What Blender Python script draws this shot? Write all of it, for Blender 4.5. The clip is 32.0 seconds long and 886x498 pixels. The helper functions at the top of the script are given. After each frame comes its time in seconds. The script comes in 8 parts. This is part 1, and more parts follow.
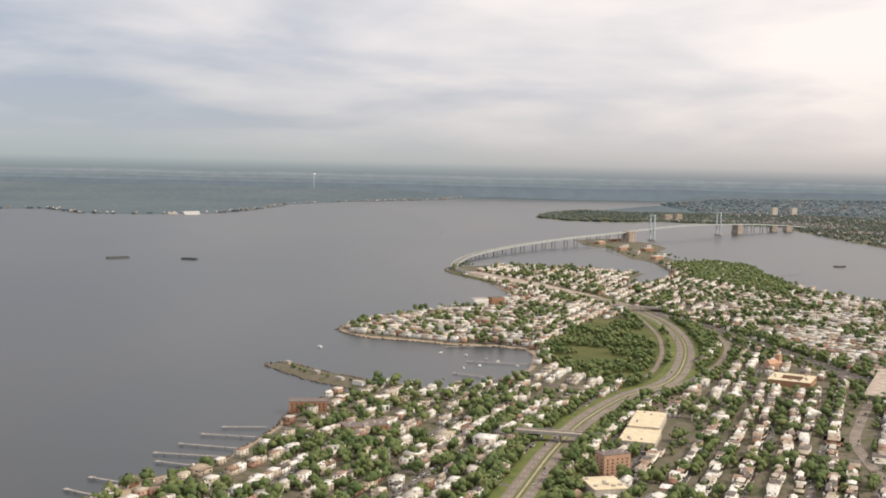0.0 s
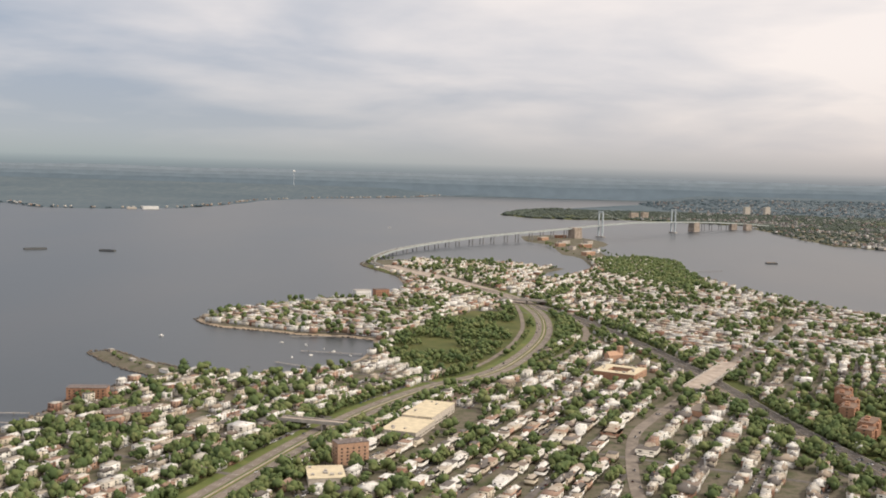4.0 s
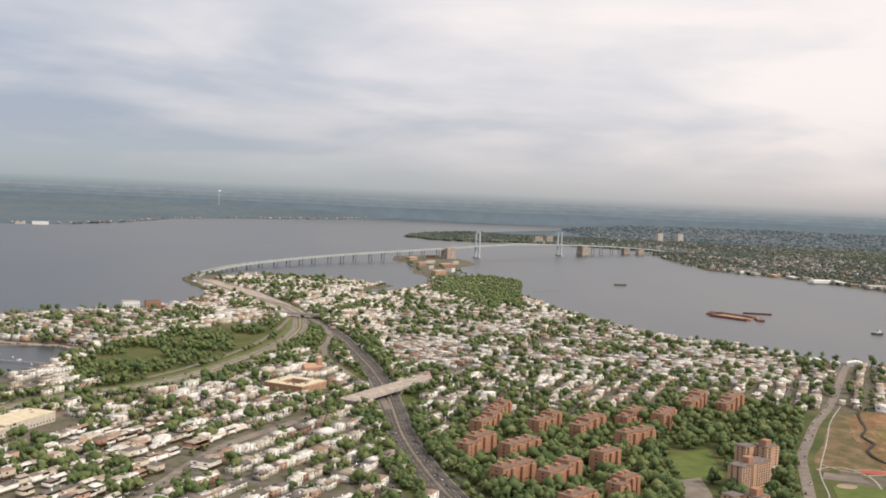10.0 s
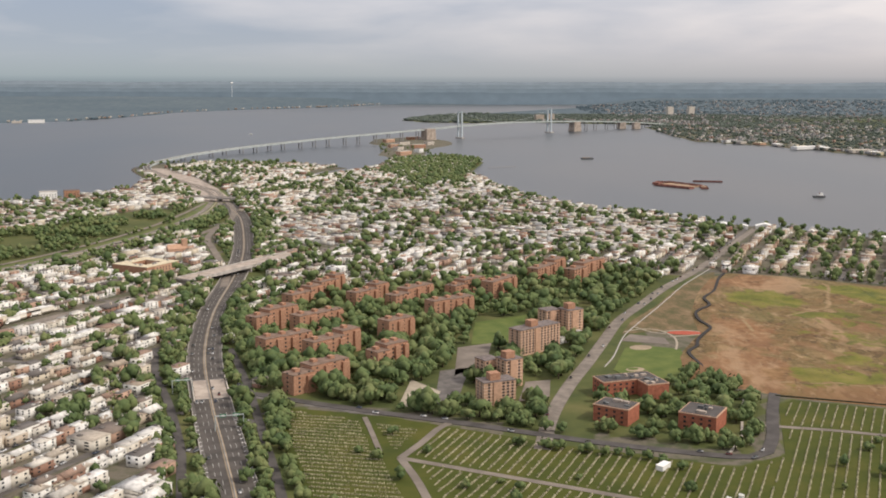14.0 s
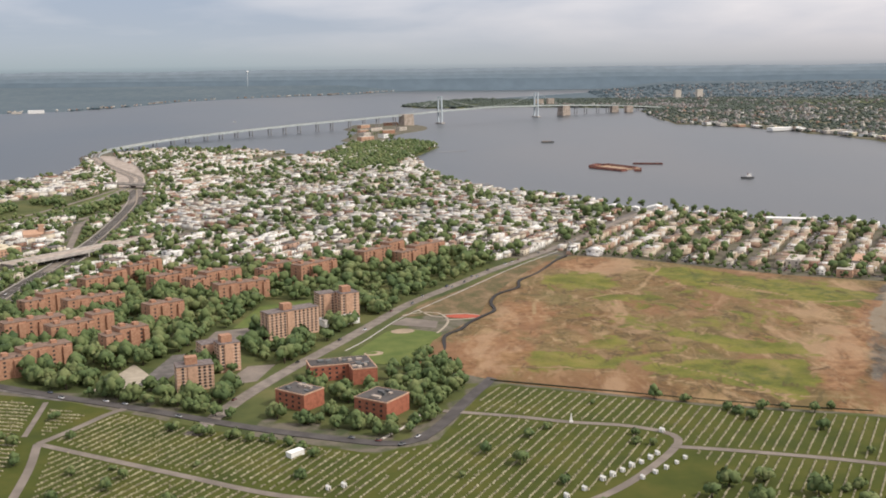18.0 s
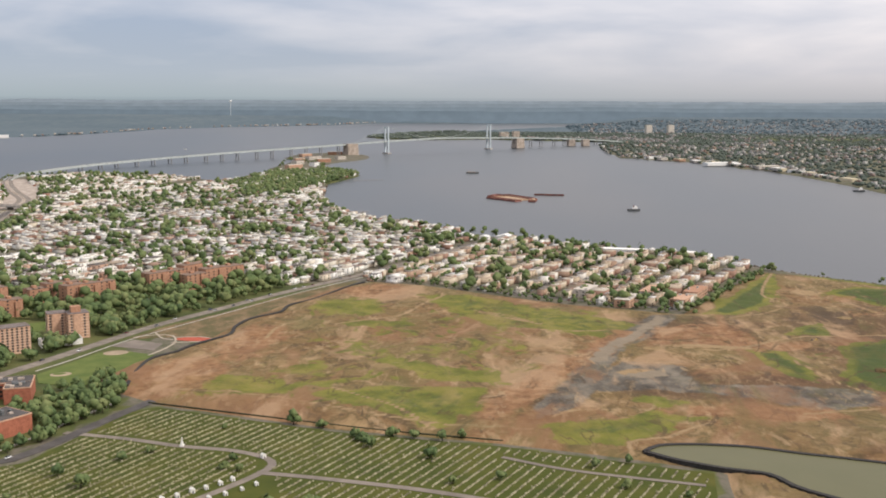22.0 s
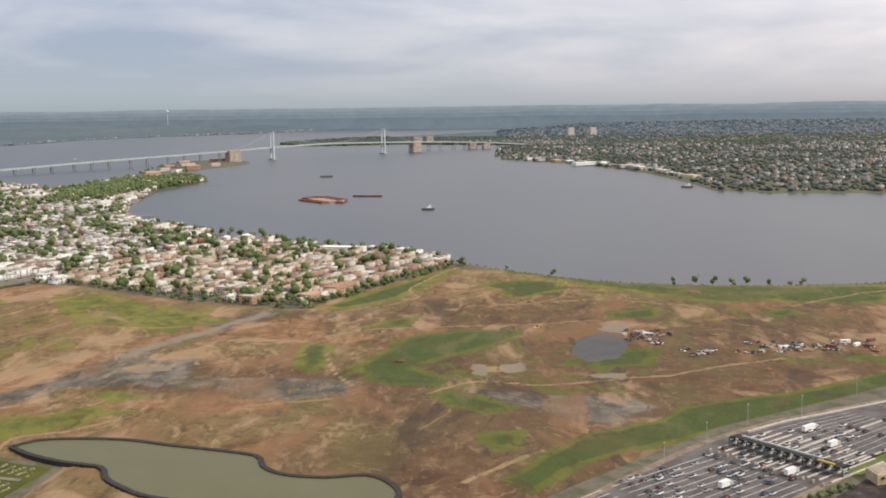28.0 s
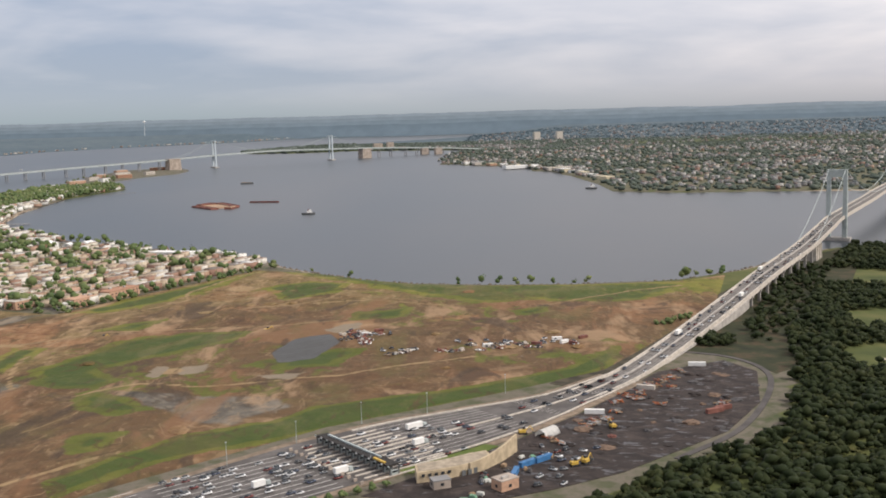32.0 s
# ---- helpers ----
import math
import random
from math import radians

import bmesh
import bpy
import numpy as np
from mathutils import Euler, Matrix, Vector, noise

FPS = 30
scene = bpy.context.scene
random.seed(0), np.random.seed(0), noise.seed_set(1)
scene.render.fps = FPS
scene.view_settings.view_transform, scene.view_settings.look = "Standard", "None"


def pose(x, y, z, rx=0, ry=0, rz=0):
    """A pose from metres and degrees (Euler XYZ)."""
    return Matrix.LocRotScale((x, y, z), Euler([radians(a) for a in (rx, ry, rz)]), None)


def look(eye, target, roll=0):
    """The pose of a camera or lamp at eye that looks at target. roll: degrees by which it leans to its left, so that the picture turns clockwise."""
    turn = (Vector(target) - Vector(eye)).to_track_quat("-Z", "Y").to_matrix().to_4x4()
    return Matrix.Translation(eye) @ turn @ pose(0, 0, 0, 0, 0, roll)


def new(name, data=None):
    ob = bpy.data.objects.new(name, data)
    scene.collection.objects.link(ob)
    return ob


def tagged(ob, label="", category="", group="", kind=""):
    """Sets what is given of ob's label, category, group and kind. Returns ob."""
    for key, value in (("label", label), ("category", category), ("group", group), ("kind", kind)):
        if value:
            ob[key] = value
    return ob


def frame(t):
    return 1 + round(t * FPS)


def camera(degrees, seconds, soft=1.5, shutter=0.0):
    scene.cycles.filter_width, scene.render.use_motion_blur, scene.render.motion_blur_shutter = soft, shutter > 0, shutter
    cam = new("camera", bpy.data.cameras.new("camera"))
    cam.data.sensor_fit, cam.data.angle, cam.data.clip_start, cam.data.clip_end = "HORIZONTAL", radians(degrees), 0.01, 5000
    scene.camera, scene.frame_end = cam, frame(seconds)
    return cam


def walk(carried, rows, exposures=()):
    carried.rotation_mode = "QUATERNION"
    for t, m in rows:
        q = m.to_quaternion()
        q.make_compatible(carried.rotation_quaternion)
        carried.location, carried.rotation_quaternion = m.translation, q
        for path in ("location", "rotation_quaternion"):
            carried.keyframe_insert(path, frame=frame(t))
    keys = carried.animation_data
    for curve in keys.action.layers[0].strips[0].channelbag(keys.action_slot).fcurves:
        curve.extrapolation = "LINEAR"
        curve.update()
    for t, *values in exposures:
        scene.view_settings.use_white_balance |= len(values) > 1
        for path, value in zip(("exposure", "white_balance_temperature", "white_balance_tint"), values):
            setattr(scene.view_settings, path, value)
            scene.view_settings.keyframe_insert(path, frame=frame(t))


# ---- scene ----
cam = camera(45.1, 32.0, soft=1.85)
METRES, EYE, TILT, LEAN, TURN = 1000.0, 147.5, -4.6, -1.2, 0.0
ROWS = [
    (0.0, 0.0, 0.0, 0.0, -0.0, 0.0, 0.0),
    (0.5, 0.0158, 0.0032, 0.0001, 0.47, 0.48, -1.09),
    (1.0, 0.0319, 0.0054, -0.0027, 1.18, -0.39, -1.08),
    (1.5, 0.0469, 0.0084, -0.0031, 1.24, -0.9, -0.15),
    (2.0, 0.0638, 0.0112, -0.0041, 0.71, -0.12, -0.31),
    (2.5, 0.0807, 0.014, -0.0051, -0.5, -0.12, -1.21),
    (3.0, 0.0967, 0.0168, -0.0057, -0.11, -0.78, -0.8),
    (3.5, 0.1115, 0.0192, -0.0079, 0.41, -0.35, -0.5),
    (5.5, 0.1761, 0.0312, -0.0111, 0.43, 0.36, -0.21),
    (6.0, 0.1924, 0.0345, -0.0127, 0.44, 0.56, -0.12),
    (6.5, 0.2081, 0.0378, -0.0141, 0.27, 0.64, 0.47),
    (7.0, 0.2228, 0.0409, -0.015, 0.17, 0.79, 0.57),
    (7.5, 0.2391, 0.0439, -0.0163, 0.01, 1.14, 0.37),
    (8.0, 0.2552, 0.0467, -0.0176, -0.11, 1.19, 0.3),
    (8.5, 0.2704, 0.0498, -0.0184, -0.58, 0.39, 0.06),
    (9.0, 0.2858, 0.0526, -0.0195, -0.66, 1.12, -0.09),
    (9.5, 0.3014, 0.0556, -0.0206, -1.04, 1.67, -0.52),
    (10.0, 0.3165, 0.0586, -0.0209, -1.13, 1.5, -1.25),
    (10.5, 0.3322, 0.0614, -0.022, -1.11, 1.64, -0.93),
    (11.0, 0.3471, 0.0641, -0.0239, -1.49, 1.48, -0.67),
    (11.5, 0.3624, 0.0672, -0.0247, -1.96, 1.66, -1.31),
    (12.0, 0.3786, 0.0694, -0.0261, -1.67, 1.75, -1.08),
    (12.5, 0.394, 0.0724, -0.0269, -1.83, 1.63, -1.1),
    (13.0, 0.4083, 0.0747, -0.0285, -1.75, -1.12, -0.79),
    (13.5, 0.423, 0.0767, -0.0294, -0.12, -3.39, 0.08),
    (15.5, 0.4856, 0.0845, -0.0326, 4.3, -6.18, 1.49),
    (16.0, 0.5015, 0.0869, -0.0328, 5.8, -6.93, 1.03),
    (16.5, 0.5178, 0.0897, -0.0338, 5.11, -7.68, 1.94),
    (17.0, 0.5312, 0.0916, -0.0355, 4.39, -6.52, 1.02),
    (17.5, 0.5471, 0.0944, -0.0357, 4.12, -6.27, 1.28),
    (18.0, 0.5624, 0.0967, -0.0368, 3.69, -5.21, 1.58),
    (18.5, 0.577, 0.0993, -0.0375, 3.88, -4.05, 0.79),
    (19.0, 0.5927, 0.1013, -0.039, 4.44, -3.21, 0.57),
    (19.5, 0.6073, 0.1036, -0.0403, 4.12, -3.57, 0.1),
    (20.0, 0.6233, 0.106, -0.0411, 4.15, -3.86, 0.02),
    (20.5, 0.6383, 0.1081, -0.042, 4.11, -3.52, 0.4),
    (21.0, 0.6542, 0.1103, -0.0428, 4.18, -3.49, 0.74),
    (21.5, 0.6693, 0.1125, -0.0439, 4.19, -3.73, 0.77),
    (22.0, 0.6842, 0.1147, -0.0444, 4.21, -3.42, 0.64),
    (22.5, 0.6994, 0.1168, -0.0458, 4.09, -2.81, 0.97),
    (23.0, 0.7147, 0.1186, -0.0469, 3.76, -2.77, 0.81),
    (23.5, 0.73, 0.1208, -0.0472, 3.78, -3.08, 1.3),
    (24.0, 0.7454, 0.123, -0.0484, 3.35, -2.54, 1.72),
    (24.5, 0.7598, 0.1246, -0.049, 3.47, -2.56, 1.85),
    (25.0, 0.7749, 0.1262, -0.0502, 3.4, -2.65, 1.98),
    (25.5, 0.7898, 0.1282, -0.0511, 3.15, -2.97, 2.26),
    (27.5, 0.8516, 0.1349, -0.054, 3.47, -2.78, 1.61),
    (28.0, 0.8661, 0.1367, -0.0551, 3.26, -3.02, 1.68),
    (28.5, 0.8809, 0.1384, -0.0557, 3.52, -2.76, 2.16),
    (29.0, 0.8959, 0.1402, -0.0566, 3.52, -2.12, 2.37),
    (29.5, 0.9107, 0.1419, -0.0577, 3.51, -1.66, 2.57),
    (30.0, 0.9252, 0.1433, -0.0586, 3.51, -1.77, 2.39),
    (30.5, 0.9406, 0.1453, -0.0598, 3.34, -1.62, 2.27),
    (31.0, 0.9551, 0.1465, -0.0613, 3.44, -1.53, 2.49),
    (31.5, 0.9701, 0.1483, -0.0614, 3.24, -2.77, 2.05),
    (32.0, 0.9857, 0.1499, -0.0629, 3.57, -2.63, 2.49),
]
walk(cam, [(t, pose(0, 0, EYE, TILT, LEAN, TURN) @ pose(METRES * x, METRES * y, METRES * z, 90 + pitch, roll, yaw)) for t, x, y, z, yaw, pitch, roll in ROWS],
     [(0.0, 0.08, 7000, 10), (1.0, -0.05, 7000, 10), (6.0, 0.0, 6900, 10), (9.0, 0.02, 6800, 10), (13.0, -0.08, 6700, 10), (17.0, 0.05, 6500, 10), (25.0, 0.06, 6500, 10), (28.0, 0.02, 6500, 10), (32.0, -0.02, 6450, 10)])


# ---- world, sun ----
world = bpy.data.worlds.new("sky")
scene.world = world
world.use_nodes = True
wn, wl = world.node_tree.nodes, world.node_tree.links
wn.clear()


def wnode(kind, **values):
    n = wn.new(kind)
    for k, v in values.items():
        n.inputs[k].default_value = v
    return n


SUN_AZ, SUN_EL = 104.0, 44.0
sky = wn.new("ShaderNodeTexSky")
sky.sky_type, sky.sun_disc = "NISHITA", False
sky.sun_elevation, sky.sun_rotation = radians(SUN_EL), radians(SUN_AZ)
sky.dust_density = 3.0
coord = wn.new("ShaderNodeTexCoord")
split = wn.new("ShaderNodeSeparateXYZ")
wl.new(coord.outputs["Generated"], split.inputs[0])


def wmath(op, a, b=0.0, clamp=False):
    n = wn.new("ShaderNodeMath")
    n.operation, n.use_clamp = op, clamp
    for i, v in enumerate((a, b)):
        if isinstance(v, (int, float)):
            n.inputs[i].default_value = v
        else:
            wl.new(v, n.inputs[i])
    return n.outputs[0]


def wmix(fac, a, b):
    n = wn.new("ShaderNodeMix")
    n.data_type = "RGBA"
    if isinstance(fac, (int, float)):
        n.inputs[0].default_value = fac
    else:
        wl.new(fac, n.inputs[0])
    for i, v in ((6, a), (7, b)):
        if isinstance(v, tuple):
            n.inputs[i].default_value = (*v, 1)
        else:
            wl.new(v, n.inputs[i])
    return n.outputs[2]


# the cloud deck lies on a plane: x/z and y/z of the direction
high = wmath("ADD", wmath("MAXIMUM", split.outputs[2], 0.0), 0.17)
flat = wn.new("ShaderNodeCombineXYZ")
wl.new(wmath("DIVIDE", split.outputs[0], high), flat.inputs[0])
wl.new(wmath("DIVIDE", split.outputs[1], high), flat.inputs[1])
big = wnode("ShaderNodeTexNoise", Scale=0.95, Detail=4.0, Roughness=0.46, Distortion=0.6)
wl.new(flat.outputs[0], big.inputs["Vector"])
fine = wnode("ShaderNodeTexNoise", Scale=2.6, Detail=4.0, Roughness=0.55)
wl.new(flat.outputs[0], fine.inputs["Vector"])
lump = wmath("ADD", wmath("MULTIPLY", big.outputs["Fac"], 1.1), wmath("MULTIPLY", fine.outputs["Fac"], 0.35))
lump = wmath("ADD", lump, wmath("MULTIPLY", split.outputs[0], 0.75))
lump = wmath("ADD", lump, wmath("MULTIPLY", wmath("MAXIMUM", split.outputs[2], 0.0), 1.5))
lump = wmath("MULTIPLY", wmath("SUBTRACT", lump, 0.50), 1.45, True)
cloud = wmix(lump, (0.40, 0.48, 0.625), (1.03, 0.975, 0.99))
dim = wn.new("ShaderNodeVectorMath")
dim.operation = "SCALE"
wl.new(sky.outputs[0], dim.inputs[0])
dim.inputs[3].default_value = 0.1
cover = wmix(0.88, dim.outputs[0], cloud)
low = wmath("SUBTRACT", 1.0, wmath("MULTIPLY", wmath("ABSOLUTE", split.outputs[2]), 9.0, True), True)
low = wmath("POWER", low, 2.0)
side = wmath("ADD", wmath("MULTIPLY", split.outputs[0], 1.5), 0.45, True)
air = wmix(low, cover, wmix(side, (0.47, 0.515, 0.545), (0.63, 0.59, 0.595)))
# the last degree above the horizon is thick blue-grey haze
murk = wmath("POWER", wmath("MULTIPLY", wmath("SUBTRACT", 0.026, split.outputs[2]), 30.0, True), 1.6)
air = wmix(murk, air, wmix(side, (0.330, 0.400, 0.435), (0.420, 0.425, 0.450)))
below = wmath("MULTIPLY", wmath("MULTIPLY", split.outputs[2], -1.0), 60.0, True)
air = wmix(below, air, (0.17, 0.21, 0.25))
back = wn.new("ShaderNodeBackground")
back.inputs[1].default_value = 1.0
wl.new(air, back.inputs[0])
out = wn.new("ShaderNodeOutputWorld")
wl.new(back.outputs[0], out.inputs[0])

sun_data = bpy.data.lights.new("sun", "SUN")
sun_data.energy, sun_data.angle, sun_data.color = 2.9, radians(6.0), (1.0, 0.93, 0.84)
sun_ob = new("sun", sun_data)
sun_from = Vector((math.sin(radians(SUN_AZ)) * math.cos(radians(SUN_EL)), math.cos(radians(SUN_AZ)) * math.cos(radians(SUN_EL)), math.sin(radians(SUN_EL))))
sun_ob.matrix_world = look(sun_from * 3000, (0, 0, 0))

# ---- materials ----


class Mat:
    """A node material in a few lines."""

    def __init__(self, name, rough=0.85, metal=0.0, spec=0.3):
        self.m = bpy.data.materials.new(name)
        self.m.use_nodes = True
        self.t = self.m.node_tree
        self.b = self.t.nodes["Principled BSDF"]
        self.b.inputs["Roughness"].default_value = rough
        self.b.inputs["Metallic"].default_value = metal
        self.b.inputs["Specular IOR Level"].default_value = spec
        self.pos = None

    def where(self):
        if self.pos is None:
            g = self.t.nodes.new("ShaderNodeNewGeometry")
            self.geo = g
            self.pos = g.outputs["Position"]
        return self.pos

    def noise(self, size, detail=3.0, rough=0.55, stretch=None, distort=0.0):
        n = self.t.nodes.new("ShaderNodeTexNoise")
        n.inputs["Scale"].default_value = 1.0 / size
        n.inputs["Detail"].default_value = detail
        n.inputs["Roughness"].default_value = rough
        n.inputs["Distortion"].default_value = distort
        v = self.where()
        if stretch:
            mp = self.t.nodes.new("ShaderNodeMapping")
            mp.inputs["Scale"].default_value = stretch[:3]
            mp.inputs["Rotation"].default_value = (0, 0, stretch[3] if len(stretch) > 3 else 0)
            self.t.links.new(v, mp.inputs[0])
            v = mp.outputs[0]
        self.t.links.new(v, n.inputs["Vector"])
        return n.outputs["Fac"]

    def island(self):
        self.where()
        return self.geo.outputs["Random Per Island"]

    def each(self):
        return self.t.nodes.new("ShaderNodeObjectInfo").outputs["Random"]

    def attr(self, name):
        n = self.t.nodes.new("ShaderNodeAttribute")
        n.attribute_name = name
        return n.outputs["Fac"]

    def math(self, op, a, b=0.0, clamp=False):
        n = self.t.nodes.new("ShaderNodeMath")
        n.operation, n.use_clamp = op, clamp
        for i, v in enumerate((a, b)):
            if isinstance(v, (int, float)):
                n.inputs[i].default_value = v
            else:
                self.t.links.new(v, n.inputs[i])
        return n.outputs[0]

    def ramp(self, fac, stops, hard=False):
        n = self.t.nodes.new("ShaderNodeValToRGB")
        r = n.color_ramp
        if hard:
            r.interpolation = "CONSTANT"
        while len(r.elements) < len(stops):
            r.elements.new(0.5)
        for e, (p, c) in zip(r.elements, stops):
            e.position = p
        for e, (p, c) in zip(r.elements, stops):
            e.position, e.color = p, (*c, 1) if len(c) == 3 else c
        self.t.links.new(fac, n.inputs[0])
        return n.outputs[0]

    def mix(self, fac, a, b, blend="MIX"):
        n = self.t.nodes.new("ShaderNodeMix")
        n.data_type, n.blend_type = "RGBA", blend
        if isinstance(fac, (int, float)):
            n.inputs[0].default_value = fac
        else:
            self.t.links.new(fac, n.inputs[0])
        for i, v in ((6, a), (7, b)):
            if isinstance(v, tuple):
                n.inputs[i].default_value = (*v, 1)
            else:
                self.t.links.new(v, n.inputs[i])
        return n.outputs[2]

    def step(self, fac, lo, hi):
        n = self.t.nodes.new("ShaderNodeMapRange")
        n.interpolation_type = "SMOOTHSTEP"
        n.inputs[1].default_value, n.inputs[2].default_value = lo, hi
        self.t.links.new(fac, n.inputs[0])
        return n.outputs[0]

    def color(self, c):
        if isinstance(c, tuple):
            self.b.inputs["Base Color"].default_value = (*c, 1)
        else:
            self.t.links.new(c, self.b.inputs["Base Color"])
        return self

    def bump(self, h, strength=0.4, dist=0.1):
        n = self.t.nodes.new("ShaderNodeBump")
        n.inputs["Strength"].default_value, n.inputs["Distance"].default_value = strength, dist
        self.t.links.new(h, n.inputs["Height"])
        self.t.links.new(n.outputs[0], self.b.inputs["Normal"])
        return self


def simple(name, c, var=0.25, size=2.0, rough=0.85, metal=0.0, spec=0.3):
    """One paint or stone with soft stains at two scales."""
    m = Mat(name, rough, metal, spec)
    dark = tuple(x * (1 - var) for x in c)
    lite = tuple(min(1, x * (1 + var)) for x in c)
    col = m.mix(m.step(m.noise(size), 0.3, 0.7), dark, lite)
    m.color(m.mix(m.math("MULTIPLY", m.step(m.noise(size * 0.13), 0.35, 0.75), 0.35), col, dark))
    return m.m


def choice(name, colours, rough=0.85, size=1.5, source="island", var=0.22):
    """Paint that differs from piece to piece."""
    m = Mat(name, rough)
    r = m.island() if source == "island" else m.each()
    k = len(colours)
    col = m.ramp(r, [(i / k, c) for i, c in enumerate(colours)], hard=True)
    st = m.step(m.noise(size), 0.3, 0.75)
    m.color(m.mix(m.math("MULTIPLY", st, var), col, (0.10, 0.09, 0.08)))
    return m.m


def foliage(name, stops, size=14.0):
    m = Mat(name, 0.75, spec=0.15)
    a = m.math("ADD", m.math("MULTIPLY", m.noise(size, 2.0), 0.8), m.math("MULTIPLY", m.island(), 0.24))
    col = m.ramp(a, stops)
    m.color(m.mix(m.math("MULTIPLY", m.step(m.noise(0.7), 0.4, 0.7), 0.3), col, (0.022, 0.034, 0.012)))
    return m.m


GREENS = [(0.24, (0.052, 0.086, 0.036)), (0.40, (0.084, 0.122, 0.048)), (0.54, (0.120, 0.158, 0.060)), (0.70, (0.172, 0.192, 0.080))]
leaf_mat = foliage("leaves", GREENS)
# distance haze is mixed into these blue-grey leaf and ground colours
fl = Mat("haze_tinted_leaves", 0.9, spec=0.05)
HAZE_TONES = [(0.36, (0.060, 0.092, 0.112)), (0.47, (0.076, 0.108, 0.128)), (0.56, (0.094, 0.124, 0.140)), (0.66, (0.122, 0.150, 0.158))]


def haze_tones(m):
    """Wooded suburbs in long dark and light streaks; haze is painted in as blue-grey."""
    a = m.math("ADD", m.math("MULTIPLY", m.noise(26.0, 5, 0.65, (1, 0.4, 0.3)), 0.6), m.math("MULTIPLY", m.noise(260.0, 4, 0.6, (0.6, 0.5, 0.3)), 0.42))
    tone = m.ramp(m.math("SUBTRACT", a, 0.01), HAZE_TONES)
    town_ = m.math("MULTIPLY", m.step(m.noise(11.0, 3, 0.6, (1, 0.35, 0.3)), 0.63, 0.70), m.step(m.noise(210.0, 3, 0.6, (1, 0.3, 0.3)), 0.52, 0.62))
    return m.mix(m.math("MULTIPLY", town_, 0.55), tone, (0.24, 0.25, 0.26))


far_leaf = fl.color(haze_tones(fl)).m
# cloud shade over the south woods is put into this near-black green
cloud_shade_leaf = foliage("cloud_shaded_leaves", [(0.2, (0.010, 0.016, 0.005)), (0.45, (0.016, 0.024, 0.007)), (0.62, (0.024, 0.031, 0.009)), (0.8, (0.038, 0.041, 0.013))])
# leaves across the strait, paled and blued with painted haze
queens_leaf = foliage("hazed_suburb_leaves", [(0.2, (0.066, 0.086, 0.074)), (0.5, (0.084, 0.104, 0.086)), (0.8, (0.108, 0.124, 0.098))], 40.0)

trunk_mat = simple("bark", (0.10, 0.075, 0.055))

WALLS = [(0.66, 0.61, 0.52), (0.78, 0.76, 0.70), (0.30, 0.17, 0.12), (0.60, 0.53, 0.42), (0.84, 0.82, 0.78), (0.46, 0.30, 0.22), (0.68, 0.64, 0.57), (0.80, 0.78, 0.73), (0.72, 0.70, 0.67), (0.50, 0.42, 0.33)]
ROOFS = [(0.54, 0.51, 0.46), (0.13, 0.115, 0.105), (0.76, 0.74, 0.69), (0.22, 0.175, 0.145), (0.38, 0.31, 0.24), (0.64, 0.60, 0.53), (0.16, 0.145, 0.135), (0.80, 0.78, 0.74), (0.46, 0.40, 0.33), (0.33, 0.22, 0.165), (0.72, 0.70, 0.66)]
wall_each = choice("house_wall", WALLS, source="object")
roof_each = choice("house_roof", ROOFS, source="object", var=0.4)
wall_many = choice("house_walls", WALLS)
roof_many = choice("house_roofs", ROOFS, var=0.4)
glass_dark = Mat("window_glass", 0.12, spec=0.6).color((0.035, 0.04, 0.045)).m
brick = Mat("red_brick", 0.9)
brick.color(brick.mix(brick.step(brick.noise(0.9, 4), 0.3, 0.7), (0.31, 0.160, 0.100), (0.42, 0.240, 0.155)))
brick = brick.m
brick_dark = simple("deep_red_brick", (0.33, 0.118, 0.072), 0.2, 1.2)
brick_tan = simple("tan_brick", (0.48, 0.30, 0.205), 0.15, 1.0)
limestone = simple("pale_concrete", (0.52, 0.47, 0.41), 0.2, 1.5)
concrete = simple("concrete", (0.40, 0.37, 0.34), 0.2, 3.0)
concrete_dim = simple("grey_concrete", (0.26, 0.255, 0.25), 0.2, 5.0)
concrete_brown = simple("weathered_concrete", (0.38, 0.32, 0.27), 0.25, 6.0)
asphalt = simple("asphalt", (0.080, 0.072, 0.068), 0.25, 6.0)
asphalt_pale = simple("worn_asphalt", (0.195, 0.165, 0.138), 0.2, 7.0)
parkway_mat = simple("brown_grey_asphalt", (0.080, 0.070, 0.062), 0.3, 5.0)
avenue_mat = simple("pale_avenue", (0.205, 0.175, 0.148), 0.25, 4.0)
street_mat = simple("street_asphalt", (0.135, 0.122, 0.112), 0.3, 4.0)
white_paint = simple("white_paint", (0.78, 0.77, 0.74), 0.08, 0.8)
mark_paint = simple("worn_road_paint", (0.30, 0.29, 0.27), 0.2, 1.0)
cream = simple("cream_roof", (0.60, 0.52, 0.37), 0.12, 3.0)
roof_tar = simple("tar_roof", (0.17, 0.14, 0.13), 0.35, 1.5)
steel_grey = simple("grey_green_steel", (0.40, 0.44, 0.43), 0.15, 5.0, 0.55)
steel_dark = simple("dark_steel", (0.12, 0.125, 0.125), 0.3, 1.5, 0.5)
steel_pale = simple("pale_bridge_paint", (0.50, 0.56, 0.59), 0.1, 6.0, 0.5)
rust = simple("rusty_hull", (0.20, 0.085, 0.066), 0.4, 3.0)
sand_mat = simple("sand", (0.33, 0.26, 0.18), 0.2, 5.0)
timber = simple("grey_timber", (0.36, 0.33, 0.30), 0.25, 0.8)
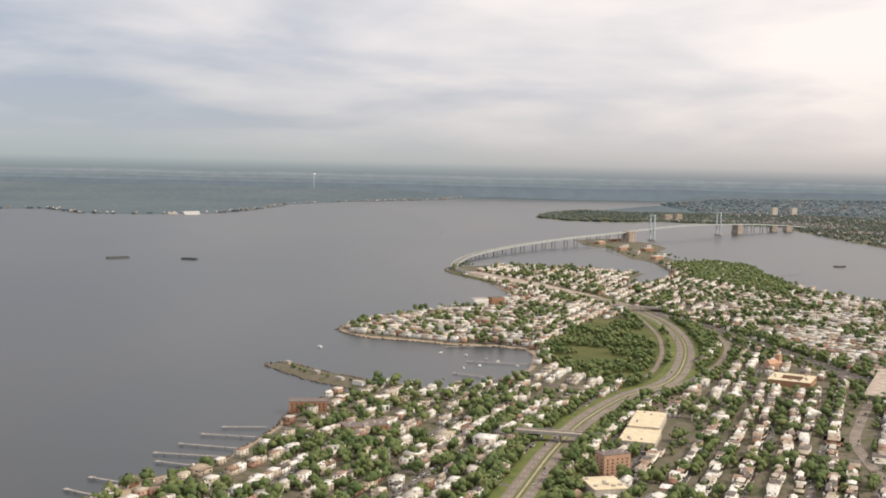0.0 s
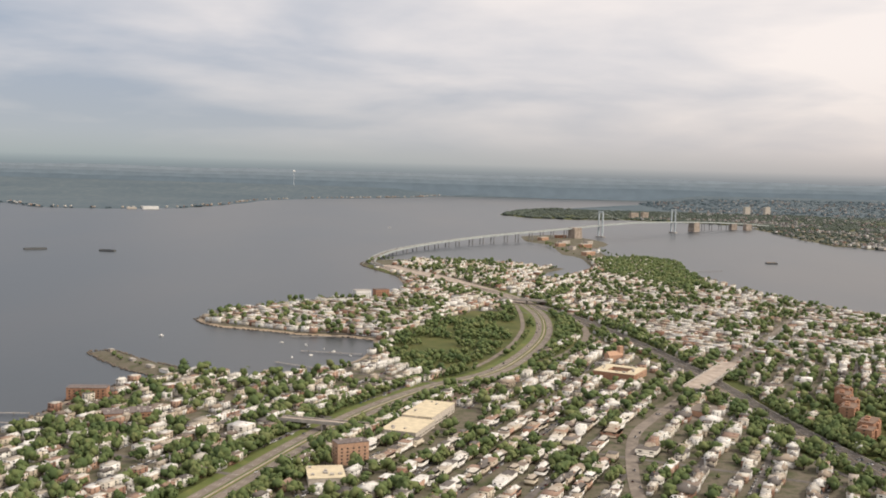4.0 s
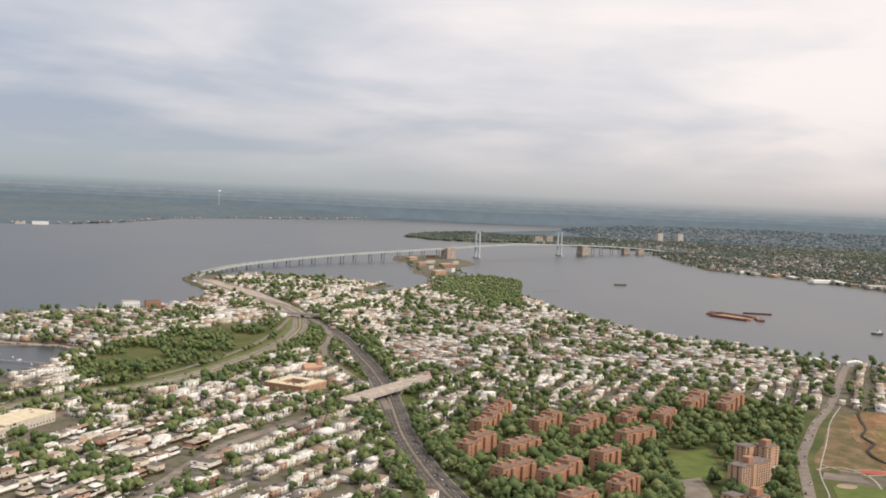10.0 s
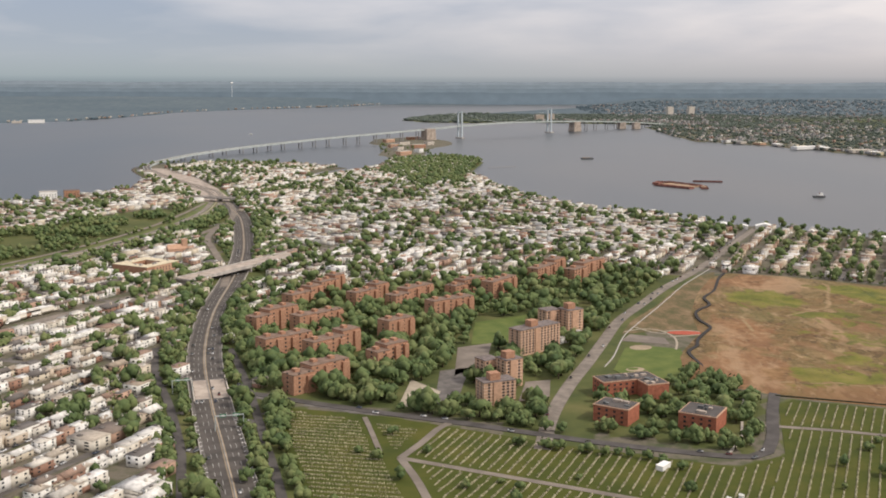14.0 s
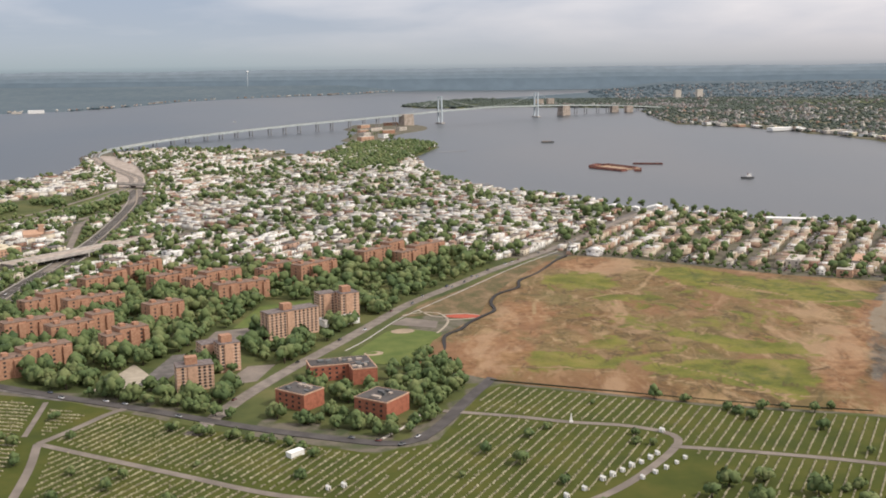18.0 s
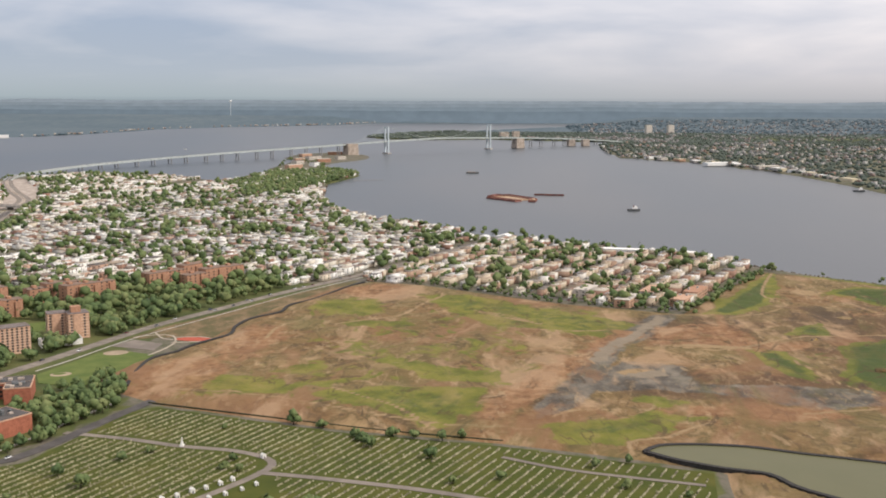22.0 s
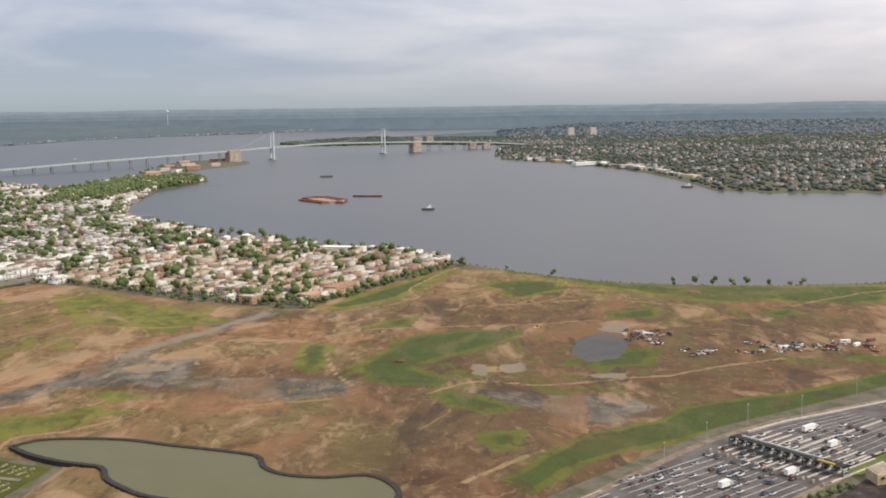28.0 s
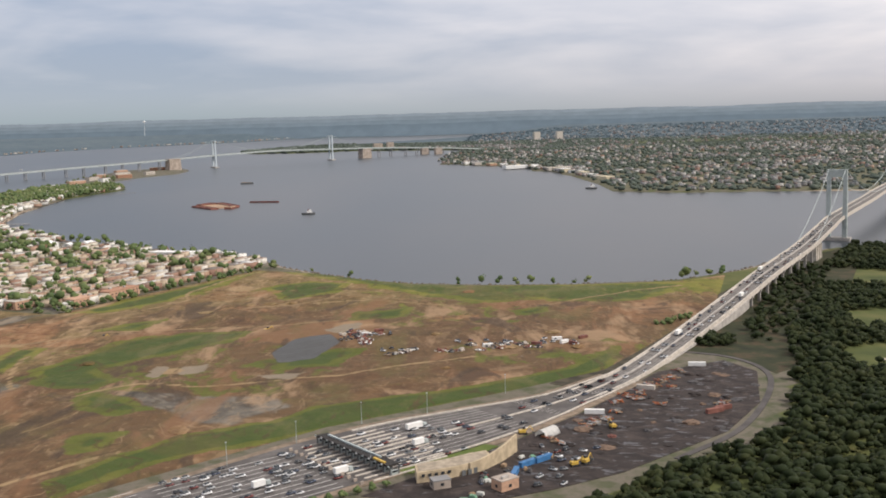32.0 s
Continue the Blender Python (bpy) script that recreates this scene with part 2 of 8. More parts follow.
stone_mat = choice("headstone", [(0.36, 0.325, 0.20), (0.29, 0.262, 0.165), (0.46, 0.42, 0.28), (0.22, 0.198, 0.13)], size=0.8)
marble = simple("white_marble", (0.74, 0.72, 0.68), 0.1, 0.5)
yellow_paint = simple("yellow_machine_paint", (0.55, 0.36, 0.07), 0.25, 0.5, 0.5)
blue_paint = simple("blue_container_paint", (0.05, 0.16, 0.34), 0.2, 0.8, 0.5)
tyre = simple("tyre_rubber", (0.03, 0.03, 0.03), 0.2, 0.3)
liner = simple("black_liner", (0.035, 0.032, 0.030), 0.4, 0.8)
soil_mat = simple("bare_soil", (0.36, 0.25, 0.17), 0.25, 2.5)

CARS = [(0.75, 0.75, 0.76), (0.06, 0.06, 0.065), (0.45, 0.46, 0.47), (0.70, 0.70, 0.71), (0.18, 0.19, 0.2), (0.17, 0.045, 0.04), (0.065, 0.08, 0.12), (0.78, 0.78, 0.78)]
car_mat = Mat("car_paint", 0.3, spec=0.5)
car_mat = car_mat.color(car_mat.ramp(car_mat.each(), [(i / 8, c) for i, c in enumerate(CARS)], hard=True)).m
car_many = Mat("car_paints", 0.35, spec=0.5)
car_many = car_many.color(car_many.ramp(car_many.island(), [(i / 8, c) for i, c in enumerate(CARS)], hard=True)).m

wat = Mat("sea_water", 0.3, spec=0.5)
wat.b.inputs["IOR"].default_value = 1.333
wat.color(wat.mix(wat.step(wat.noise(320, 4, stretch=(1, 0.35, 1)), 0.35, 0.7), (0.030, 0.042, 0.052), (0.050, 0.054, 0.058)))
wat.bump(wat.noise(8.0, 3.0, 0.55, (1.0, 0.5, 1.0, 0.5)), 0.16, 0.3)
water_mat = wat.m
pond_w = Mat("silty_water", 0.3, spec=0.14)
pond_w.b.inputs["IOR"].default_value = 1.333
pond_w.color(pond_w.mix(pond_w.noise(14), (0.098, 0.098, 0.046), (0.128, 0.122, 0.062)))
pond_mat = pond_w.m

gm = Mat("town_ground", 0.95)
lots = gm.ramp(gm.noise(9.0, 5, 0.65), [(0.3, (0.055, 0.072, 0.028)), (0.42, (0.086, 0.086, 0.050)), (0.55, (0.142, 0.122, 0.094)), (0.7, (0.070, 0.076, 0.038))])
green = gm.ramp(gm.noise(26.0, 5, 0.6), [(0.3, (0.040, 0.056, 0.015)), (0.5, (0.076, 0.088, 0.025)), (0.7, (0.125, 0.118, 0.042))])
gc = gm.mix(gm.step(gm.math("ADD", gm.attr("grass"), gm.math("MULTIPLY", gm.math("SUBTRACT", gm.noise(12.0, 4), 0.5), 0.7)), 0.35, 0.65), lots, green)
gc = gm.mix(gm.step(gm.math("ADD", gm.attr("beach"), gm.math("MULTIPLY", gm.math("SUBTRACT", gm.noise(7.0, 4), 0.5), 0.5)), 0.4, 0.7), gc, (0.34, 0.27, 0.20))
# far ground turns to the haze-painted tones
gc = gm.mix(gm.attr("woods"), gc, haze_tones(gm))
gm.color(gc)
ground_mat = gm.m

lf = Mat("landfill_soil", 0.95)


def ragged(name, size, amount, lo, hi, stretch=(1, 0.7, 1, 0.4)):
    """An area of the plan with a broken, noisy edge."""
    n = lf.math("SUBTRACT", lf.noise(size, 5, 0.6, stretch, 0.6), 0.5)
    return lf.step(lf.math("ADD", lf.attr(name), lf.math("MULTIPLY", n, amount)), lo, hi)


n1 = lf.math("ADD", lf.math("MULTIPLY", lf.noise(15.0, 5, 0.58, (1.0, 0.75, 1, 0.5), 0.6), 1.5), -0.25)
n2 = lf.noise(4.5, 4, 0.6)
n3 = lf.noise(60.0, 3, 0.5)
soil = lf.ramp(n1, [(0.26, (0.066, 0.036, 0.016)), (0.40, (0.148, 0.084, 0.038)), (0.50, (0.205, 0.122, 0.060)), (0.58, (0.112, 0.076, 0.034)), (0.66, (0.225, 0.145, 0.078)), (0.80, (0.31, 0.21, 0.115))])
soil = lf.mix(lf.math("MULTIPLY", lf.step(n2, 0.52, 0.70), 0.5), soil, (0.30, 0.205, 0.115))
soil = lf.mix(lf.math("MULTIPLY", lf.step(n3, 0.38, 0.58), 0.5), soil, (0.158, 0.128, 0.056))
# cloud shade painted over the east half, along with patches of dark mud
shade_and_mud = ragged("shade_and_mud", 16.0, 1.2, 0.2, 0.8)
soil = lf.mix(lf.math("MULTIPLY", shade_and_mud, 0.7), soil, lf.mix(n2, (0.050, 0.028, 0.019), (0.128, 0.070, 0.042)))
grs = lf.ramp(lf.math("ADD", lf.math("MULTIPLY", lf.noise(12.0, 5, 0.6), 0.7), lf.math("MULTIPLY", n3, 0.3)), [(0.34, (0.070, 0.084, 0.013)), (0.46, (0.120, 0.132, 0.020)), (0.55, (0.168, 0.166, 0.032)), (0.68, (0.22, 0.185, 0.055))])
gmask = ragged("grass", 11.0, 1.6, 0.39, 0.60, (1, 0.7, 1, 0.3))
grs = lf.mix(lf.math("MULTIPLY", shade_and_mud, 0.6), grs, lf.mix(n2, (0.036, 0.062, 0.010), (0.085, 0.104, 0.020)))
lush = lf.step(lf.math("ADD", lf.attr("grass"), lf.math("MULTIPLY", lf.math("SUBTRACT", n2, 0.5), 0.9)), 1.02, 1.35)
grs = lf.mix(lf.math("MULTIPLY", lush, 0.9), grs, lf.mix(n2, (0.025, 0.054, 0.011), (0.060, 0.092, 0.021)))
col = lf.mix(lf.math("MULTIPLY", gmask, 0.93), soil, grs)
grav = lf.ramp(lf.noise(9.0, 5, 0.6, (1, 0.7, 1, 0.1)), [(0.32, (0.046, 0.041, 0.038)), (0.50, (0.112, 0.102, 0.095)), (0.62, (0.175, 0.157, 0.142)), (0.75, (0.24, 0.21, 0.185))])
col = lf.mix(lf.math("MULTIPLY", ragged("gravel", 9.0, 1.2, 0.34, 0.66), 0.92), col, grav)
red = ragged("clay", 10.0, 2.0, 0.45, 0.85)
col = lf.mix(lf.math("MULTIPLY", red, 0.85), col, lf.ramp(n2, [(0.3, (0.140, 0.068, 0.036)), (0.5, (0.245, 0.128, 0.068)), (0.7, (0.33, 0.195, 0.115))]))
pth = ragged("track", 5.0, 1.1, 0.45, 0.8)
col = lf.mix(pth, col, lf.mix(n2, (0.22, 0.145, 0.078), (0.34, 0.245, 0.15)))
blot = lf.step(lf.noise(7.0, 6, 0.68, (1, 0.4, 1, 0.2), 0.9), 0.57, 0.65)
col = lf.mix(lf.math("MULTIPLY", blot, 0.62), col, (0.060, 0.040, 0.022))
dry = lf.math("SUBTRACT", 1.0, lf.math("MULTIPLY", gmask, 0.8))
pale = lf.step(lf.noise(6.5, 6, 0.7, (1, 0.42, 1, 0.2), 0.6), 0.55, 0.63)
col = lf.mix(lf.math("MULTIPLY", lf.math("MULTIPLY", pale, dry), lf.math("SUBTRACT", 0.60, lf.math("MULTIPLY", shade_and_mud, 0.36))), col, (0.36, 0.255, 0.16))
grit = lf.noise(1.2, 6, 0.72)
col = lf.mix(lf.math("MULTIPLY", lf.step(grit, 0.48, 0.72), 0.24), col, (0.055, 0.042, 0.022))
col = lf.mix(lf.math("MULTIPLY", lf.step(lf.noise(2.6, 5, 0.7, (1, 0.7, 1, 1.1)), 0.56, 0.70), lf.math("MULTIPLY", dry, 0.34)), col, (0.36, 0.265, 0.165))


def furrow(size, width, turn, cut):
    """Thin wandering lines that break off: ruts, gullies and foot tracks."""
    d = lf.math("ABSOLUTE", lf.math("SUBTRACT", lf.noise(size, 4, 0.5, (1, 0.6, 1, turn), 0.7), 0.5))
    thin = lf.math("SUBTRACT", 1.0, lf.step(d, width * 0.35, width))
    return lf.math("MULTIPLY", thin, lf.step(lf.noise(size * 0.7, 2, 0.5), cut, cut + 0.1))


col = lf.mix(lf.math("MULTIPLY", furrow(44.0, 0.010, 2.0, 0.52), 0.5), col, (0.055, 0.042, 0.022))
col = lf.mix(lf.math("MULTIPLY", furrow(31.0, 0.013, 0.3, 0.48), 0.6), col, (0.070, 0.044, 0.024))
col = lf.mix(lf.math("MULTIPLY", furrow(36.0, 0.008, 1.1, 0.52), lf.math("MULTIPLY", dry, 0.34)), col, (0.38, 0.27, 0.17))
# broad drifts of red earth, pale dust and olive stubble
wide = lf.noise(38.0, 4, 0.6, (1, 0.5, 1, 0.3), 0.8)
col = lf.mix(lf.math("MULTIPLY", lf.math("MULTIPLY", lf.step(wide, 0.52, 0.62), dry), 0.62), col, (0.215, 0.115, 0.064))
dust = lf.noise(27.0, 5, 0.62, (1, 0.4, 1, 0.2), 0.6)
col = lf.mix(lf.math("MULTIPLY", lf.math("MULTIPLY", lf.step(dust, 0.53, 0.64), dry), 0.62), col, (0.37, 0.25, 0.165))
col = lf.mix(lf.math("MULTIPLY", lf.math("MULTIPLY", lf.step(dust, 0.46, 0.34), dry), 0.4), col, (0.105, 0.098, 0.034))
# dark blotches, kept to where the soil is painted darker
dark_blotch = lf.math("MULTIPLY", lf.step(lf.noise(23.0, 5, 0.62, (1, 0.45, 1, 0.5), 0.7), 0.57, 0.64), lf.step(lf.attr("shade_and_mud"), 0.1, 0.6))
col = lf.mix(lf.math("MULTIPLY", lf.math("MULTIPLY", dark_blotch, dry), 0.7), col, (0.052, 0.036, 0.027))
flats = ragged("flats", 5.0, 2.2, 0.40, 0.75)
col = lf.mix(flats, col, lf.mix(n2, (0.17, 0.138, 0.108), (0.27, 0.222, 0.178)))
pool = ragged("pool", 7.0, 0.9, 0.42, 0.66)
col = lf.mix(pool, col, (0.050, 0.050, 0.050))
lf.color(lf.mix(1.0, col, (0.955, 0.94, 0.84), "MULTIPLY"))
lf.t.links.new(lf.math("SUBTRACT", 0.95, lf.math("MULTIPLY", pool, 0.5)), lf.b.inputs["Roughness"])
lf.bump(lf.noise(2.2, 5, 0.7), 0.6, 0.5)
landfill_mat = lf.m

turf = Mat("cemetery_turf", 0.95)
turf.color(turf.ramp(turf.noise(18.0, 5, 0.6), [(0.3, (0.036, 0.049, 0.005)), (0.5, (0.056, 0.067, 0.007)), (0.72, (0.088, 0.084, 0.014))]))
turf_mat = turf.m
lawn = Mat("mown_grass", 0.95)
lawn.color(lawn.ramp(lawn.noise(7.0, 4, 0.6), [(0.3, (0.070, 0.105, 0.022)), (0.7, (0.125, 0.150, 0.038))]))
lawn_mat = lawn.m
verge = Mat("verge_grass", 0.95)
verge.color(verge.ramp(verge.noise(9.0, 4, 0.6), [(0.3, (0.070, 0.105, 0.028)), (0.7, (0.145, 0.155, 0.050))]))
verge_mat = verge.m

# ---- mesh helpers ----


def part(name, bm, material, parent=None, label=""):
    me = bpy.data.meshes.new(name)
    bm.to_mesh(me)
    bm.free()
    me.materials.append(material)
    ob = new(name, me)
    ob.parent = parent
    if label:
        ob["label"] = label
    return ob


def share(name, me, parent, m=None, label=""):
    """One more object on a mesh that is there already."""
    ob = new(name, me)
    ob.parent = parent
    if m is not None:
        ob.matrix_basis = m
    if label:
        ob["label"] = label
    return ob


def holder(name, x, y, z, turn=0.0):
    ob = new(name)
    ob.empty_display_size = 0.5
    ob.matrix_basis = Matrix.Translation((x, y, z)) @ Matrix.Rotation(turn, 4, "Z")
    return ob


def box(bm, cx, cy, z0, sx, sy, sz, turn=0.0, taper=1.0):
    """A box that stands on z0; taper narrows its top."""
    vs = []
    c, s = math.cos(turn), math.sin(turn)
    for z, k in ((z0, 1.0), (z0 + sz, taper)):
        for a, b in ((-1, -1), (1, -1), (1, 1), (-1, 1)):
            x, y = a * sx / 2 * k, b * sy / 2 * k
            vs.append(bm.verts.new((cx + x * c - y * s, cy + x * s + y * c, z)))
    for f in ((3, 2, 1, 0), (4, 5, 6, 7), (0, 1, 5, 4), (1, 2, 6, 5), (2, 3, 7, 6), (3, 0, 4, 7)):
        bm.faces.new([vs[i] for i in f])
    return bm


def tube(bm, a, b, ra, rb=None, n=8):
    """A round bar from a to b."""
    a, b = Vector(a), Vector(b)
    rb = ra if rb is None else rb
    q = (b - a).to_track_quat("Z", "Y")
    rings = []
    for p, r in ((a, ra), (b, rb)):
        rings.append([bm.verts.new(p + q @ Vector((r * math.cos(2 * math.pi * i / n), r * math.sin(2 * math.pi * i / n), 0))) for i in range(n)])
    for i in range(n):
        bm.faces.new((rings[0][i], rings[0][(i + 1) % n], rings[1][(i + 1) % n], rings[1][i]))
    bm.faces.new(rings[0][::-1])
    bm.faces.new(rings[1])
    return bm


def soup(name, verts, tris, mats, which=None):
    """A mesh from numpy arrays of points and triangles."""
    me = bpy.data.meshes.new(name)
    verts, tris = np.asarray(verts, np.float32), np.asarray(tris, np.int32)
    me.vertices.add(len(verts))
    me.vertices.foreach_set("co", verts.ravel())
    me.loops.add(len(tris) * 3)
    me.loops.foreach_set("vertex_index", tris.ravel())
    me.polygons.add(len(tris))
    me.polygons.foreach_set("loop_start", np.arange(0, len(tris) * 3, 3, dtype=np.int32))
    for m in mats:
        me.materials.append(m)
    if which is not None:
        me.polygons.foreach_set("material_index", np.asarray(which, np.int32))
    me.update(calc_edges=True)
    me.validate()
    return new(name, me)


def arrays(bm):
    """Points and triangles of a bmesh, with each triangle's material."""
    bmesh.ops.triangulate(bm, faces=bm.faces[:])
    bm.verts.index_update()
    v = np.array([x.co[:] for x in bm.verts])
    f = np.array([[x.index for x in g.verts] for g in bm.faces])
    w = np.array([g.material_index for g in bm.faces])
    bm.free()
    return v, f, w


def scatter(shapes, kinds, pos, turn, size):
    """Copies of shapes (points, triangles, materials) in one set of arrays."""
    vs, fs, ws, off = [], [], [], 0
    for k, (v, f, w) in enumerate(shapes):
        at = np.nonzero(kinds == k)[0]
        if not len(at):
            continue
        c, s = np.cos(turn[at])[:, None], np.sin(turn[at])[:, None]
        p = v[None] * size[at][:, None, :]
        x = p[..., 0] * c - p[..., 1] * s + pos[at][:, 0:1]
        y = p[..., 0] * s + p[..., 1] * c + pos[at][:, 1:2]
        z = p[..., 2] + pos[at][:, 2:3]
        vs.append(np.stack((x, y, z), -1).reshape(-1, 3))
        fs.append((f[None] + off + (np.arange(len(at)) * len(v))[:, None, None]).reshape(-1, 3))
        ws.append(np.tile(w, len(at)))
        off += len(at) * len(v)
    return np.concatenate(vs), np.concatenate(fs), np.concatenate(ws)


def spline(pts, step=8.0):
    """A smooth line through plan points (x, y or x, y, z)."""
    p = [np.array(q, float) for q in pts]
    p = [2 * p[0] - p[1]] + p + [2 * p[-1] - p[-2]]
    res = []
    for a, b, c, d in zip(p, p[1:], p[2:], p[3:]):
        n = max(2, int(np.linalg.norm(c - b) / step))
        for i in range(n):
            t = i / n
            res.append(0.5 * (2 * b + (c - a) * t + (2 * a - 5 * b + 4 * c - d) * t * t + (3 * b - a - 3 * c + d) * t ** 3))
    res.append(p[-2])
    return np.array(res)


def normals(line):
    d = np.gradient(line[:, :2], axis=0)
    d /= np.linalg.norm(d, axis=1)[:, None]
    return np.stack((d[:, 1], -d[:, 0]), 1)


def ribbon(bm, line, left, right, z0, z1):
    """A strip between two offsets of a line (to its right is plus), from z0 up to z1 over the line's own height."""
    n = normals(line)
    base = line[:, 2] if line.shape[1] > 2 else np.zeros(len(line))
    rows = []
    for i in range(len(line)):
        l, r = (left[i], right[i]) if hasattr(left, "__len__") else (left, right)
        a, b = line[i, :2] + n[i] * l, line[i, :2] + n[i] * r
        rows.append([bm.verts.new((*a, base[i] + z0)), bm.verts.new((*a, base[i] + z1)), bm.verts.new((*b, base[i] + z1)), bm.verts.new((*b, base[i] + z0))])
    for a, b in zip(rows, rows[1:]):
        for i in range(4):
            j = (i + 1) % 4
            bm.faces.new((a[i], b[i], b[j], a[j]))
    bm.faces.new(rows[0][::-1])
    bm.faces.new(rows[-1])
    return bm


def inside(poly, x, y):
    c = np.zeros(x.shape, bool)
    for (x0, y0), (x1, y1) in zip(poly, poly[1:] + poly[:1]):
        if y0 != y1:
            c ^= ((y0 > y) != (y1 > y)) & (x < (x1 - x0) * (y - y0) / (y1 - y0) + x0)
    return c


def away(line, x, y, closed=False):
    """Distance from plan points to a line."""
    line = [tuple(p[:2]) for p in line]
    best = np.full(x.shape, 1e9)
    for (x0, y0), (x1, y1) in zip(line, line[1:] + (line[:1] if closed else [])):
        dx, dy = x1 - x0, y1 - y0
        t = np.clip(((x - x0) * dx + (y - y0) * dy) / (dx * dx + dy * dy + 1e-9), 0, 1)
        best = np.minimum(best, np.hypot(x - x0 - t * dx, y - y0 - t * dy))
    return best


# ---- the plan ----
COAST_NORTH = [(-700, -1900), (-300, 100), (-200, 350), (-148, 451), (-135, 478), (-117, 489), (-104, 518), (-96, 551), (-89, 582), (-87, 609), (-70, 663), (-50, 685),
               (-33, 711), (-6, 690), (20, 695), (48, 719), (66, 765), (74, 824), (69, 843), (52, 854), (10, 860), (-17, 873), (-61, 888), (-85, 915), (-89, 939), (-73, 983),
               (-42, 1009), (-11, 1061), (36, 1095), (70, 1150), (78, 1215), (63, 1316), (30, 1390), (8, 1450), (10, 1500), (34, 1530), (75, 1545), (110, 1530), (179, 1525), (285, 1475),
               (257, 1419), (235, 1330), (262, 1330)]
COAST_SOUTH = [(310, 1440), (326, 1520), (328, 1640), (307, 1750), (285, 1920), (258, 2110), (320, 2190), (396, 2140), (409, 1979), (392, 1849), (386, 1740), (400, 1640), (440, 1630), (465, 1580), (446, 1420),
               (476, 1236), (510, 1124), (539, 1073), (576, 1030), (631, 970), (684, 925), (739, 881), (778, 864), (820, 832), (846, 798), (871, 770), (903, 742), (934, 724), (974, 715),
               (1023, 713), (1075, 720), (1118, 752), (1150, 790), (1190, 835), (1236, 850), (1500, 830), (1900, 800), (4840, 780), (4840, -1900)]
MAINLAND = COAST_NORTH + COAST_SOUTH
JETTY = [(-45, 676), (-86, 708), (-124, 758), (-119, 768), (-108, 768), (-76, 735), (-40, 706)]
QUEENS = [(1171, 1312), (1312, 1295), (1600, 1240), (4840, 1200), (4840, 5600), (1000, 5600), (950, 4480), (840, 4150), (548, 3640), (340, 3330), (285, 3150), (266, 2995), (331, 2875), (447, 2835), (583, 2900),
          (749, 2835), (906, 2750), (860, 2600), (850, 2387), (845, 2214), (866, 2072), (961, 1962), (1040, 1775), (1076, 1648), (1099, 1467), (1105, 1350)]
FAR_SHORE = [(-4840, 2600), (-1300, 2820), (-1170, 2890), (-1090, 2930), (-940, 2730), (-771, 2745), (-600, 2880), (-530, 3130), (-500, 3560), (-376, 3830), (-6, 4260), (120, 4640), (165, 4580), (551, 4640), (2600, 4560), (2600, 5600), (-4840, 5600)]
LANDS = [MAINLAND, JETTY, QUEENS, FAR_SHORE]
LANDFILL = [(526, 488), (531, 523), (548, 563), (553, 608), (566, 655), (585, 705), (600, 720), (631, 711), (672, 684), (709, 662), (744, 649), (767, 640), (792, 693), (835, 778), (871, 760), (903, 733), (934, 714),
            (974, 705), (1023, 703), (1075, 708), (1104, 726), (1083, 640), (1043, 558), (1020, 515), (981, 485), (932, 450), (885, 399), (840, 345), (765, 335), (744, 385), (746, 412), (713, 423), (681, 432), (627, 442), (561, 464)]
CEMETERY = [(410, 300), (400, 341), (391, 374), (375, 428), (371, 447), (390, 443), (412, 437), (472, 409), (523, 391), (541, 402), (554, 455), (561, 461), (627, 439), (681, 429), (742, 410), (737, 370), (728, 250), (600, 180), (420, 180)]
PROJECTS = [(330, 570), (352, 490), (372, 452), (412, 446), (470, 424), (486, 480), (500, 545), (520, 610), (560, 700), (530, 740), (480, 722), (400, 668), (340, 655)]
SCHOOLYARD = [(478, 424), (530, 403), (552, 462), (524, 496), (500, 500)]
PARK = [(498, 504), (524, 497), (531, 523), (548, 563), (553, 608), (566, 655), (585, 705), (596, 722), (560, 690), (520, 590)]
COVE_WOODS = [(84, 765), (112, 702), (160, 750), (184, 810), (196, 880), (206, 965), (190, 1030), (150, 1015), (115, 940), (86, 860)]
FORK_WOODS = [(190, 830), (226, 865), (238, 930), (235, 985), (222, 1000), (214, 930)]
POINT_WOODS = [(345, 1360), (392, 1240), (432, 1262), (446, 1420), (468, 1570), (440, 1628), (400, 1638), (345, 1590), (345, 1450)]
SOUTH_PARK = [(1000, 380), (1030, 412), (1062, 440), (1078, 482), (1096, 560), (1128, 640), (1164, 750), (1205, 836), (1500, 822), (1900, 790), (1900, -300), (900, -300), (960, 300)]
EXPRESSWAY = [(5, 330), (22, 410), (42, 480), (62, 545), (86, 608), (118, 668), (158, 722), (186, 800), (205, 886), (212, 975), (208, 1040), (196, 1110), (172, 1180), (118, 1268), (70, 1352), (36, 1420)]
RAMP = [(120, 660), (160, 706), (201, 772), (232, 850), (243, 910), (241, 975), (226, 1040), (205, 1100)]
LOOP_RAMP = [(145, 735), (160, 775), (176, 833), (185, 881), (191, 927), (194, 997), (194, 1070)]
LINK_RAMP = [(302, 668), (294, 712), (279, 758), (263, 806), (249, 850), (243, 905)]
MERGE = [(203, 1080), (190, 1125), (165, 1190), (136, 1255), (100, 1325), (64, 1380), (36, 1440)]
SERVICE_EAST = [(402, 305), (393, 340), (386, 368), (370, 423), (354, 477), (336, 530)]
SERVICE_WEST = [(378, 290), (363, 346), (354, 380), (347, 405), (332, 447), (314, 492), (303, 530)]
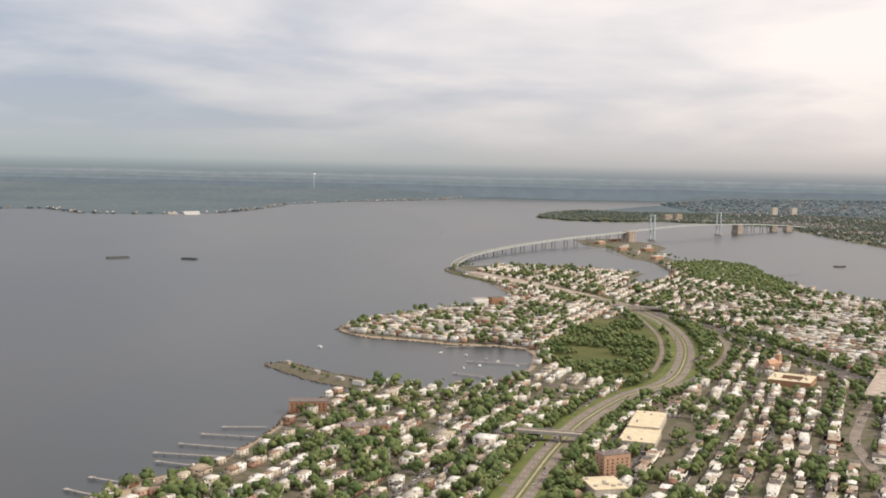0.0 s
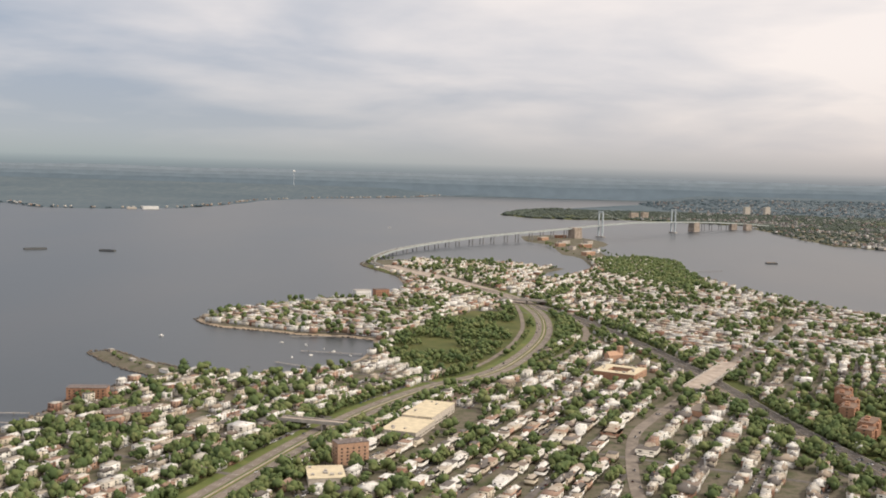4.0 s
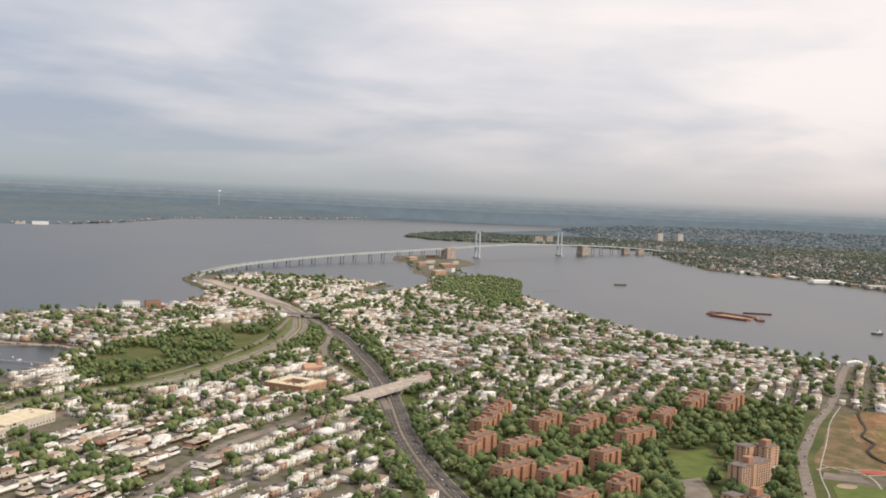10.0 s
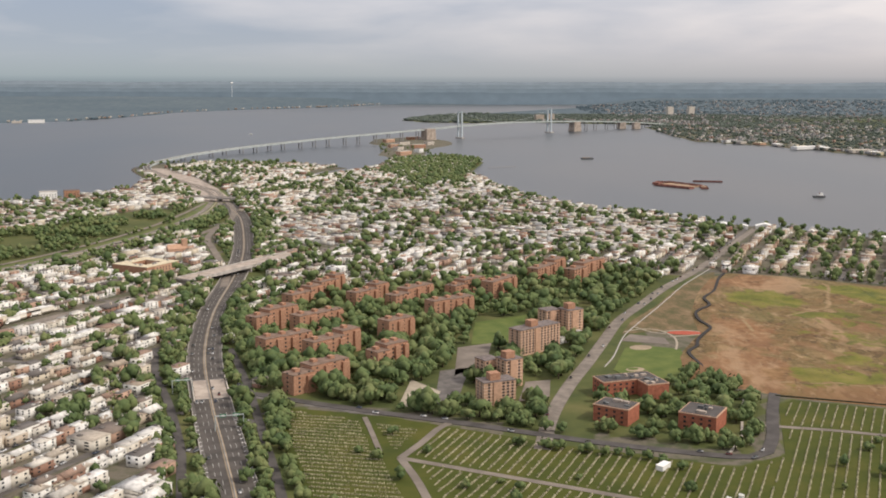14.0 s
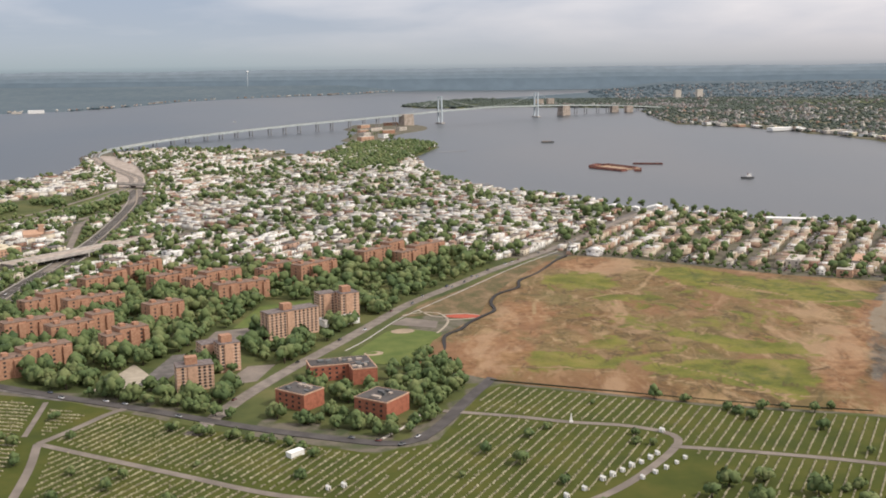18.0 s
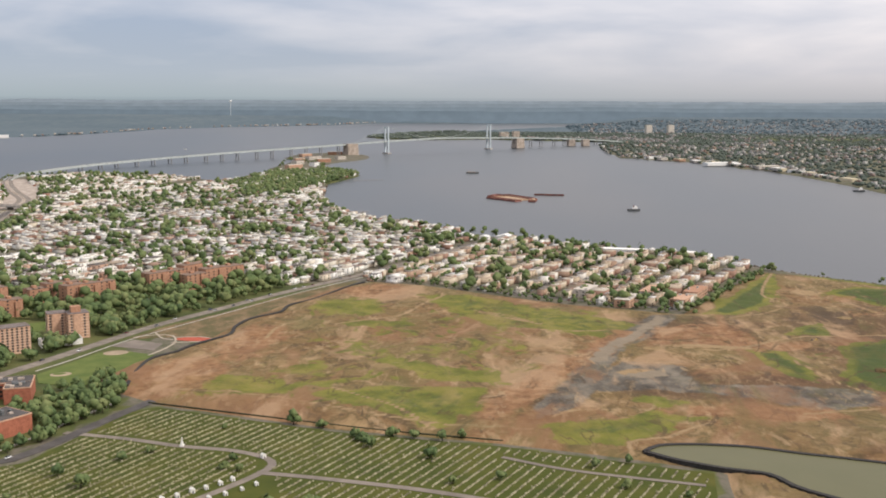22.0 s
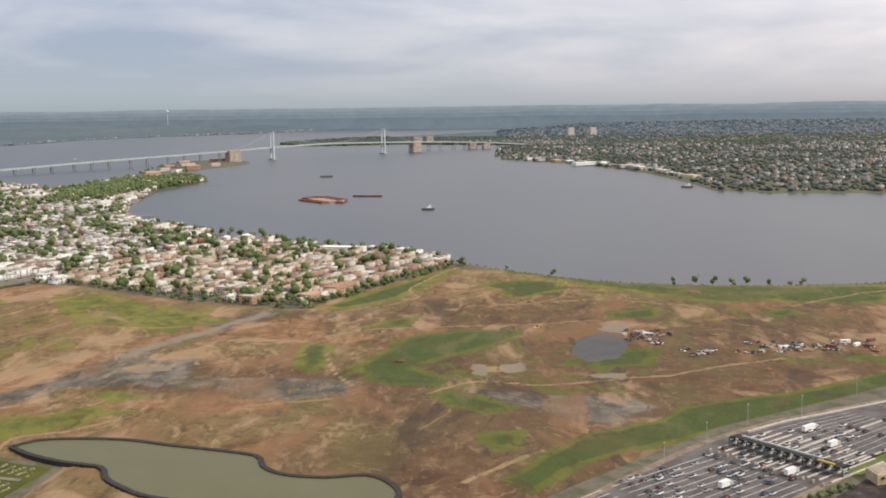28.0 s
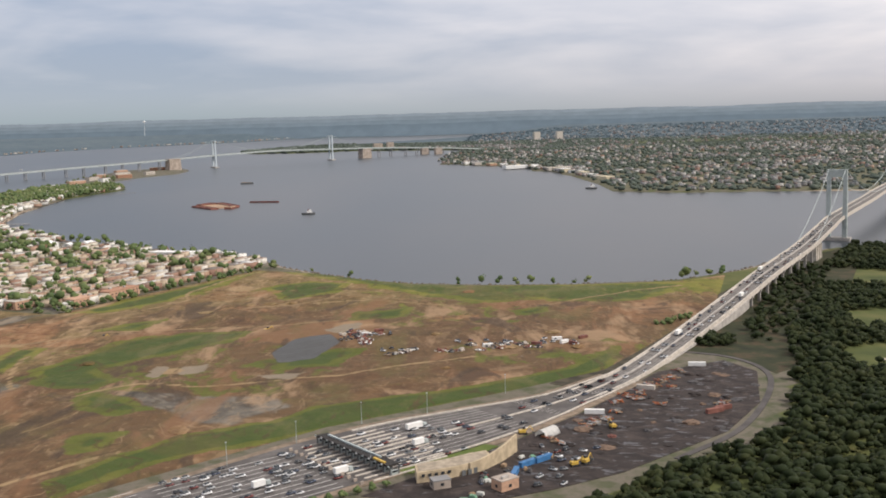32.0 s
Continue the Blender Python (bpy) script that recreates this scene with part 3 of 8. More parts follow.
PARKWAY = [(398, 250), (380, 340), (364, 395), (346, 452), (327, 520), (312, 600), (303, 682), (294, 755), (278, 840), (249, 965), (214, 1068)]
AVENUE = [(196, 330), (206, 420), (212, 490), (224, 560), (243, 605), (269, 657), (300, 715), (326, 768), (355, 822), (389, 892), (430, 976), (470, 1060)]
BALCOM = [(464, 405), (470, 440), (480, 478), (491, 512), (502, 548), (515, 590), (532, 628), (552, 672), (590, 745), (640, 855), (668, 915)]
FRONT_ROAD = [(330, 478), (368, 459), (408, 442), (440, 430), (478, 414), (505, 405), (530, 400), (540, 414), (549, 445), (557, 470)]
PLAZA_ROAD = [(800, 268), (850, 322), (900, 376), (945, 425), (984, 458), (1004, 477), (1025, 504)]
BRIDGE_ROAD = [(984, 458, 0.3), (1004, 477, 0.9), (1025, 504, 1.8), (1040, 531, 2.6), (1060, 570, 4.2), (1083, 615, 6.6), (1118, 687, 9.5), (1154, 758, 12.0), (1188, 832, 14.8), (1209, 878, 16.5), (1260, 973, 19.5), (1300, 1055, 20.3), (1364, 1190, 17.5), (1400, 1257, 14.0), (1450, 1360, 4.0)]
VIADUCT = [(36, 1420, 1.8), (20, 1475, 2.8), (23, 1542, 4.5), (43, 1632, 6.5), (78, 1715, 8.5), (122, 1797, 10.5), (177, 1880, 13), (238, 1957, 15.5), (304, 2030, 18), (370, 2100, 21), (428, 2163, 24), (523, 2270, 26.5), (618, 2378, 24), (676, 2444, 22), (760, 2532, 18), (850, 2620, 12), (930, 2720, 4)]
POND = [(724, 425), (729, 431), (740, 433), (756, 432), (771, 427), (785, 423), (798, 418), (802, 409), (809, 403), (820, 401), (831, 403), (838, 397), (841, 388), (836, 380), (815, 378), (797, 381), (778, 386), (768, 393), (762, 399), (757, 408), (745, 412), (733, 418)]
LEVEL = 1.5
LINES = {k: spline(v) for k, v in dict(expressway=EXPRESSWAY, ramp=RAMP, parkway=PARKWAY, avenue=AVENUE, balcom=BALCOM, front=FRONT_ROAD, plaza=PLAZA_ROAD, bridge=BRIDGE_ROAD, viaduct=VIADUCT, loop=LOOP_RAMP, link=LINK_RAMP, merge=MERGE, east=SERVICE_EAST, west=SERVICE_WEST).items()}


def height(x, y):
    """Height of the ground, below 0 under water."""
    sd = np.full(x.shape, -1e9)
    for poly in LANDS:
        d = away(poly, x, y, True)
        sd = np.maximum(sd, np.where(inside(poly, x, y), d, -d))
    z = np.clip(sd * 0.22, -2.5, LEVEL)
    y0 = np.interp(x, [-4800, -900, 0, 900, 1800, 4800], [2900, 3500, 4200, 4150, 3500, 2900])
    far = np.clip((y - y0) / (4880 - y0), 0, 1)
    return z + np.where(sd > 0, 34 * far * np.clip(sd / 240, 0, 1), 0), sd


def grid(x0, x1, y0, y1, step):
    xs, ys = np.arange(x0, x1 + 0.1, step), np.arange(y0, y1 + 0.1, step)
    gx, gy = np.meshgrid(xs, ys)
    nx = len(xs)
    i = (np.arange(len(ys) - 1)[:, None] * nx + np.arange(nx - 1)[None]).ravel()
    tris = np.concatenate((np.stack((i, i + 1, i + nx + 1), 1), np.stack((i, i + nx + 1, i + nx), 1)))
    return gx.ravel(), gy.ravel(), tris


def add_attr(ob, name, values):
    a = ob.data.attributes.new(name, "FLOAT", "POINT")
    a.data.foreach_set("value", np.asarray(values, np.float32))


# the ground: a fine sheet near the camera, a coarse one beyond, in one mesh
nx_, ny_, nt_ = grid(-400, 1680, -320, 1680, 5.0)
fx_, fy_, ft_ = grid(-4840, 4840, -1880, 4880, 40.0)
mid = (fx_[ft_].mean(1), fy_[ft_].mean(1))
ft_ = ft_[~((mid[0] > -400) & (mid[0] < 1680) & (mid[1] > -320) & (mid[1] < 1680))]
gx = np.concatenate((nx_, fx_))
gy = np.concatenate((ny_, fy_))
gz, gsd = height(gx, gy)
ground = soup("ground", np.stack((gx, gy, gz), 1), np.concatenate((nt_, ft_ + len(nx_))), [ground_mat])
grass = np.zeros(len(gx))
for poly in (PROJECTS, SCHOOLYARD, COVE_WOODS, FORK_WOODS, POINT_WOODS, SOUTH_PARK, CEMETERY):
    grass[inside(poly, gx, gy)] = 1.0
grass[inside(PARK, gx, gy)] = 0.3
grass = np.where((away(LINES["balcom"], gx, gy) < 15) & (gy < 715) & (gy > 395), 1.0, grass)
grass[(gx > 830) & (gy > 1230)] = 0.45
jetty_top = (gx < -38) & (gy > 672) & (gy < 776)
grass[jetty_top] = 0.12
near_yard = (gx > 860) & (gy < 850) & (gy > -300) & ~inside(SOUTH_PARK, gx, gy)
grass[near_yard] = 0.2
grass[near_yard & (gx > 1060) & (gy > 600)] = 0.85
for k, w in (("expressway", 26), ("parkway", 24), ("ramp", 16)):
    grass = np.maximum(grass, np.clip((w - away(LINES[k], gx, gy)) / 8, 0, 1))
grass[(gy > 2650)] = 1.0
add_attr(ground, "grass", grass)
# woods brings in the haze-painted ground tones with distance
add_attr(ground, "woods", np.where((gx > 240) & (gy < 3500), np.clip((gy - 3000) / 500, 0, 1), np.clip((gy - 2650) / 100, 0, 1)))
add_attr(ground, "beach", np.clip(1 - gsd / 9, 0, 1) * (gy < 1300) * ~jetty_top)
tagged(ground, "town ground of grass, paving and bare lots", "ground", kind="structure")



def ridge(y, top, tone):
    """A wooded skyline far off, one behind the other, haze painted into its tone."""
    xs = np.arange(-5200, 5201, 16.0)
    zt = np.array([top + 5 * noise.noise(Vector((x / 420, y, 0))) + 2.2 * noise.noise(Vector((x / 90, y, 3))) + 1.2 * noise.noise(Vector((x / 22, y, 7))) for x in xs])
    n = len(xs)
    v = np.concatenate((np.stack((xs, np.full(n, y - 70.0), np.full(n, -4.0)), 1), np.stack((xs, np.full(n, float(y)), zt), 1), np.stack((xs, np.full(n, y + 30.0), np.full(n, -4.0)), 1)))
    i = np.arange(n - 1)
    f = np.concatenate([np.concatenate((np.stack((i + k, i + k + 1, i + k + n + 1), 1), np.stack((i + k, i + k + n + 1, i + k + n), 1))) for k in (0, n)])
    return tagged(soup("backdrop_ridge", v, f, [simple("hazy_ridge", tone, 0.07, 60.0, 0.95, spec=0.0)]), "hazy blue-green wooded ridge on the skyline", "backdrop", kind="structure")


# each farther ridge is paler and bluer, standing in for haze
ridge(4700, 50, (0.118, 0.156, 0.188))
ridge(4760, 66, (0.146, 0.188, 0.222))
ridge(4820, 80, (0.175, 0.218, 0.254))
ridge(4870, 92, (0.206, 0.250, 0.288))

bm = bmesh.new()
for v in ((-4900, -1950), (4900, -1950), (4900, 4900), (-4900, 4900)):
    bm.verts.new((*v, 0.0))
bm.faces.new(bm.verts)
tagged(part("water", bm, water_mat), "grey-brown rippled bay and strait water", "water", kind="structure")


def sheet(name, poly, z, mat, label, category):
    bm = bmesh.new()
    top = [bm.verts.new((x, y, z)) for x, y in poly]
    low = [bm.verts.new((x, y, z - 0.6)) for x, y in poly]
    bm.faces.new(top)
    n = len(poly)
    for i in range(n):
        bm.faces.new((low[i], low[(i + 1) % n], top[(i + 1) % n], top[i]))
    bmesh.ops.recalc_face_normals(bm, faces=bm.faces)
    bmesh.ops.triangulate(bm, faces=bm.faces)
    return tagged(part(name, bm, mat), label, category, kind="structure")


sheet("cemetery_lawn", CEMETERY, LEVEL + 0.12, turf_mat, "mown green cemetery lawn between headstone rows", "lawn")

# the landfill: an uneven sheet with patches of grass, gravel, clay and tracks
lx, ly, lt = grid(520, 1110, 330, 790, 2.0)
keep = inside(LANDFILL, lx, ly)
edge = away(LANDFILL, lx, ly, True)
lt = lt[(keep | (edge < 4))[lt].all(1)]
lz = np.zeros(len(lx))
for i in range(len(lx)):
    if keep[i]:
        p = Vector((lx[i], ly[i], 0))
        lz[i] = noise.noise(p / 42) * 1.3 + noise.noise(p / 13) * 0.55 + noise.noise(p / 4.5) * 0.22
edge = np.where(keep, edge, -edge)
lz = LEVEL + np.clip(edge * 0.12, -0.5, 0.25) + (lz * 0.8 + 0.9) * np.clip(edge / 14, 0, 1)
shore = away(POND, lx, ly, True)
lz = np.where(inside(POND, lx, ly), LEVEL + 0.3, np.minimum(lz, LEVEL + 0.85 + np.clip(shore - 4, 0, 40) * 0.14))
landfill = soup("landfill_field", np.stack((lx, ly, lz), 1), lt, [landfill_mat])


def patches(items):
    a = np.zeros(len(lx))
    for cx, cy, rx, ry in items:
        d = np.hypot((lx - cx) / rx, (ly - cy) / ry)
        a = np.maximum(a, np.clip(1.6 - d, 0, 1.15))
    return a


def along(line, w, soft=1.3):
    return np.clip(soft - away(spline(line), lx, ly) / w, 0, 1)


def area(*polys, soft=9.0, top=1.15):
    """1 inside a stretch of the plan, falling off across its edge."""
    a = np.zeros(len(lx))
    for poly in polys:
        d = away(poly, lx, ly, True)
        a = np.maximum(a, np.clip(0.55 + np.where(inside(poly, lx, ly), d, -d) / soft, 0, top))
    return a


LONG_MEADOW = [(811, 520), (820, 545), (825, 571), (852, 588), (878, 590), (872, 567), (854, 545), (842, 533), (834, 520), (848, 505), (844, 494), (830, 494), (820, 502)]
SHORE_STRIP = [(835, 789), (877, 768), (908, 741), (980, 705), (1018, 701), (1060, 704), (1082, 694), (1053, 650), (1038, 644), (1000, 656), (972, 645), (960, 660), (903, 715), (871, 745)]
BELT = [(1028, 548), (1008, 517), (975, 493), (964, 487), (926, 468), (915, 453), (893, 439), (879, 419), (868, 400), (874, 392), (884, 410), (898, 423), (920, 438), (938, 453), (966, 473), (1000, 497), (1022, 520)]
SMALL_MEADOWS = [[(784, 567), (797, 561), (800, 527), (798, 510), (790, 518), (786, 541)], [(808, 592), (820, 614), (829, 620), (824, 592)], [(777, 637), (838, 768), (844, 788), (822, 692), (814, 666), (791, 637)], [(855, 705), (876, 724), (900, 712), (897, 685), (875, 663), (866, 686)],
                 [(843, 487), (859, 480), (872, 468), (864, 461), (849, 468)], [(860, 438), (874, 442), (872, 428), (865, 422)], [(915, 623), (940, 637), (940, 615), (916, 609)], [(902, 540), (917, 549), (930, 549), (921, 525), (900, 520)], [(988, 628), (1003, 636), (1004, 622), (990, 618)]]
WEST_GREENS = [[(608, 481), (633, 493), (673, 492), (672, 464), (659, 446), (633, 466)], [(621, 532), (638, 532), (677, 512), (682, 498), (657, 502)], [(632, 675), (658, 674), (750, 606), (732, 578), (701, 591), (672, 604), (652, 633)], [(690, 447), (714, 457), (735, 470), (748, 463), (732, 446), (718, 435), (702, 432)], [(723, 480), (737, 487), (744, 480), (738, 473)]]
meadow = np.maximum(1.3 * area(LONG_MEADOW, *SMALL_MEADOWS), 1.55 * area(BELT, soft=6.0))
meadow = np.maximum(meadow, 1.15 * area(SHORE_STRIP, soft=12.0))
meadow = np.maximum(meadow, 0.98 * area(*WEST_GREENS, soft=14.0))
meadow = np.maximum(meadow, patches([(578, 488, 34, 14), (600, 640, 18, 24), (620, 600, 20, 8)]) * 0.75)
meadow = np.maximum(meadow, 0.36 * patches([(860, 520, 90, 60), (960, 620, 60, 40), (1000, 540, 60, 30), (960, 690, 140, 20), (800, 690, 40, 60)]))
meadow = np.maximum(meadow, 0.8 * patches([(1092, 690, 22, 26)]))
meadow = np.maximum(meadow, 0.37 * patches([(645, 560, 70, 90), (610, 500, 50, 40), (690, 620, 60, 40)]))
add_attr(landfill, "grass", meadow)
stones = np.maximum(0.5 * along([(765, 644), (757, 624), (727, 557), (710, 518)], 5.0), 0.5 * along([(710, 520), (702, 485), (692, 454)], 3.0))
GRAVEL = [[(706, 501), (720, 521), (729, 537), (751, 528), (753, 504), (777, 504), (815, 502), (816, 483), (796, 476), (786, 476), (767, 489), (753, 493), (736, 494), (716, 492)], [(854, 488), (872, 487), (890, 483), (908, 482), (916, 468), (902, 449), (887, 456), (876, 467), (869, 474)]]
stones = np.maximum(stones, np.maximum(area(*GRAVEL, soft=8.0), 1.1 * along([(754, 626), (747, 609), (737, 585), (726, 568), (718, 538), (711, 511), (705, 487), (697, 466)], 8.0)))
add_attr(landfill, "gravel", stones)
FLATS = [[(908, 586), (914, 598), (922, 605), (923, 592), (916, 579)], [(897, 511), (913, 514), (911, 505), (899, 507)], [(856, 526), (861, 523), (861, 507), (855, 511)], [(726, 515), (741, 522), (744, 515), (732, 510)], [(866, 523), (874, 528), (876, 514), (868, 512)]]
add_attr(landfill, "flats", np.maximum(area(*FLATS, soft=3.0), 0.95 * along([(754, 626), (747, 609), (737, 585), (726, 568), (718, 538)], 4.5)))
add_attr(landfill, "clay", np.maximum(along([(735, 590), (707, 535), (693, 505), (682, 470), (676, 437)], 11), np.maximum(0.45 * patches([(1030, 610, 34, 26), (1060, 640, 26, 20), (1004, 575, 20, 14), (962, 612, 26, 9), (870, 640, 30, 14), (850, 690, 26, 20)]), patches([(555, 500, 18, 30), (570, 560, 14, 40), (606, 688, 22, 20), (780, 572, 36, 10), (770, 470, 30, 10), (770, 590, 22, 24)]))))
tracks = [[(749, 566), (770, 560), (802, 583), (827, 591), (853, 599), (878, 599), (910, 608)], [(794, 583), (792, 614), (788, 628), (805, 641), (824, 664), (818, 689), (823, 716), (845, 785)], [(860, 639), (892, 656), (901, 685), (902, 711), (886, 722), (845, 752)], [(891, 650), (919, 659), (960, 640)],
          [(842, 482), (858, 500), (877, 496), (891, 498), (913, 506), (927, 508), (945, 519), (975, 535)], [(797, 546), (801, 527), (808, 506), (815, 494)], [(782, 469), (811, 478)], [(720, 424), (721, 436), (733, 441), (740, 450), (749, 456)], [(697, 456), (705, 466), (719, 469)], [(574, 566), (576, 595), (585, 608)], [(618, 488), (643, 467), (654, 450), (659, 443)],
          [(666, 632), (696, 604)], [(726, 597), (711, 591), (690, 592)], [(857, 398), (866, 410), (879, 424)], [(638, 690), (645, 676), (635, 645), (626, 619), (600, 600)], [(663, 636), (681, 624), (694, 605)], [(1000, 640), (1050, 676), (1075, 690)], [(560, 480), (600, 474), (650, 452), (690, 444)]]
tr = np.zeros(len(lx))
for k in tracks:
    tr = np.maximum(tr, along(k, 1.5, 1.25))
tr = np.maximum(tr, 0.4 * along([(765, 644), (757, 624), (727, 557), (710, 518), (702, 485)], 4.2, 1.3))
wander = np.random.default_rng(5)
for i in range(9):
    p = np.array((wander.uniform(560, 760) if i % 2 else wander.uniform(760, 1060), wander.uniform(430, 700)))
    a = wander.choice([0.4, 1.2, 2.0]) + wander.uniform(-0.3, 0.3)
    line = [tuple(p)]
    for j in range(3):
        a += wander.uniform(-0.35, 0.35)
        p = p + np.array((math.cos(a), math.sin(a))) * wander.uniform(9, 20)
        line.append(tuple(p))
    tr = np.maximum(tr, 0.62 * along(line, 1.0, 1.2))
add_attr(landfill, "track", np.maximum(tr, patches([(919, 600, 9, 7), (732, 518, 8, 5), (865, 517, 9, 4), (843, 703, 8, 8), (770, 566, 20, 3)])))
# the ramp towards +x is painted cloud shade; the patches are dark mud
add_attr(landfill, "shade_and_mud", np.maximum(np.clip((lx - 745) / 130, 0, 0.75) * np.clip((700 - ly) / 70, 0.1, 1), patches([(930, 570, 70, 34), (1010, 580, 60, 50), (925, 520, 60, 22), (990, 520, 40, 22), (840, 590, 30, 12), (780, 500, 60, 18), (1010, 560, 16, 14), (765, 600, 26, 30)])))
add_attr(landfill, "pool", area([(894, 546), (899, 568), (912, 579), (919, 561), (912, 537), (900, 531)], soft=4.0))
tagged(landfill, "brown landfill of bare soil, grass patches and gravel tracks", "field", kind="structure")

# ---- roads ----


def road(name, key, left, right, mat, label, z=0.0, category="road"):
    bm = bmesh.new()
    ribbon(bm, LINES[key], left, right, LEVEL - 0.3, LEVEL + 0.18 + z)
    return tagged(part(name, bm, mat), label, category, kind="structure")


road("expressway_verge", "expressway", -12.0, 12.0, verge_mat, "yellow-green mown grass along the expressway", -0.1, "verge")
road("expressway_west", "expressway", -7.0, -1.9, asphalt_pale, "worn grey expressway carriageway through trees")
road("expressway_east", "expressway", 1.9, 7.0, asphalt_pale, "worn grey expressway carriageway beside its twin", 0.01)
road("expressway_ramp", "ramp", -2.6, 2.6, asphalt_pale, "pale curved expressway ramp", 0.03)
road("parkway_west", "parkway", -6.0, -0.6, parkway_mat, "dark asphalt highway carriageway between tree belts")
road("parkway_east", "parkway", 0.6, 6.0, parkway_mat, "dark asphalt highway carriageway beside the barrier", 0.01)
road("loop_ramp", "loop", -1.7, 1.7, asphalt_pale, "narrow pale slip road curving beside the expressway", 0.04)
road("link_ramp", "link", -2.2, 2.2, asphalt_pale, "pale slip road linking highway and expressway", 0.05)
road("merge_pavement", "merge", -12.0, 12.0, concrete_brown, "broad pale pavement of merging expressway lanes", -0.05)
road("service_road_east", "east", -1.5, 1.5, asphalt, "grey service road between highway trees and cemetery", 0.03)
road("service_road_west", "west", -1.5, 1.5, asphalt, "grey service road between highway trees and houses", 0.03)
road("avenue", "avenue", -2.9, 2.9, avenue_mat, "grey shopping avenue with parked cars", 0.05)
road("park_street", "balcom", -2.7, 2.7, avenue_mat, "grey street between apartments and park", 0.04)
road("cemetery_street", "front", -2.1, 2.1, asphalt, "dark street along the cemetery edge", 0.06)


# ---- trees ----
rng = np.random.default_rng(7)


def blob(seed, level=1, wob=0.42, squash=0.8):
    bm = bmesh.new()
    bmesh.ops.create_icosphere(bm, subdivisions=level, radius=1.0)
    for v in bm.verts:
        k = 1 + wob * noise.noise(v.co * 1.7 + Vector((seed * 3.1, seed, 0))) * 1.6 + wob * 0.6 * noise.noise(v.co * 4.0 + Vector((seed, 9, 4)))
        v.co = Vector((v.co.x * k, v.co.y * k, v.co.z * k * squash))
    return arrays(bm)


def flakes(r, n, rad, size, squash=0.85):
    """Small leaf clumps about the outline of a crown."""
    d = r.normal(size=(n, 3))
    d /= np.linalg.norm(d, axis=1)[:, None]
    c = d * rad * r.uniform(0.82, 1.12, (n, 1)) * np.array((1, 1, squash))
    a = np.cross(d, r.normal(size=(n, 3)))
    a /= np.linalg.norm(a, axis=1)[:, None]
    b = np.cross(d, a) + 0.5 * d * r.uniform(-1, 1, (n, 1))
    sz = size * r.uniform(0.6, 1.3, (n, 1))
    v = np.stack((c - a * sz, c + b * sz * 0.8, c + a * sz, c - b * sz * 0.8), 1).reshape(-1, 3)
    i = np.arange(n)[:, None] * 4
    return v, np.concatenate((i + [0, 1, 2], i + [0, 2, 3]))


def joined(*pieces):
    vs, fs, ws, off = [], [], [], 0
    for v, f, w in pieces:
        vs.append(v)
        fs.append(f + off)
        ws.append(np.full(len(f), w) if np.isscalar(w) else w)
        off += len(v)
    return np.concatenate(vs), np.concatenate(fs), np.concatenate(ws)


def crown_shape(seed, clumps=6, leafs=70, level=1):
    r = np.random.default_rng(seed)
    pieces = []
    for i in range(clumps):
        v, f, _ = blob(seed * 11 + i, level)
        a = 2 * math.pi * i / clumps + r.uniform(-0.4, 0.4)
        d = 0.0 if i == 0 else r.uniform(0.42, 0.78)
        k = r.uniform(0.5, 0.68) if i else 0.72
        v = v * k + np.array((d * math.cos(a), d * math.sin(a), 0.98 + r.uniform(-0.28, 0.3) + (0.25 if i == 0 else 0)))
        pieces.append((v, f, 0))
        fv, ff = flakes(r, leafs // clumps, k * 1.06, 0.24)
        pieces.append((fv + np.array((d * math.cos(a), d * math.sin(a), 0.98 + (0.25 if i == 0 else 0))), ff, 0))
    return joined(*pieces)


def trunk_shape(seed):
    bm = bmesh.new()
    tube(bm, (0, 0, 0), (0.03, 0.02, 0.95), 0.10, 0.06, 6)
    for i in range(3):
        a = i * 2.1 + seed
        tube(bm, (0.02, 0.01, 0.75), (0.4 * math.cos(a), 0.4 * math.sin(a), 1.25), 0.045, 0.02, 4)
    return arrays(bm)


CROWNS = [crown_shape(i) for i in range(6)]
TRUNKS = [trunk_shape(i) for i in range(3)]
thin = [crown_shape(20 + i, 4, 32, 0) for i in range(5)]
MANY = []
for i, c in enumerate(thin):
    bm = bmesh.new()
    tube(bm, (0, 0, 0), (0, 0, 1.0), 0.09, 0.06, 4)
    t = arrays(bm)
    MANY.append(joined((c[0], c[1], 0), (t[0], t[1], 1)))
for i in range(4):
    c = crown_shape(60 + i, 2, 14, 0)
    MANY.append((c[0], c[1], c[2]))
LUMPS = []
for i in range(5):
    v, f, w = blob(40 + i, 1 if i < 2 else 0, 0.3, 0.75)
    LUMPS.append((v + np.array((0, 0, 0.55)), f, w))


def zone_points(poly, gap, jitter=0.5):
    xs, ys = [p[0] for p in poly], [p[1] for p in poly]
    x, y = np.meshgrid(np.arange(min(xs), max(xs), gap), np.arange(min(ys), max(ys), gap))
    x = x.ravel() + rng.uniform(-1, 1, x.size) * gap * jitter
    y = y.ravel() + rng.uniform(-1, 1, y.size) * gap * jitter
    k = inside(poly, x, y)
    return x[k], y[k]


YARD = [(984, 430), (1010, 464), (1038, 512), (1064, 528), (1072, 511), (1064, 472), (1048, 442), (1015, 408), (997, 396), (975, 385), (950, 392)]
ROAD_WIDTHS = dict(expressway=9.5, ramp=4.2, parkway=7.4, avenue=3.6, balcom=3.6, front=3.2, plaza=24.0, bridge=8.0, loop=4.0, link=4.5, merge=15.0, east=2.0, west=2.0)
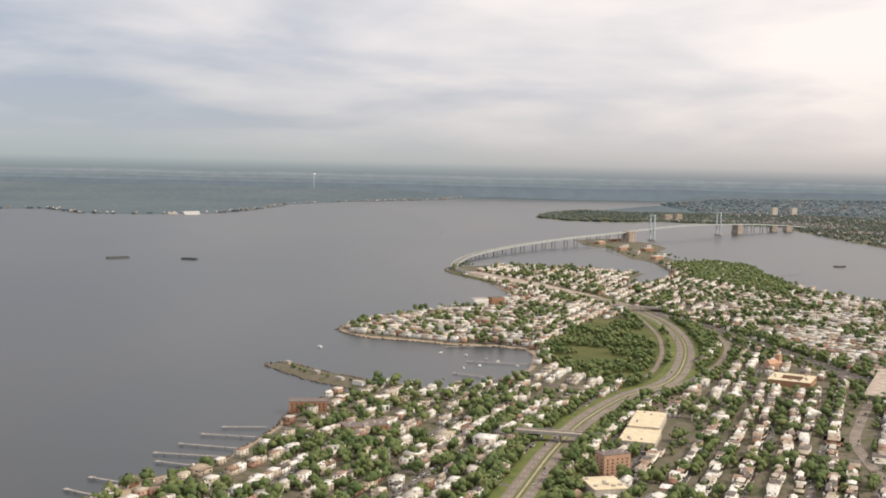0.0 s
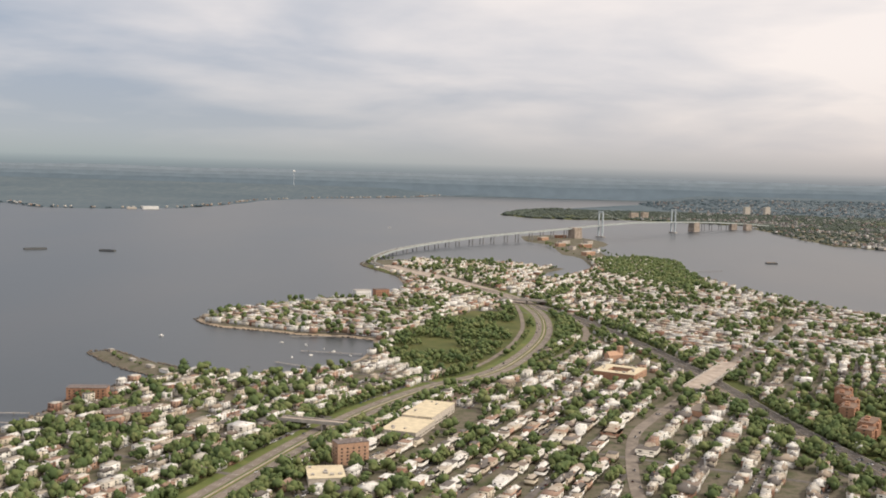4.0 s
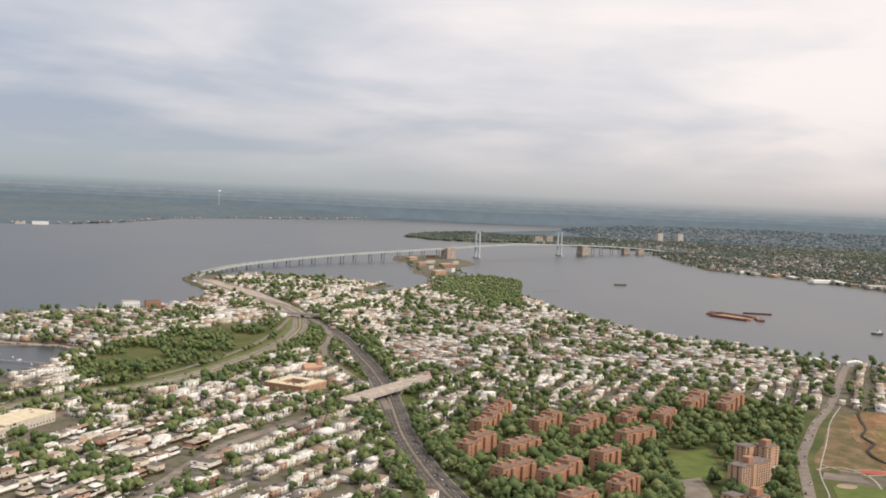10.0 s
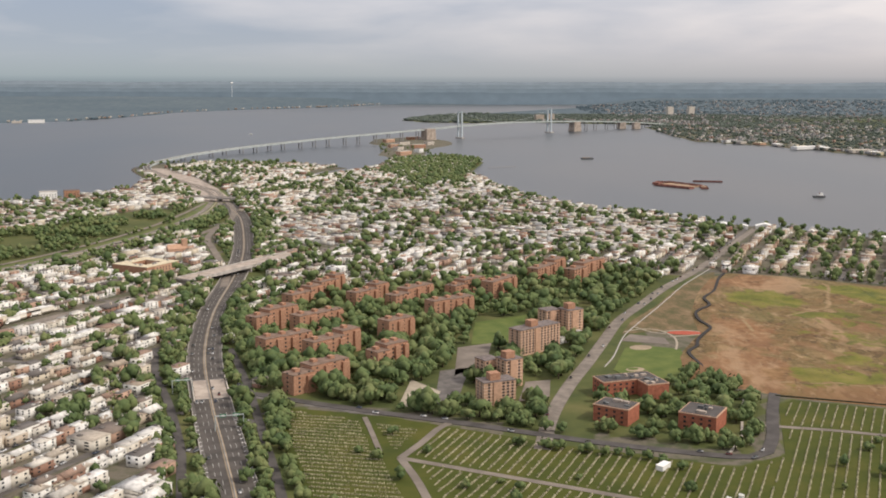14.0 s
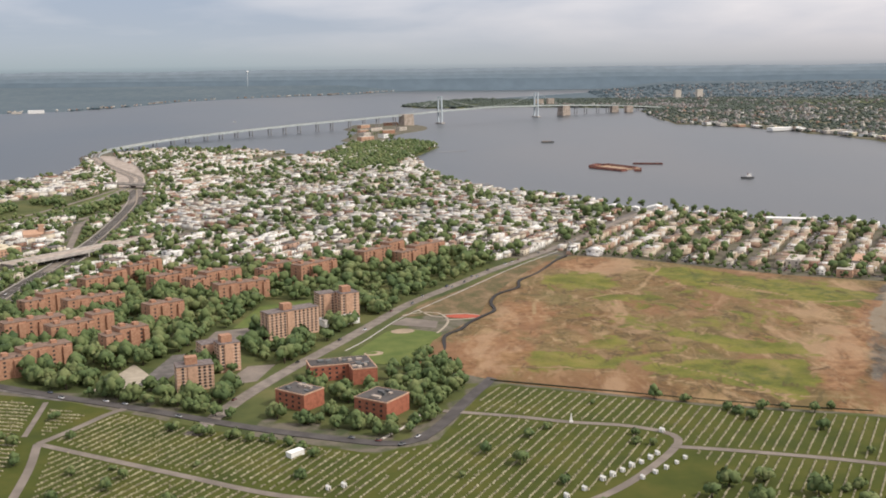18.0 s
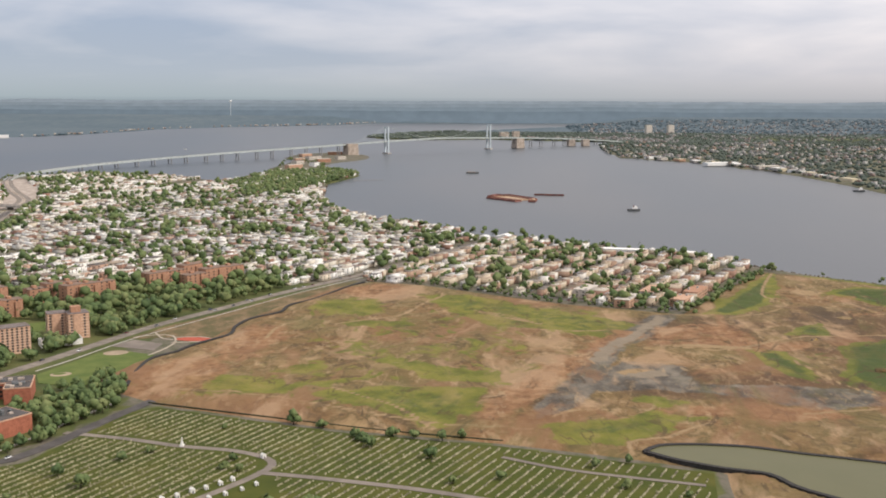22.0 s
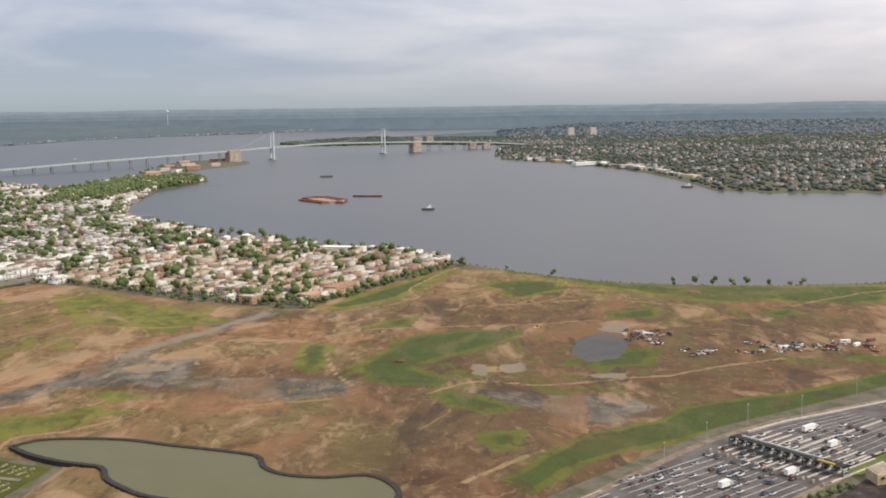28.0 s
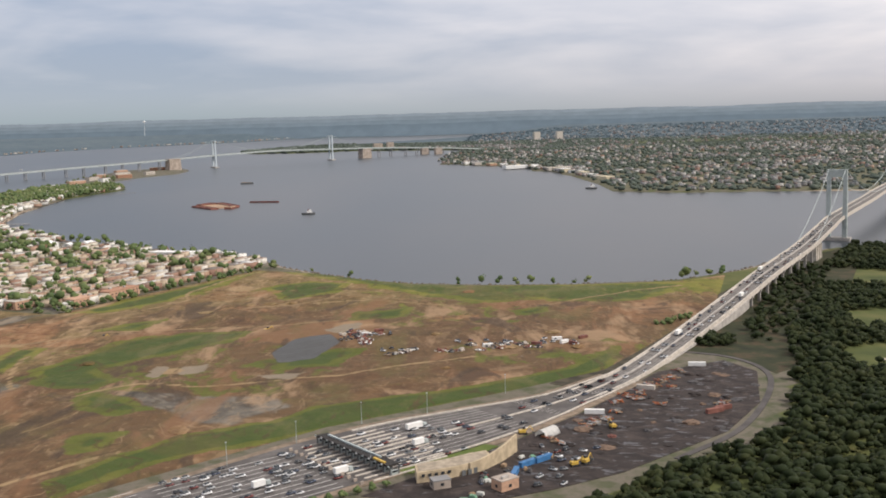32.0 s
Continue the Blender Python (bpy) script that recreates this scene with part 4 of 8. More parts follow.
# plan circles of the large buildings, which houses and trees keep clear of
CLEAR = [(759, 853, 14), (470, 537, 14), (484, 563, 12), (454, 487, 11), (450, 461, 12), (505, 468, 13), (492, 437, 10), (521, 430, 11), (242, 721, 23), (108, 556, 15), (122, 580, 17), (132, 600, 14), (246, 778, 7), (50, 1095, 17),
         (650, 926, 13), (672, 926, 13), (84, 500, 9), (76, 470, 11), (422, 467, 11), (446, 522, 12), (460, 572, 13), (560, 700, 4), (303, 694, 20), (-80, 628, 12)]


# three-step brick apartment rows: plan ends of the front wall
SLABS = [(375, 461, 396, 483), (356, 507, 375, 527), (376, 506, 396, 528), (343, 554, 361, 579), (363, 554, 383, 577), (352, 602, 367, 625), (404, 493, 418, 508), (405, 542, 417, 556), (383, 613, 401, 636), (404, 605, 425, 634),
         (424, 585, 446, 605), (362, 637, 375, 657), (434, 635, 453, 660), (454, 635, 471, 663), (481, 681, 503, 716), (502, 682, 527, 718)]


def free(x, y, gap):
    ok = np.ones(len(x), bool)
    if gap >= 0:
        for x0, y0, x1, y1 in SLABS:
            ok &= away([(x0 - 2.5, y0 + 2.5), (x1 - 2.5, y1 + 2.5)], x, y) > 5.2
    for k, w in ROAD_WIDTHS.items():
        ok &= away(LINES[k], x, y) > w + gap
    for cx, cy, r in CLEAR:
        ok &= np.hypot(x - cx, y - cy) > r + gap
    return ok


# ---- houses along a grid of streets ----
UX, UY = 0.39, 0.921
VX, VY = UY, -UX
BLOCK, LONG = 28.0, 112.0
TURNED = [[(300, 1330), (292, 870), (345, 800), (560, 800), (640, 862), (600, 960), (440, 1200)], [(-100, 860), (80, 850), (100, 1000), (80, 1250), (-40, 1100)]]
# along one street direction or, in the turned quarters, the other
GRIDS = [(UX, UY, range(-18, 34), -200.0, 1700.0), (VX, VY, range(-52, 4), -700.0, 900.0)]


def quarter(x, y):
    return (inside(TURNED[0], x, y) | inside(TURNED[1], x, y)).astype(int)



def town(x, y):
    """Where the plan has streets of houses."""
    z, sd = height(x, y)
    ok = (inside(MAINLAND, x, y)) & (sd > 5) & (y > 300) & (y < 1640) & (x < 870) & (x > -200)
    for poly in (LANDFILL, CEMETERY, PROJECTS, SCHOOLYARD, PARK, COVE_WOODS, FORK_WOODS, SOUTH_PARK):
        ok &= ~inside(poly, x, y)
    ok &= ~((y < 440) & (x > 380))
    ok &= ~((away(LINES["balcom"], x, y) < 13) & (y < 715)) & ~((x > 490) & (x < 548) & (y > 480) & (y < 520))
    return ok & (away(LANDFILL, x, y, True) > 6) & ~((x > 836) & (y > 770))


cand = []
for g, (ux, uy, ks, a0, a1) in enumerate(GRIDS):
    for k in ks:
        for side in (-1, 1):
            a = a0
            while a < a1:
                big_lot = rng.uniform() < 0.05
                w = rng.uniform(7.0, 11.0) if big_lot else rng.uniform(3.2, 5.4)
                tight = rng.uniform() < 0.58
                a += w + (rng.uniform(0.05, 0.3) if tight else rng.uniform(0.4, 1.7))
                if (a % LONG) < 6 or rng.uniform() < 0.07:
                    continue
                b = k * BLOCK + side * rng.uniform(5.8, 8.8) + 5 * math.sin(a / 130 + k)
                cand.append((a * ux + b * uy, a * uy - b * ux, w, rng.uniform(8, 10) if big_lot else rng.uniform(5.2, 8.0), side, math.atan2(uy, ux), g))
cand = np.array(cand)
ok = town(cand[:, 0], cand[:, 1]) & (quarter(cand[:, 0], cand[:, 1]) == cand[:, 6])
cand = cand[ok]
cand = cand[free(cand[:, 0], cand[:, 1], 3.0)]
cand = cand[rng.uniform(size=len(cand)) < np.where((cand[:, 0] < 90) & (cand[:, 1] < 720), 0.68, 0.95)]
STREET_TURN = math.atan2(UY, UX)


def leaf_quad(bm, x, y, z, w, h, side):
    """A flat pane 1 cm proud of a wall: side 0 and 1 face along y, 2 and 3 along x."""
    q = ((-w, -h), (w, -h), (w, h), (-w, h)) if side in (0, 3) else ((w, -h), (-w, -h), (-w, h), (w, h))
    bm.faces.new([bm.verts.new((x + (a / 2 if side < 2 else 0), y + (a / 2 if side > 1 else 0), z + b / 2)) for a, b in q])


def house_shape(kind, panes=True):
    """A house of unit plan size: flat-roofed with parapet (0, 1), gabled (2, 3, 4) or with a rear wing (5). Height in metres."""
    bm = bmesh.new()

    def mark(n, m):
        bm.faces.ensure_lookup_table()
        for f in bm.faces[n:]:
            f.material_index = m

    h = (3.4, 4.2, 2.9, 3.3, 2.6, 3.6)[kind]
    box(bm, 0, 0, -0.3, 1, 1, h + 0.3)
    if kind in (0, 1, 5):
        n = len(bm.faces)
        box(bm, 0, 0, h, 1.03, 1.03, 0.10)
        box(bm, 0.2, 0.2, h + 0.1, 0.14, 0.16, 0.35)
        mark(n, 1)
    else:
        n = len(bm.faces)
        rise = (0, 0, 1.4, 1.1, 1.3)[kind]
        o = 0.56
        if kind == 3:
            e = [bm.verts.new(p) for p in ((-o, -o, h), (o, -o, h), (o, o, h), (-o, o, h), (0, -0.18, h + rise), (0, 0.18, h + rise))]
            for f in ((0, 1, 4), (1, 2, 5, 4), (2, 3, 5), (3, 0, 4, 5), (3, 2, 1, 0)):
                bm.faces.new([e[i] for i in f])
        else:
            e = [bm.verts.new(p) for p in ((-o, -o, h), (o, -o, h), (o, o, h), (-o, o, h), (0, -o, h + rise), (0, o, h + rise))]
            for f in ((0, 1, 4), (1, 2, 5, 4), (2, 3, 5), (3, 0, 4, 5), (3, 2, 1, 0)):
                bm.faces.new([e[i] for i in f])
        mark(n, 1)
        n = len(bm.faces)
        box(bm, 0.22, 0.1, h + rise * 0.3, 0.1, 0.09, rise * 0.9)
        mark(n, 0)
    if kind == 5:
        n = len(bm.faces)
        box(bm, 0, 0.72, -0.3, 0.7, 0.44, 2.2)
        mark(n, 0)
        n = len(bm.faces)
        box(bm, 0, 0.72, 1.9, 0.72, 0.46, 0.08)
        mark(n, 1)
    n = len(bm.faces)
    box(bm, 0, -0.56, -0.3, 0.8, 0.14, 1.7)
    mark(n, 1 if kind in (2, 4) else 0)
    n = len(bm.faces)
    for zz in ((0.9, 2.2) if h < 3.5 else (0.9, 2.1, 3.1)):
        for p in (-0.27, 0.27):
            if panes:
                leaf_quad(bm, p, -0.506, zz + 0.3, 0.17, 0.6, 0)
                leaf_quad(bm, p, 0.506, zz + 0.3, 0.17, 0.6, 1)
                leaf_quad(bm, -0.506, p, zz + 0.3, 0.13, 0.6, 2)
                leaf_quad(bm, 0.506, p, zz + 0.3, 0.13, 0.6, 3)
    mark(n, 2)
    return arrays(bm)


HOUSES = [house_shape(k) for k in range(6)] + [house_shape(k, False) for k in range(6)]
hx, hy = cand[:, 0], cand[:, 1]
near = (hx > 90) & (hx < 300) & (hy > 455) & (hy < 600)
order = np.nonzero(near)[0][:190]
single = np.zeros(len(cand), bool)
single[order] = True
TERRACES = [(600, 735), (680, 695), (766, 655), (845, 800), (760, 850), (660, 890)]
terrace = inside(TERRACES, hx, hy) & ~single
rest = cand[~single & ~terrace]
row = cand[terrace]
v, f, w = scatter(HOUSES[6:8] + HOUSES[11:12], rng.integers(0, 3, len(row)), np.stack((row[:, 0], row[:, 1], np.full(len(row), LEVEL)), 1), row[:, 5] + np.where(row[:, 4] > 0, 0.5, -0.5) * math.pi + math.pi, np.stack((row[:, 2], row[:, 3] * 0.95, rng.uniform(0.85, 1.05, len(row))), 1))
terrace_wall = choice("terrace_walls", [(0.50, 0.40, 0.29), (0.40, 0.27, 0.19), (0.62, 0.53, 0.41), (0.52, 0.42, 0.31), (0.33, 0.20, 0.145), (0.70, 0.66, 0.60)])
terrace_roof = choice("terrace_roofs", [(0.40, 0.32, 0.24), (0.30, 0.205, 0.15), (0.50, 0.44, 0.36), (0.22, 0.19, 0.165), (0.42, 0.33, 0.25), (0.62, 0.60, 0.57)], var=0.35)
tagged(soup("terrace_houses", v, f, [terrace_wall, terrace_roof, glass_dark], w), "tight terraces of tan and pink flat-roofed houses", "houses", kind="stuff")
kinds = rng.choice(6, len(rest), p=(0.26, 0.16, 0.2, 0.12, 0.12, 0.14)) + np.where(rest[:, 1] > 760, 6, 0)
v, f, w = scatter(HOUSES, kinds, np.stack((rest[:, 0], rest[:, 1], np.full(len(rest), LEVEL)), 1), rest[:, 5] + np.where(rest[:, 4] > 0, 0.5, -0.5) * math.pi + math.pi, np.stack((rest[:, 2], rest[:, 3], rng.uniform(0.85, 1.15, len(rest))), 1))
tagged(soup("row_houses", v, f, [wall_many, roof_many, glass_dark], w), "dense streets of pale and brick two-storey houses", "houses", kind="stuff")

# streets between them
sv, sf = [], []
for g, (ux, uy, ks, a0, a1) in enumerate(GRIDS):
    vx, vy = uy, -ux
    for k in ks:
        a = np.arange(a0, a1, 6.0)
        for b0, along_it in ((k * BLOCK, True), (k * LONG + 3.5, False)):
            if along_it:
                px, py = a * ux + b0 * vx, a * uy + b0 * vy
                du, dv = (ux, uy), (vx, vy)
            else:
                px, py = b0 * ux + (a - 600) * vx, b0 * uy + (a - 600) * vy
                du, dv = (vx, vy), (ux, uy)
            ok = town(px, py) & free(px, py, -1.0) & (quarter(px, py) == g)
            for x, y in zip(px[ok], py[ok]):
                i = len(sv)
                for p, q in ((-3.05, -1.7), (3.05, -1.7), (3.05, 1.7), (-3.05, 1.7)):
                    sv.append((x + du[0] * p + dv[0] * q, y + du[1] * p + dv[1] * q, LEVEL + (0.06 if along_it else 0.09)))
                sf += [(i, i + 1, i + 2), (i, i + 2, i + 3)] if not along_it else [(i, i + 2, i + 1), (i, i + 3, i + 2)]
tagged(soup("side_streets", np.array(sv), np.array(sf), [street_mat]), "narrow grey asphalt side streets between houses", "street", kind="structure")

# ---- the houses that the camera passes nearest, each a thing of its own ----


def part_mesh(name, shape, which, mat):
    v, f, w = shape
    f = f[w == which]
    ids, inv = np.unique(f, return_inverse=True)
    ob = soup(name, v[ids], inv.reshape(-1, 3), [mat])
    me = ob.data
    bpy.data.objects.remove(ob)
    return me


wall_me = [part_mesh("wall", h, 0, wall_each) for h in HOUSES[:6]]
roof_me = [part_mesh("roof", h, 1, roof_each) for h in HOUSES[:6]]
bm = bmesh.new()
box(bm, 0, 0, 0, 0.17, 0.012, 0.62)
tmp = part("window", bm, glass_dark)
win_me = tmp.data
bpy.data.objects.remove(tmp)
bm = bmesh.new()
box(bm, 0, 0, 0, 0.14, 0.012, 0.95)
tmp = part("door", bm, timber)
door_me = tmp.data
bpy.data.objects.remove(tmp)
NAMES = ["flat-roofed attached town house with parapet in a street row", "taller flat-roofed brick town house in a street row", "gabled wooden house with front porch on a narrow lot", "small hip-roofed house with chimney on a narrow lot", "low gabled cottage with porch among trees", "flat-roofed house with a low rear extension"]
for i in order:
    x, y, w_, d_, side, turn, g = cand[i]
    k = int(rng.choice(6, p=(0.26, 0.16, 0.2, 0.12, 0.12, 0.14)))
    ob = holder("house", x, y, LEVEL, turn + (0.5 if side > 0 else -0.5) * math.pi + math.pi)
    ob.scale = (w_, d_, rng.uniform(0.85, 1.15))
    tagged(ob, NAMES[k], "house", "houses along the streets")
    share("wall", wall_me[k], ob)
    share("roof", roof_me[k], ob)
    for zz in (0.9, 2.2):
        for p in (-0.27, 0.27):
            share("window", win_me, ob, pose(p, -0.512, zz))
    share("window", win_me, ob, pose(-0.512, 0.2, 2.2, 0, 0, 90))
    share("door", door_me, ob, pose(0.0, -0.64, 0))

# ---- trees: among the houses, in belts and woods ----
tx, ty, ts = [], [], []


def add_trees(x, y, lo, hi, gap=1.0, test=True):
    z, sd = height(x, y)
    k = (sd > 3)
    if test:
        k &= free(x, y, gap)
    tx.append(x[k])
    ty.append(y[k])
    ts.append(rng.uniform(lo, hi, k.sum()))


bb = []
for g, (ux, uy, ks, a0, a1) in enumerate(GRIDS):
    for k in ks:
        a = np.arange(a0, a1, 4.4)
        lines = [(a + rng.uniform(-2, 2, len(a)), k * BLOCK + BLOCK / 2 + rng.uniform(-4.5, 4.5, len(a)))]
        a = np.arange(a0, a1, 6.5)
        lines += [(a + rng.uniform(-4, 4, len(a)), np.full(len(a), k * BLOCK + side * 2.9)) for side in (-1, 1)]
        for q, b in lines:
            p = np.stack((q * ux + b * uy, q * uy - b * ux), 1)
            bb.append(p[quarter(p[:, 0], p[:, 1]) == g])
bb = np.concatenate(bb)
bb = bb[~inside(TERRACES, bb[:, 0], bb[:, 1]) | (rng.uniform(size=len(bb)) < 0.7)]
bb = bb[town(bb[:, 0], bb[:, 1])]
dense = np.array([noise.noise(Vector((x / 60, y / 60, 3))) + 0.8 * noise.noise(Vector((x / 21, y / 21, 6))) for x, y in bb])
dense += np.where((bb[:, 0] < 90) & (bb[:, 1] < 720), 0.25, 0) + np.where(bb[:, 0] > 320, 0.12, 0)
bb = bb[rng.uniform(size=len(bb)) < np.clip(np.where(bb[:, 0] < 320, 0.60, 0.50) + dense * 2.1, 0.14, 0.98) - np.where((bb[:, 0] < 90) & (bb[:, 1] < 720), 0.18, 0)]
dense = np.array([noise.noise(Vector((x / 60, y / 60, 3))) + 0.8 * noise.noise(Vector((x / 21, y / 21, 6))) for x, y in bb])
big = rng.uniform(size=len(bb)) < dense * 0.9 + np.where((bb[:, 0] < 90) & (bb[:, 1] < 720), 0.6, 0.34)
add_trees(bb[~big, 0], bb[~big, 1], 1.1, 2.2)
add_trees(bb[big, 0], bb[big, 1], 2.1, 4.0)
x, y = zone_points(PROJECTS, 6.0, 0.7)
for poly in ([(455, 512), (462, 506), (490, 530), (484, 542)], [(440, 440), (462, 444), (462, 456), (442, 452)], [(433, 488), (434, 540), (453, 548), (451, 504)], [(412, 448), (416, 487), (433, 470), (430, 445)], [(440, 536), (443, 588), (473, 605), (466, 540)], [(426, 444), (427, 500), (443, 506), (439, 458)], [(457, 452), (462, 484), (475, 488), (473, 460)]):
    k = ~inside(poly, x, y)
    x, y = x[k], y[k]
add_trees(x, y, 1.7, 4.0)
x, y = zone_points(SCHOOLYARD, 5.6, 0.7)
k = (y < 482) | (x > 526)
x, y = x[k], y[k]
add_trees(x, y, 1.3, 2.9)
for poly, g in ((COVE_WOODS, 4.6), (FORK_WOODS, 4.4), (POINT_WOODS, 4.4)):
    x, y = zone_points(poly, g)
    if poly is COVE_WOODS:
        k = np.array([noise.noise(Vector((p / 34, q / 34, 8))) for p, q in zip(x, y)]) > 0.02
        x, y = x[k], y[k]
    add_trees(x, y, 1.6, 3.1)
LAWNS = [(1168, 712, 28, 30), (1150, 600, 22, 22), (1128, 530, 18, 22), (1090, 610, 12, 26), (1230, 640, 50, 18)]
x, y = zone_points(SOUTH_PARK, 3.3, 0.7)
k = (x < 1125 + (y - 440) * 0.38) & (y > 360) & ~inside(YARD, x, y) & (away(YARD, x, y, True) > 3)
x, y = x[k], y[k]
for cx, cy, rx, ry in LAWNS:
    k = np.hypot((x - cx) / rx, (y - cy) / ry) > 1
    x, y = x[k], y[k]
ex, ey = zone_points([(1078, 560), (1096, 556), (1130, 640), (1166, 752), (1150, 752), (1112, 668)], 5.5)
sx2, sy2 = zone_points([(1056, 552), (1070, 548), (1078, 566), (1066, 572)], 3.4)
south = (np.concatenate((x, ex, sx2)), np.concatenate((y, ey, sy2)))
# belts along the highways
for key, lo, hi, g in (("expressway", 14.5, 26, 4.0), ("parkway", 8.8, 21, 3.6), ("ramp", 6.5, 12, 5.0)):
    line = spline([tuple(p) for p in LINES[key][::4] if key != "expressway" or p[1] < 1060], g)
    n = normals(line)
    for off in np.arange(lo, hi, g):
        for s in (-1, 1):
            p = line[:, :2] + n * s * off + rng.uniform(-1.6, 1.6, (len(line), 2))
            k = (rng.uniform(size=len(p)) < 0.8) & ~inside(CEMETERY, p[:, 0], p[:, 1])
            add_trees(p[k, 0], p[k, 1], 1.4, 2.6)
# the creek and fences, the shore and the cemetery
for line, g, w, lo, hi in (([(600, 722), (631, 715), (672, 688), (709, 666), (744, 653), (765, 644)], 3.4, 3.0, 1.0, 2.0), ([(770, 645), (794, 693), (832, 768), (846, 785)], 3.4, 3.5, 1.3, 2.6), ([(790, 852), (740, 876), (684, 920), (631, 965), (576, 1024)], 6.0, 3.0, 1.6, 3.2),
                           ([(530, 490), (538, 482), (534, 496)], 4.0, 3.0, 2.0, 3.0), ([(870, 768), (905, 738)], 9.0, 2.0, 1.0, 2.0), ([(960, 711), (1000, 707), (1030, 708)], 9.0, 3.5, 1.4, 2.6), ([(1080, 716), (1105, 734)], 5.0, 3.0, 1.5, 2.8), ([(1048, 590), (1066, 606)], 3.0, 2.0, 1.2, 1.8),
                           ([(440, 1200), (470, 1240), (500, 1150)], 7.0, 6.0, 1.6, 3.0), ([(14, 1440), (18, 1500), (45, 1530)], 5.0, 5.0, 1.6, 2.6), ([(60, 1500), (110, 1515), (170, 1500)], 5.0, 8.0, 1.5, 2.6), ([(322, 1640), (310, 1760), (300, 1900), (380, 1750), (390, 1660)], 9.0, 8.0, 1.5, 2.6),
                           ([(378, 440), (374, 400), (384, 350)], 3.6, 3.5, 1.5, 2.5), ([(-10, 700), (-30, 716), (-8, 702)], 4.0, 4.0, 2.0, 3.0), ([(455, 408), (476, 403), (500, 396)], 3.6, 1.6, 1.3, 2.2), ([(404, 446), (440, 436), (470, 424)], 3.6, 2.5, 1.5, 2.4)):
    p = spline(line, g)
    p = p + rng.uniform(-1, 1, p.shape) * w
    k = away(LINES["front"], p[:, 0], p[:, 1]) > 4
    add_trees(p[k, 0], p[k, 1], lo, hi, 0, False)
tx, ty, ts = np.concatenate(tx), np.concatenate(ty), np.concatenate(ts)
close = (tx > 372) & (tx < 560) & (ty > 395) & (ty < 545)
own = np.nonzero(close)[0][:215]
mask = np.zeros(len(tx), bool)
mask[own] = True
ox, oy, os_ = tx[~mask], ty[~mask], ts[~mask]
v, f, w = scatter(MANY, np.where(oy > 600, rng.integers(5, 9, len(ox)), rng.integers(0, 5, len(ox))), np.stack((ox, oy, np.full(len(ox), LEVEL - 0.1)), 1), rng.uniform(0, 6.28, len(ox)), np.stack((os_ * rng.uniform(0.85, 1.15, len(ox)), os_ * rng.uniform(0.85, 1.15, len(ox)), os_ * rng.uniform(0.95, 1.35, len(ox))), 1))
n_ = len(south[0])
size = rng.uniform(1.3, 2.1, n_) * rng.choice([0.85, 1.1, 1.4], n_)
sv_, sf_, sw_ = scatter(MANY, rng.integers(0, 9, n_), np.stack((south[0], south[1], np.full(n_, LEVEL - 0.1)), 1), rng.uniform(0, 6.28, n_), np.stack((size, size, size * rng.uniform(0.7, 1.05, n_)), 1))
tagged(soup("south_woods", sv_, sf_, [cloud_shade_leaf, trunk_mat], sw_), "dense green woodland beside the bridge approach, cloud shade painted in", "woods", kind="stuff")
tagged(soup("town_trees", v, f, [leaf_mat, trunk_mat], w), "leafy green trees in yards, belts and woods", "trees", kind="stuff")
crown_me, trunk_me = [], []
for c in CROWNS:
    ob = soup("crown", c[0], c[1], [leaf_mat])
    crown_me.append(ob.data)
    bpy.data.objects.remove(ob)
for c in TRUNKS:
    ob = soup("trunk", c[0], c[1], [trunk_mat])
    trunk_me.append(ob.data)
    bpy.data.objects.remove(ob)


def tree(x, y, size, label="full-crowned green deciduous tree beside apartment blocks", z=LEVEL - 0.05, group="trees"):
    ob = holder("tree", x, y, z, rng.uniform(0, 6.28))
    ob.scale = (size * rng.uniform(0.88, 1.12), size * rng.uniform(0.88, 1.12), size * rng.uniform(0.95, 1.3))
    share("crown", crown_me[rng.integers(6)], ob)
    share("trunk", trunk_me[rng.integers(3)], ob)
    return tagged(ob, label, "tree", group)


for i in own:
    tree(tx[i], ty[i], ts[i])

# ---- far shores: woods and houses ----


def far_points(x0, x1, y0, y1, n):
    x, y = rng.uniform(x0, x1, n), rng.uniform(y0, y1, n)
    z, sd = height(x, y)
    k = sd > 6
    return x[k], y[k], z[k], sd[k]


x, y, z, sd = [np.concatenate(p) for p in zip(far_points(840, 2600, 1250, 2900, 16000), far_points(260, 1300, 2750, 3500, 5500), far_points(800, 3400, 2600, 4860, 15000), far_points(-2600, 400, 2650, 4860, 16000), far_points(0, 1400, 4550, 4860, 1500))]
k = (y < 2750) | ((x > 240) & (y < 3500)) | ((sd < 22) & (y < 3200)) | ((x > 850) & (y < 4500) & (rng.uniform(size=len(x)) < 0.8))
x, y, z, sd = x[k], y[k], z[k], sd[k]
size = rng.uniform(2.0, 4.6, len(x)) * np.where(y > 2700, 1.7, 1.0)
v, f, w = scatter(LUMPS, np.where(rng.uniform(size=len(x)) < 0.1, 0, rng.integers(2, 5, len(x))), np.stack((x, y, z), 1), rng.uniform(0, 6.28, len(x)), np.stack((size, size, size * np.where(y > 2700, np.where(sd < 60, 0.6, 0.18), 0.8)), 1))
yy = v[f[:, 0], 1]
# both far leaf colours carry painted haze
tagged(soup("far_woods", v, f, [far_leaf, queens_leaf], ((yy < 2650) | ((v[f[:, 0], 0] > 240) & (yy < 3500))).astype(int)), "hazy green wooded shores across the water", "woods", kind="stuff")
x, y, z, sd = [np.concatenate(p) for p in zip(far_points(840, 2300, 1280, 2700, 4400), far_points(900, 3000, 2700, 4400, 1900), far_points(640, 1100, 2650, 3000, 350))]
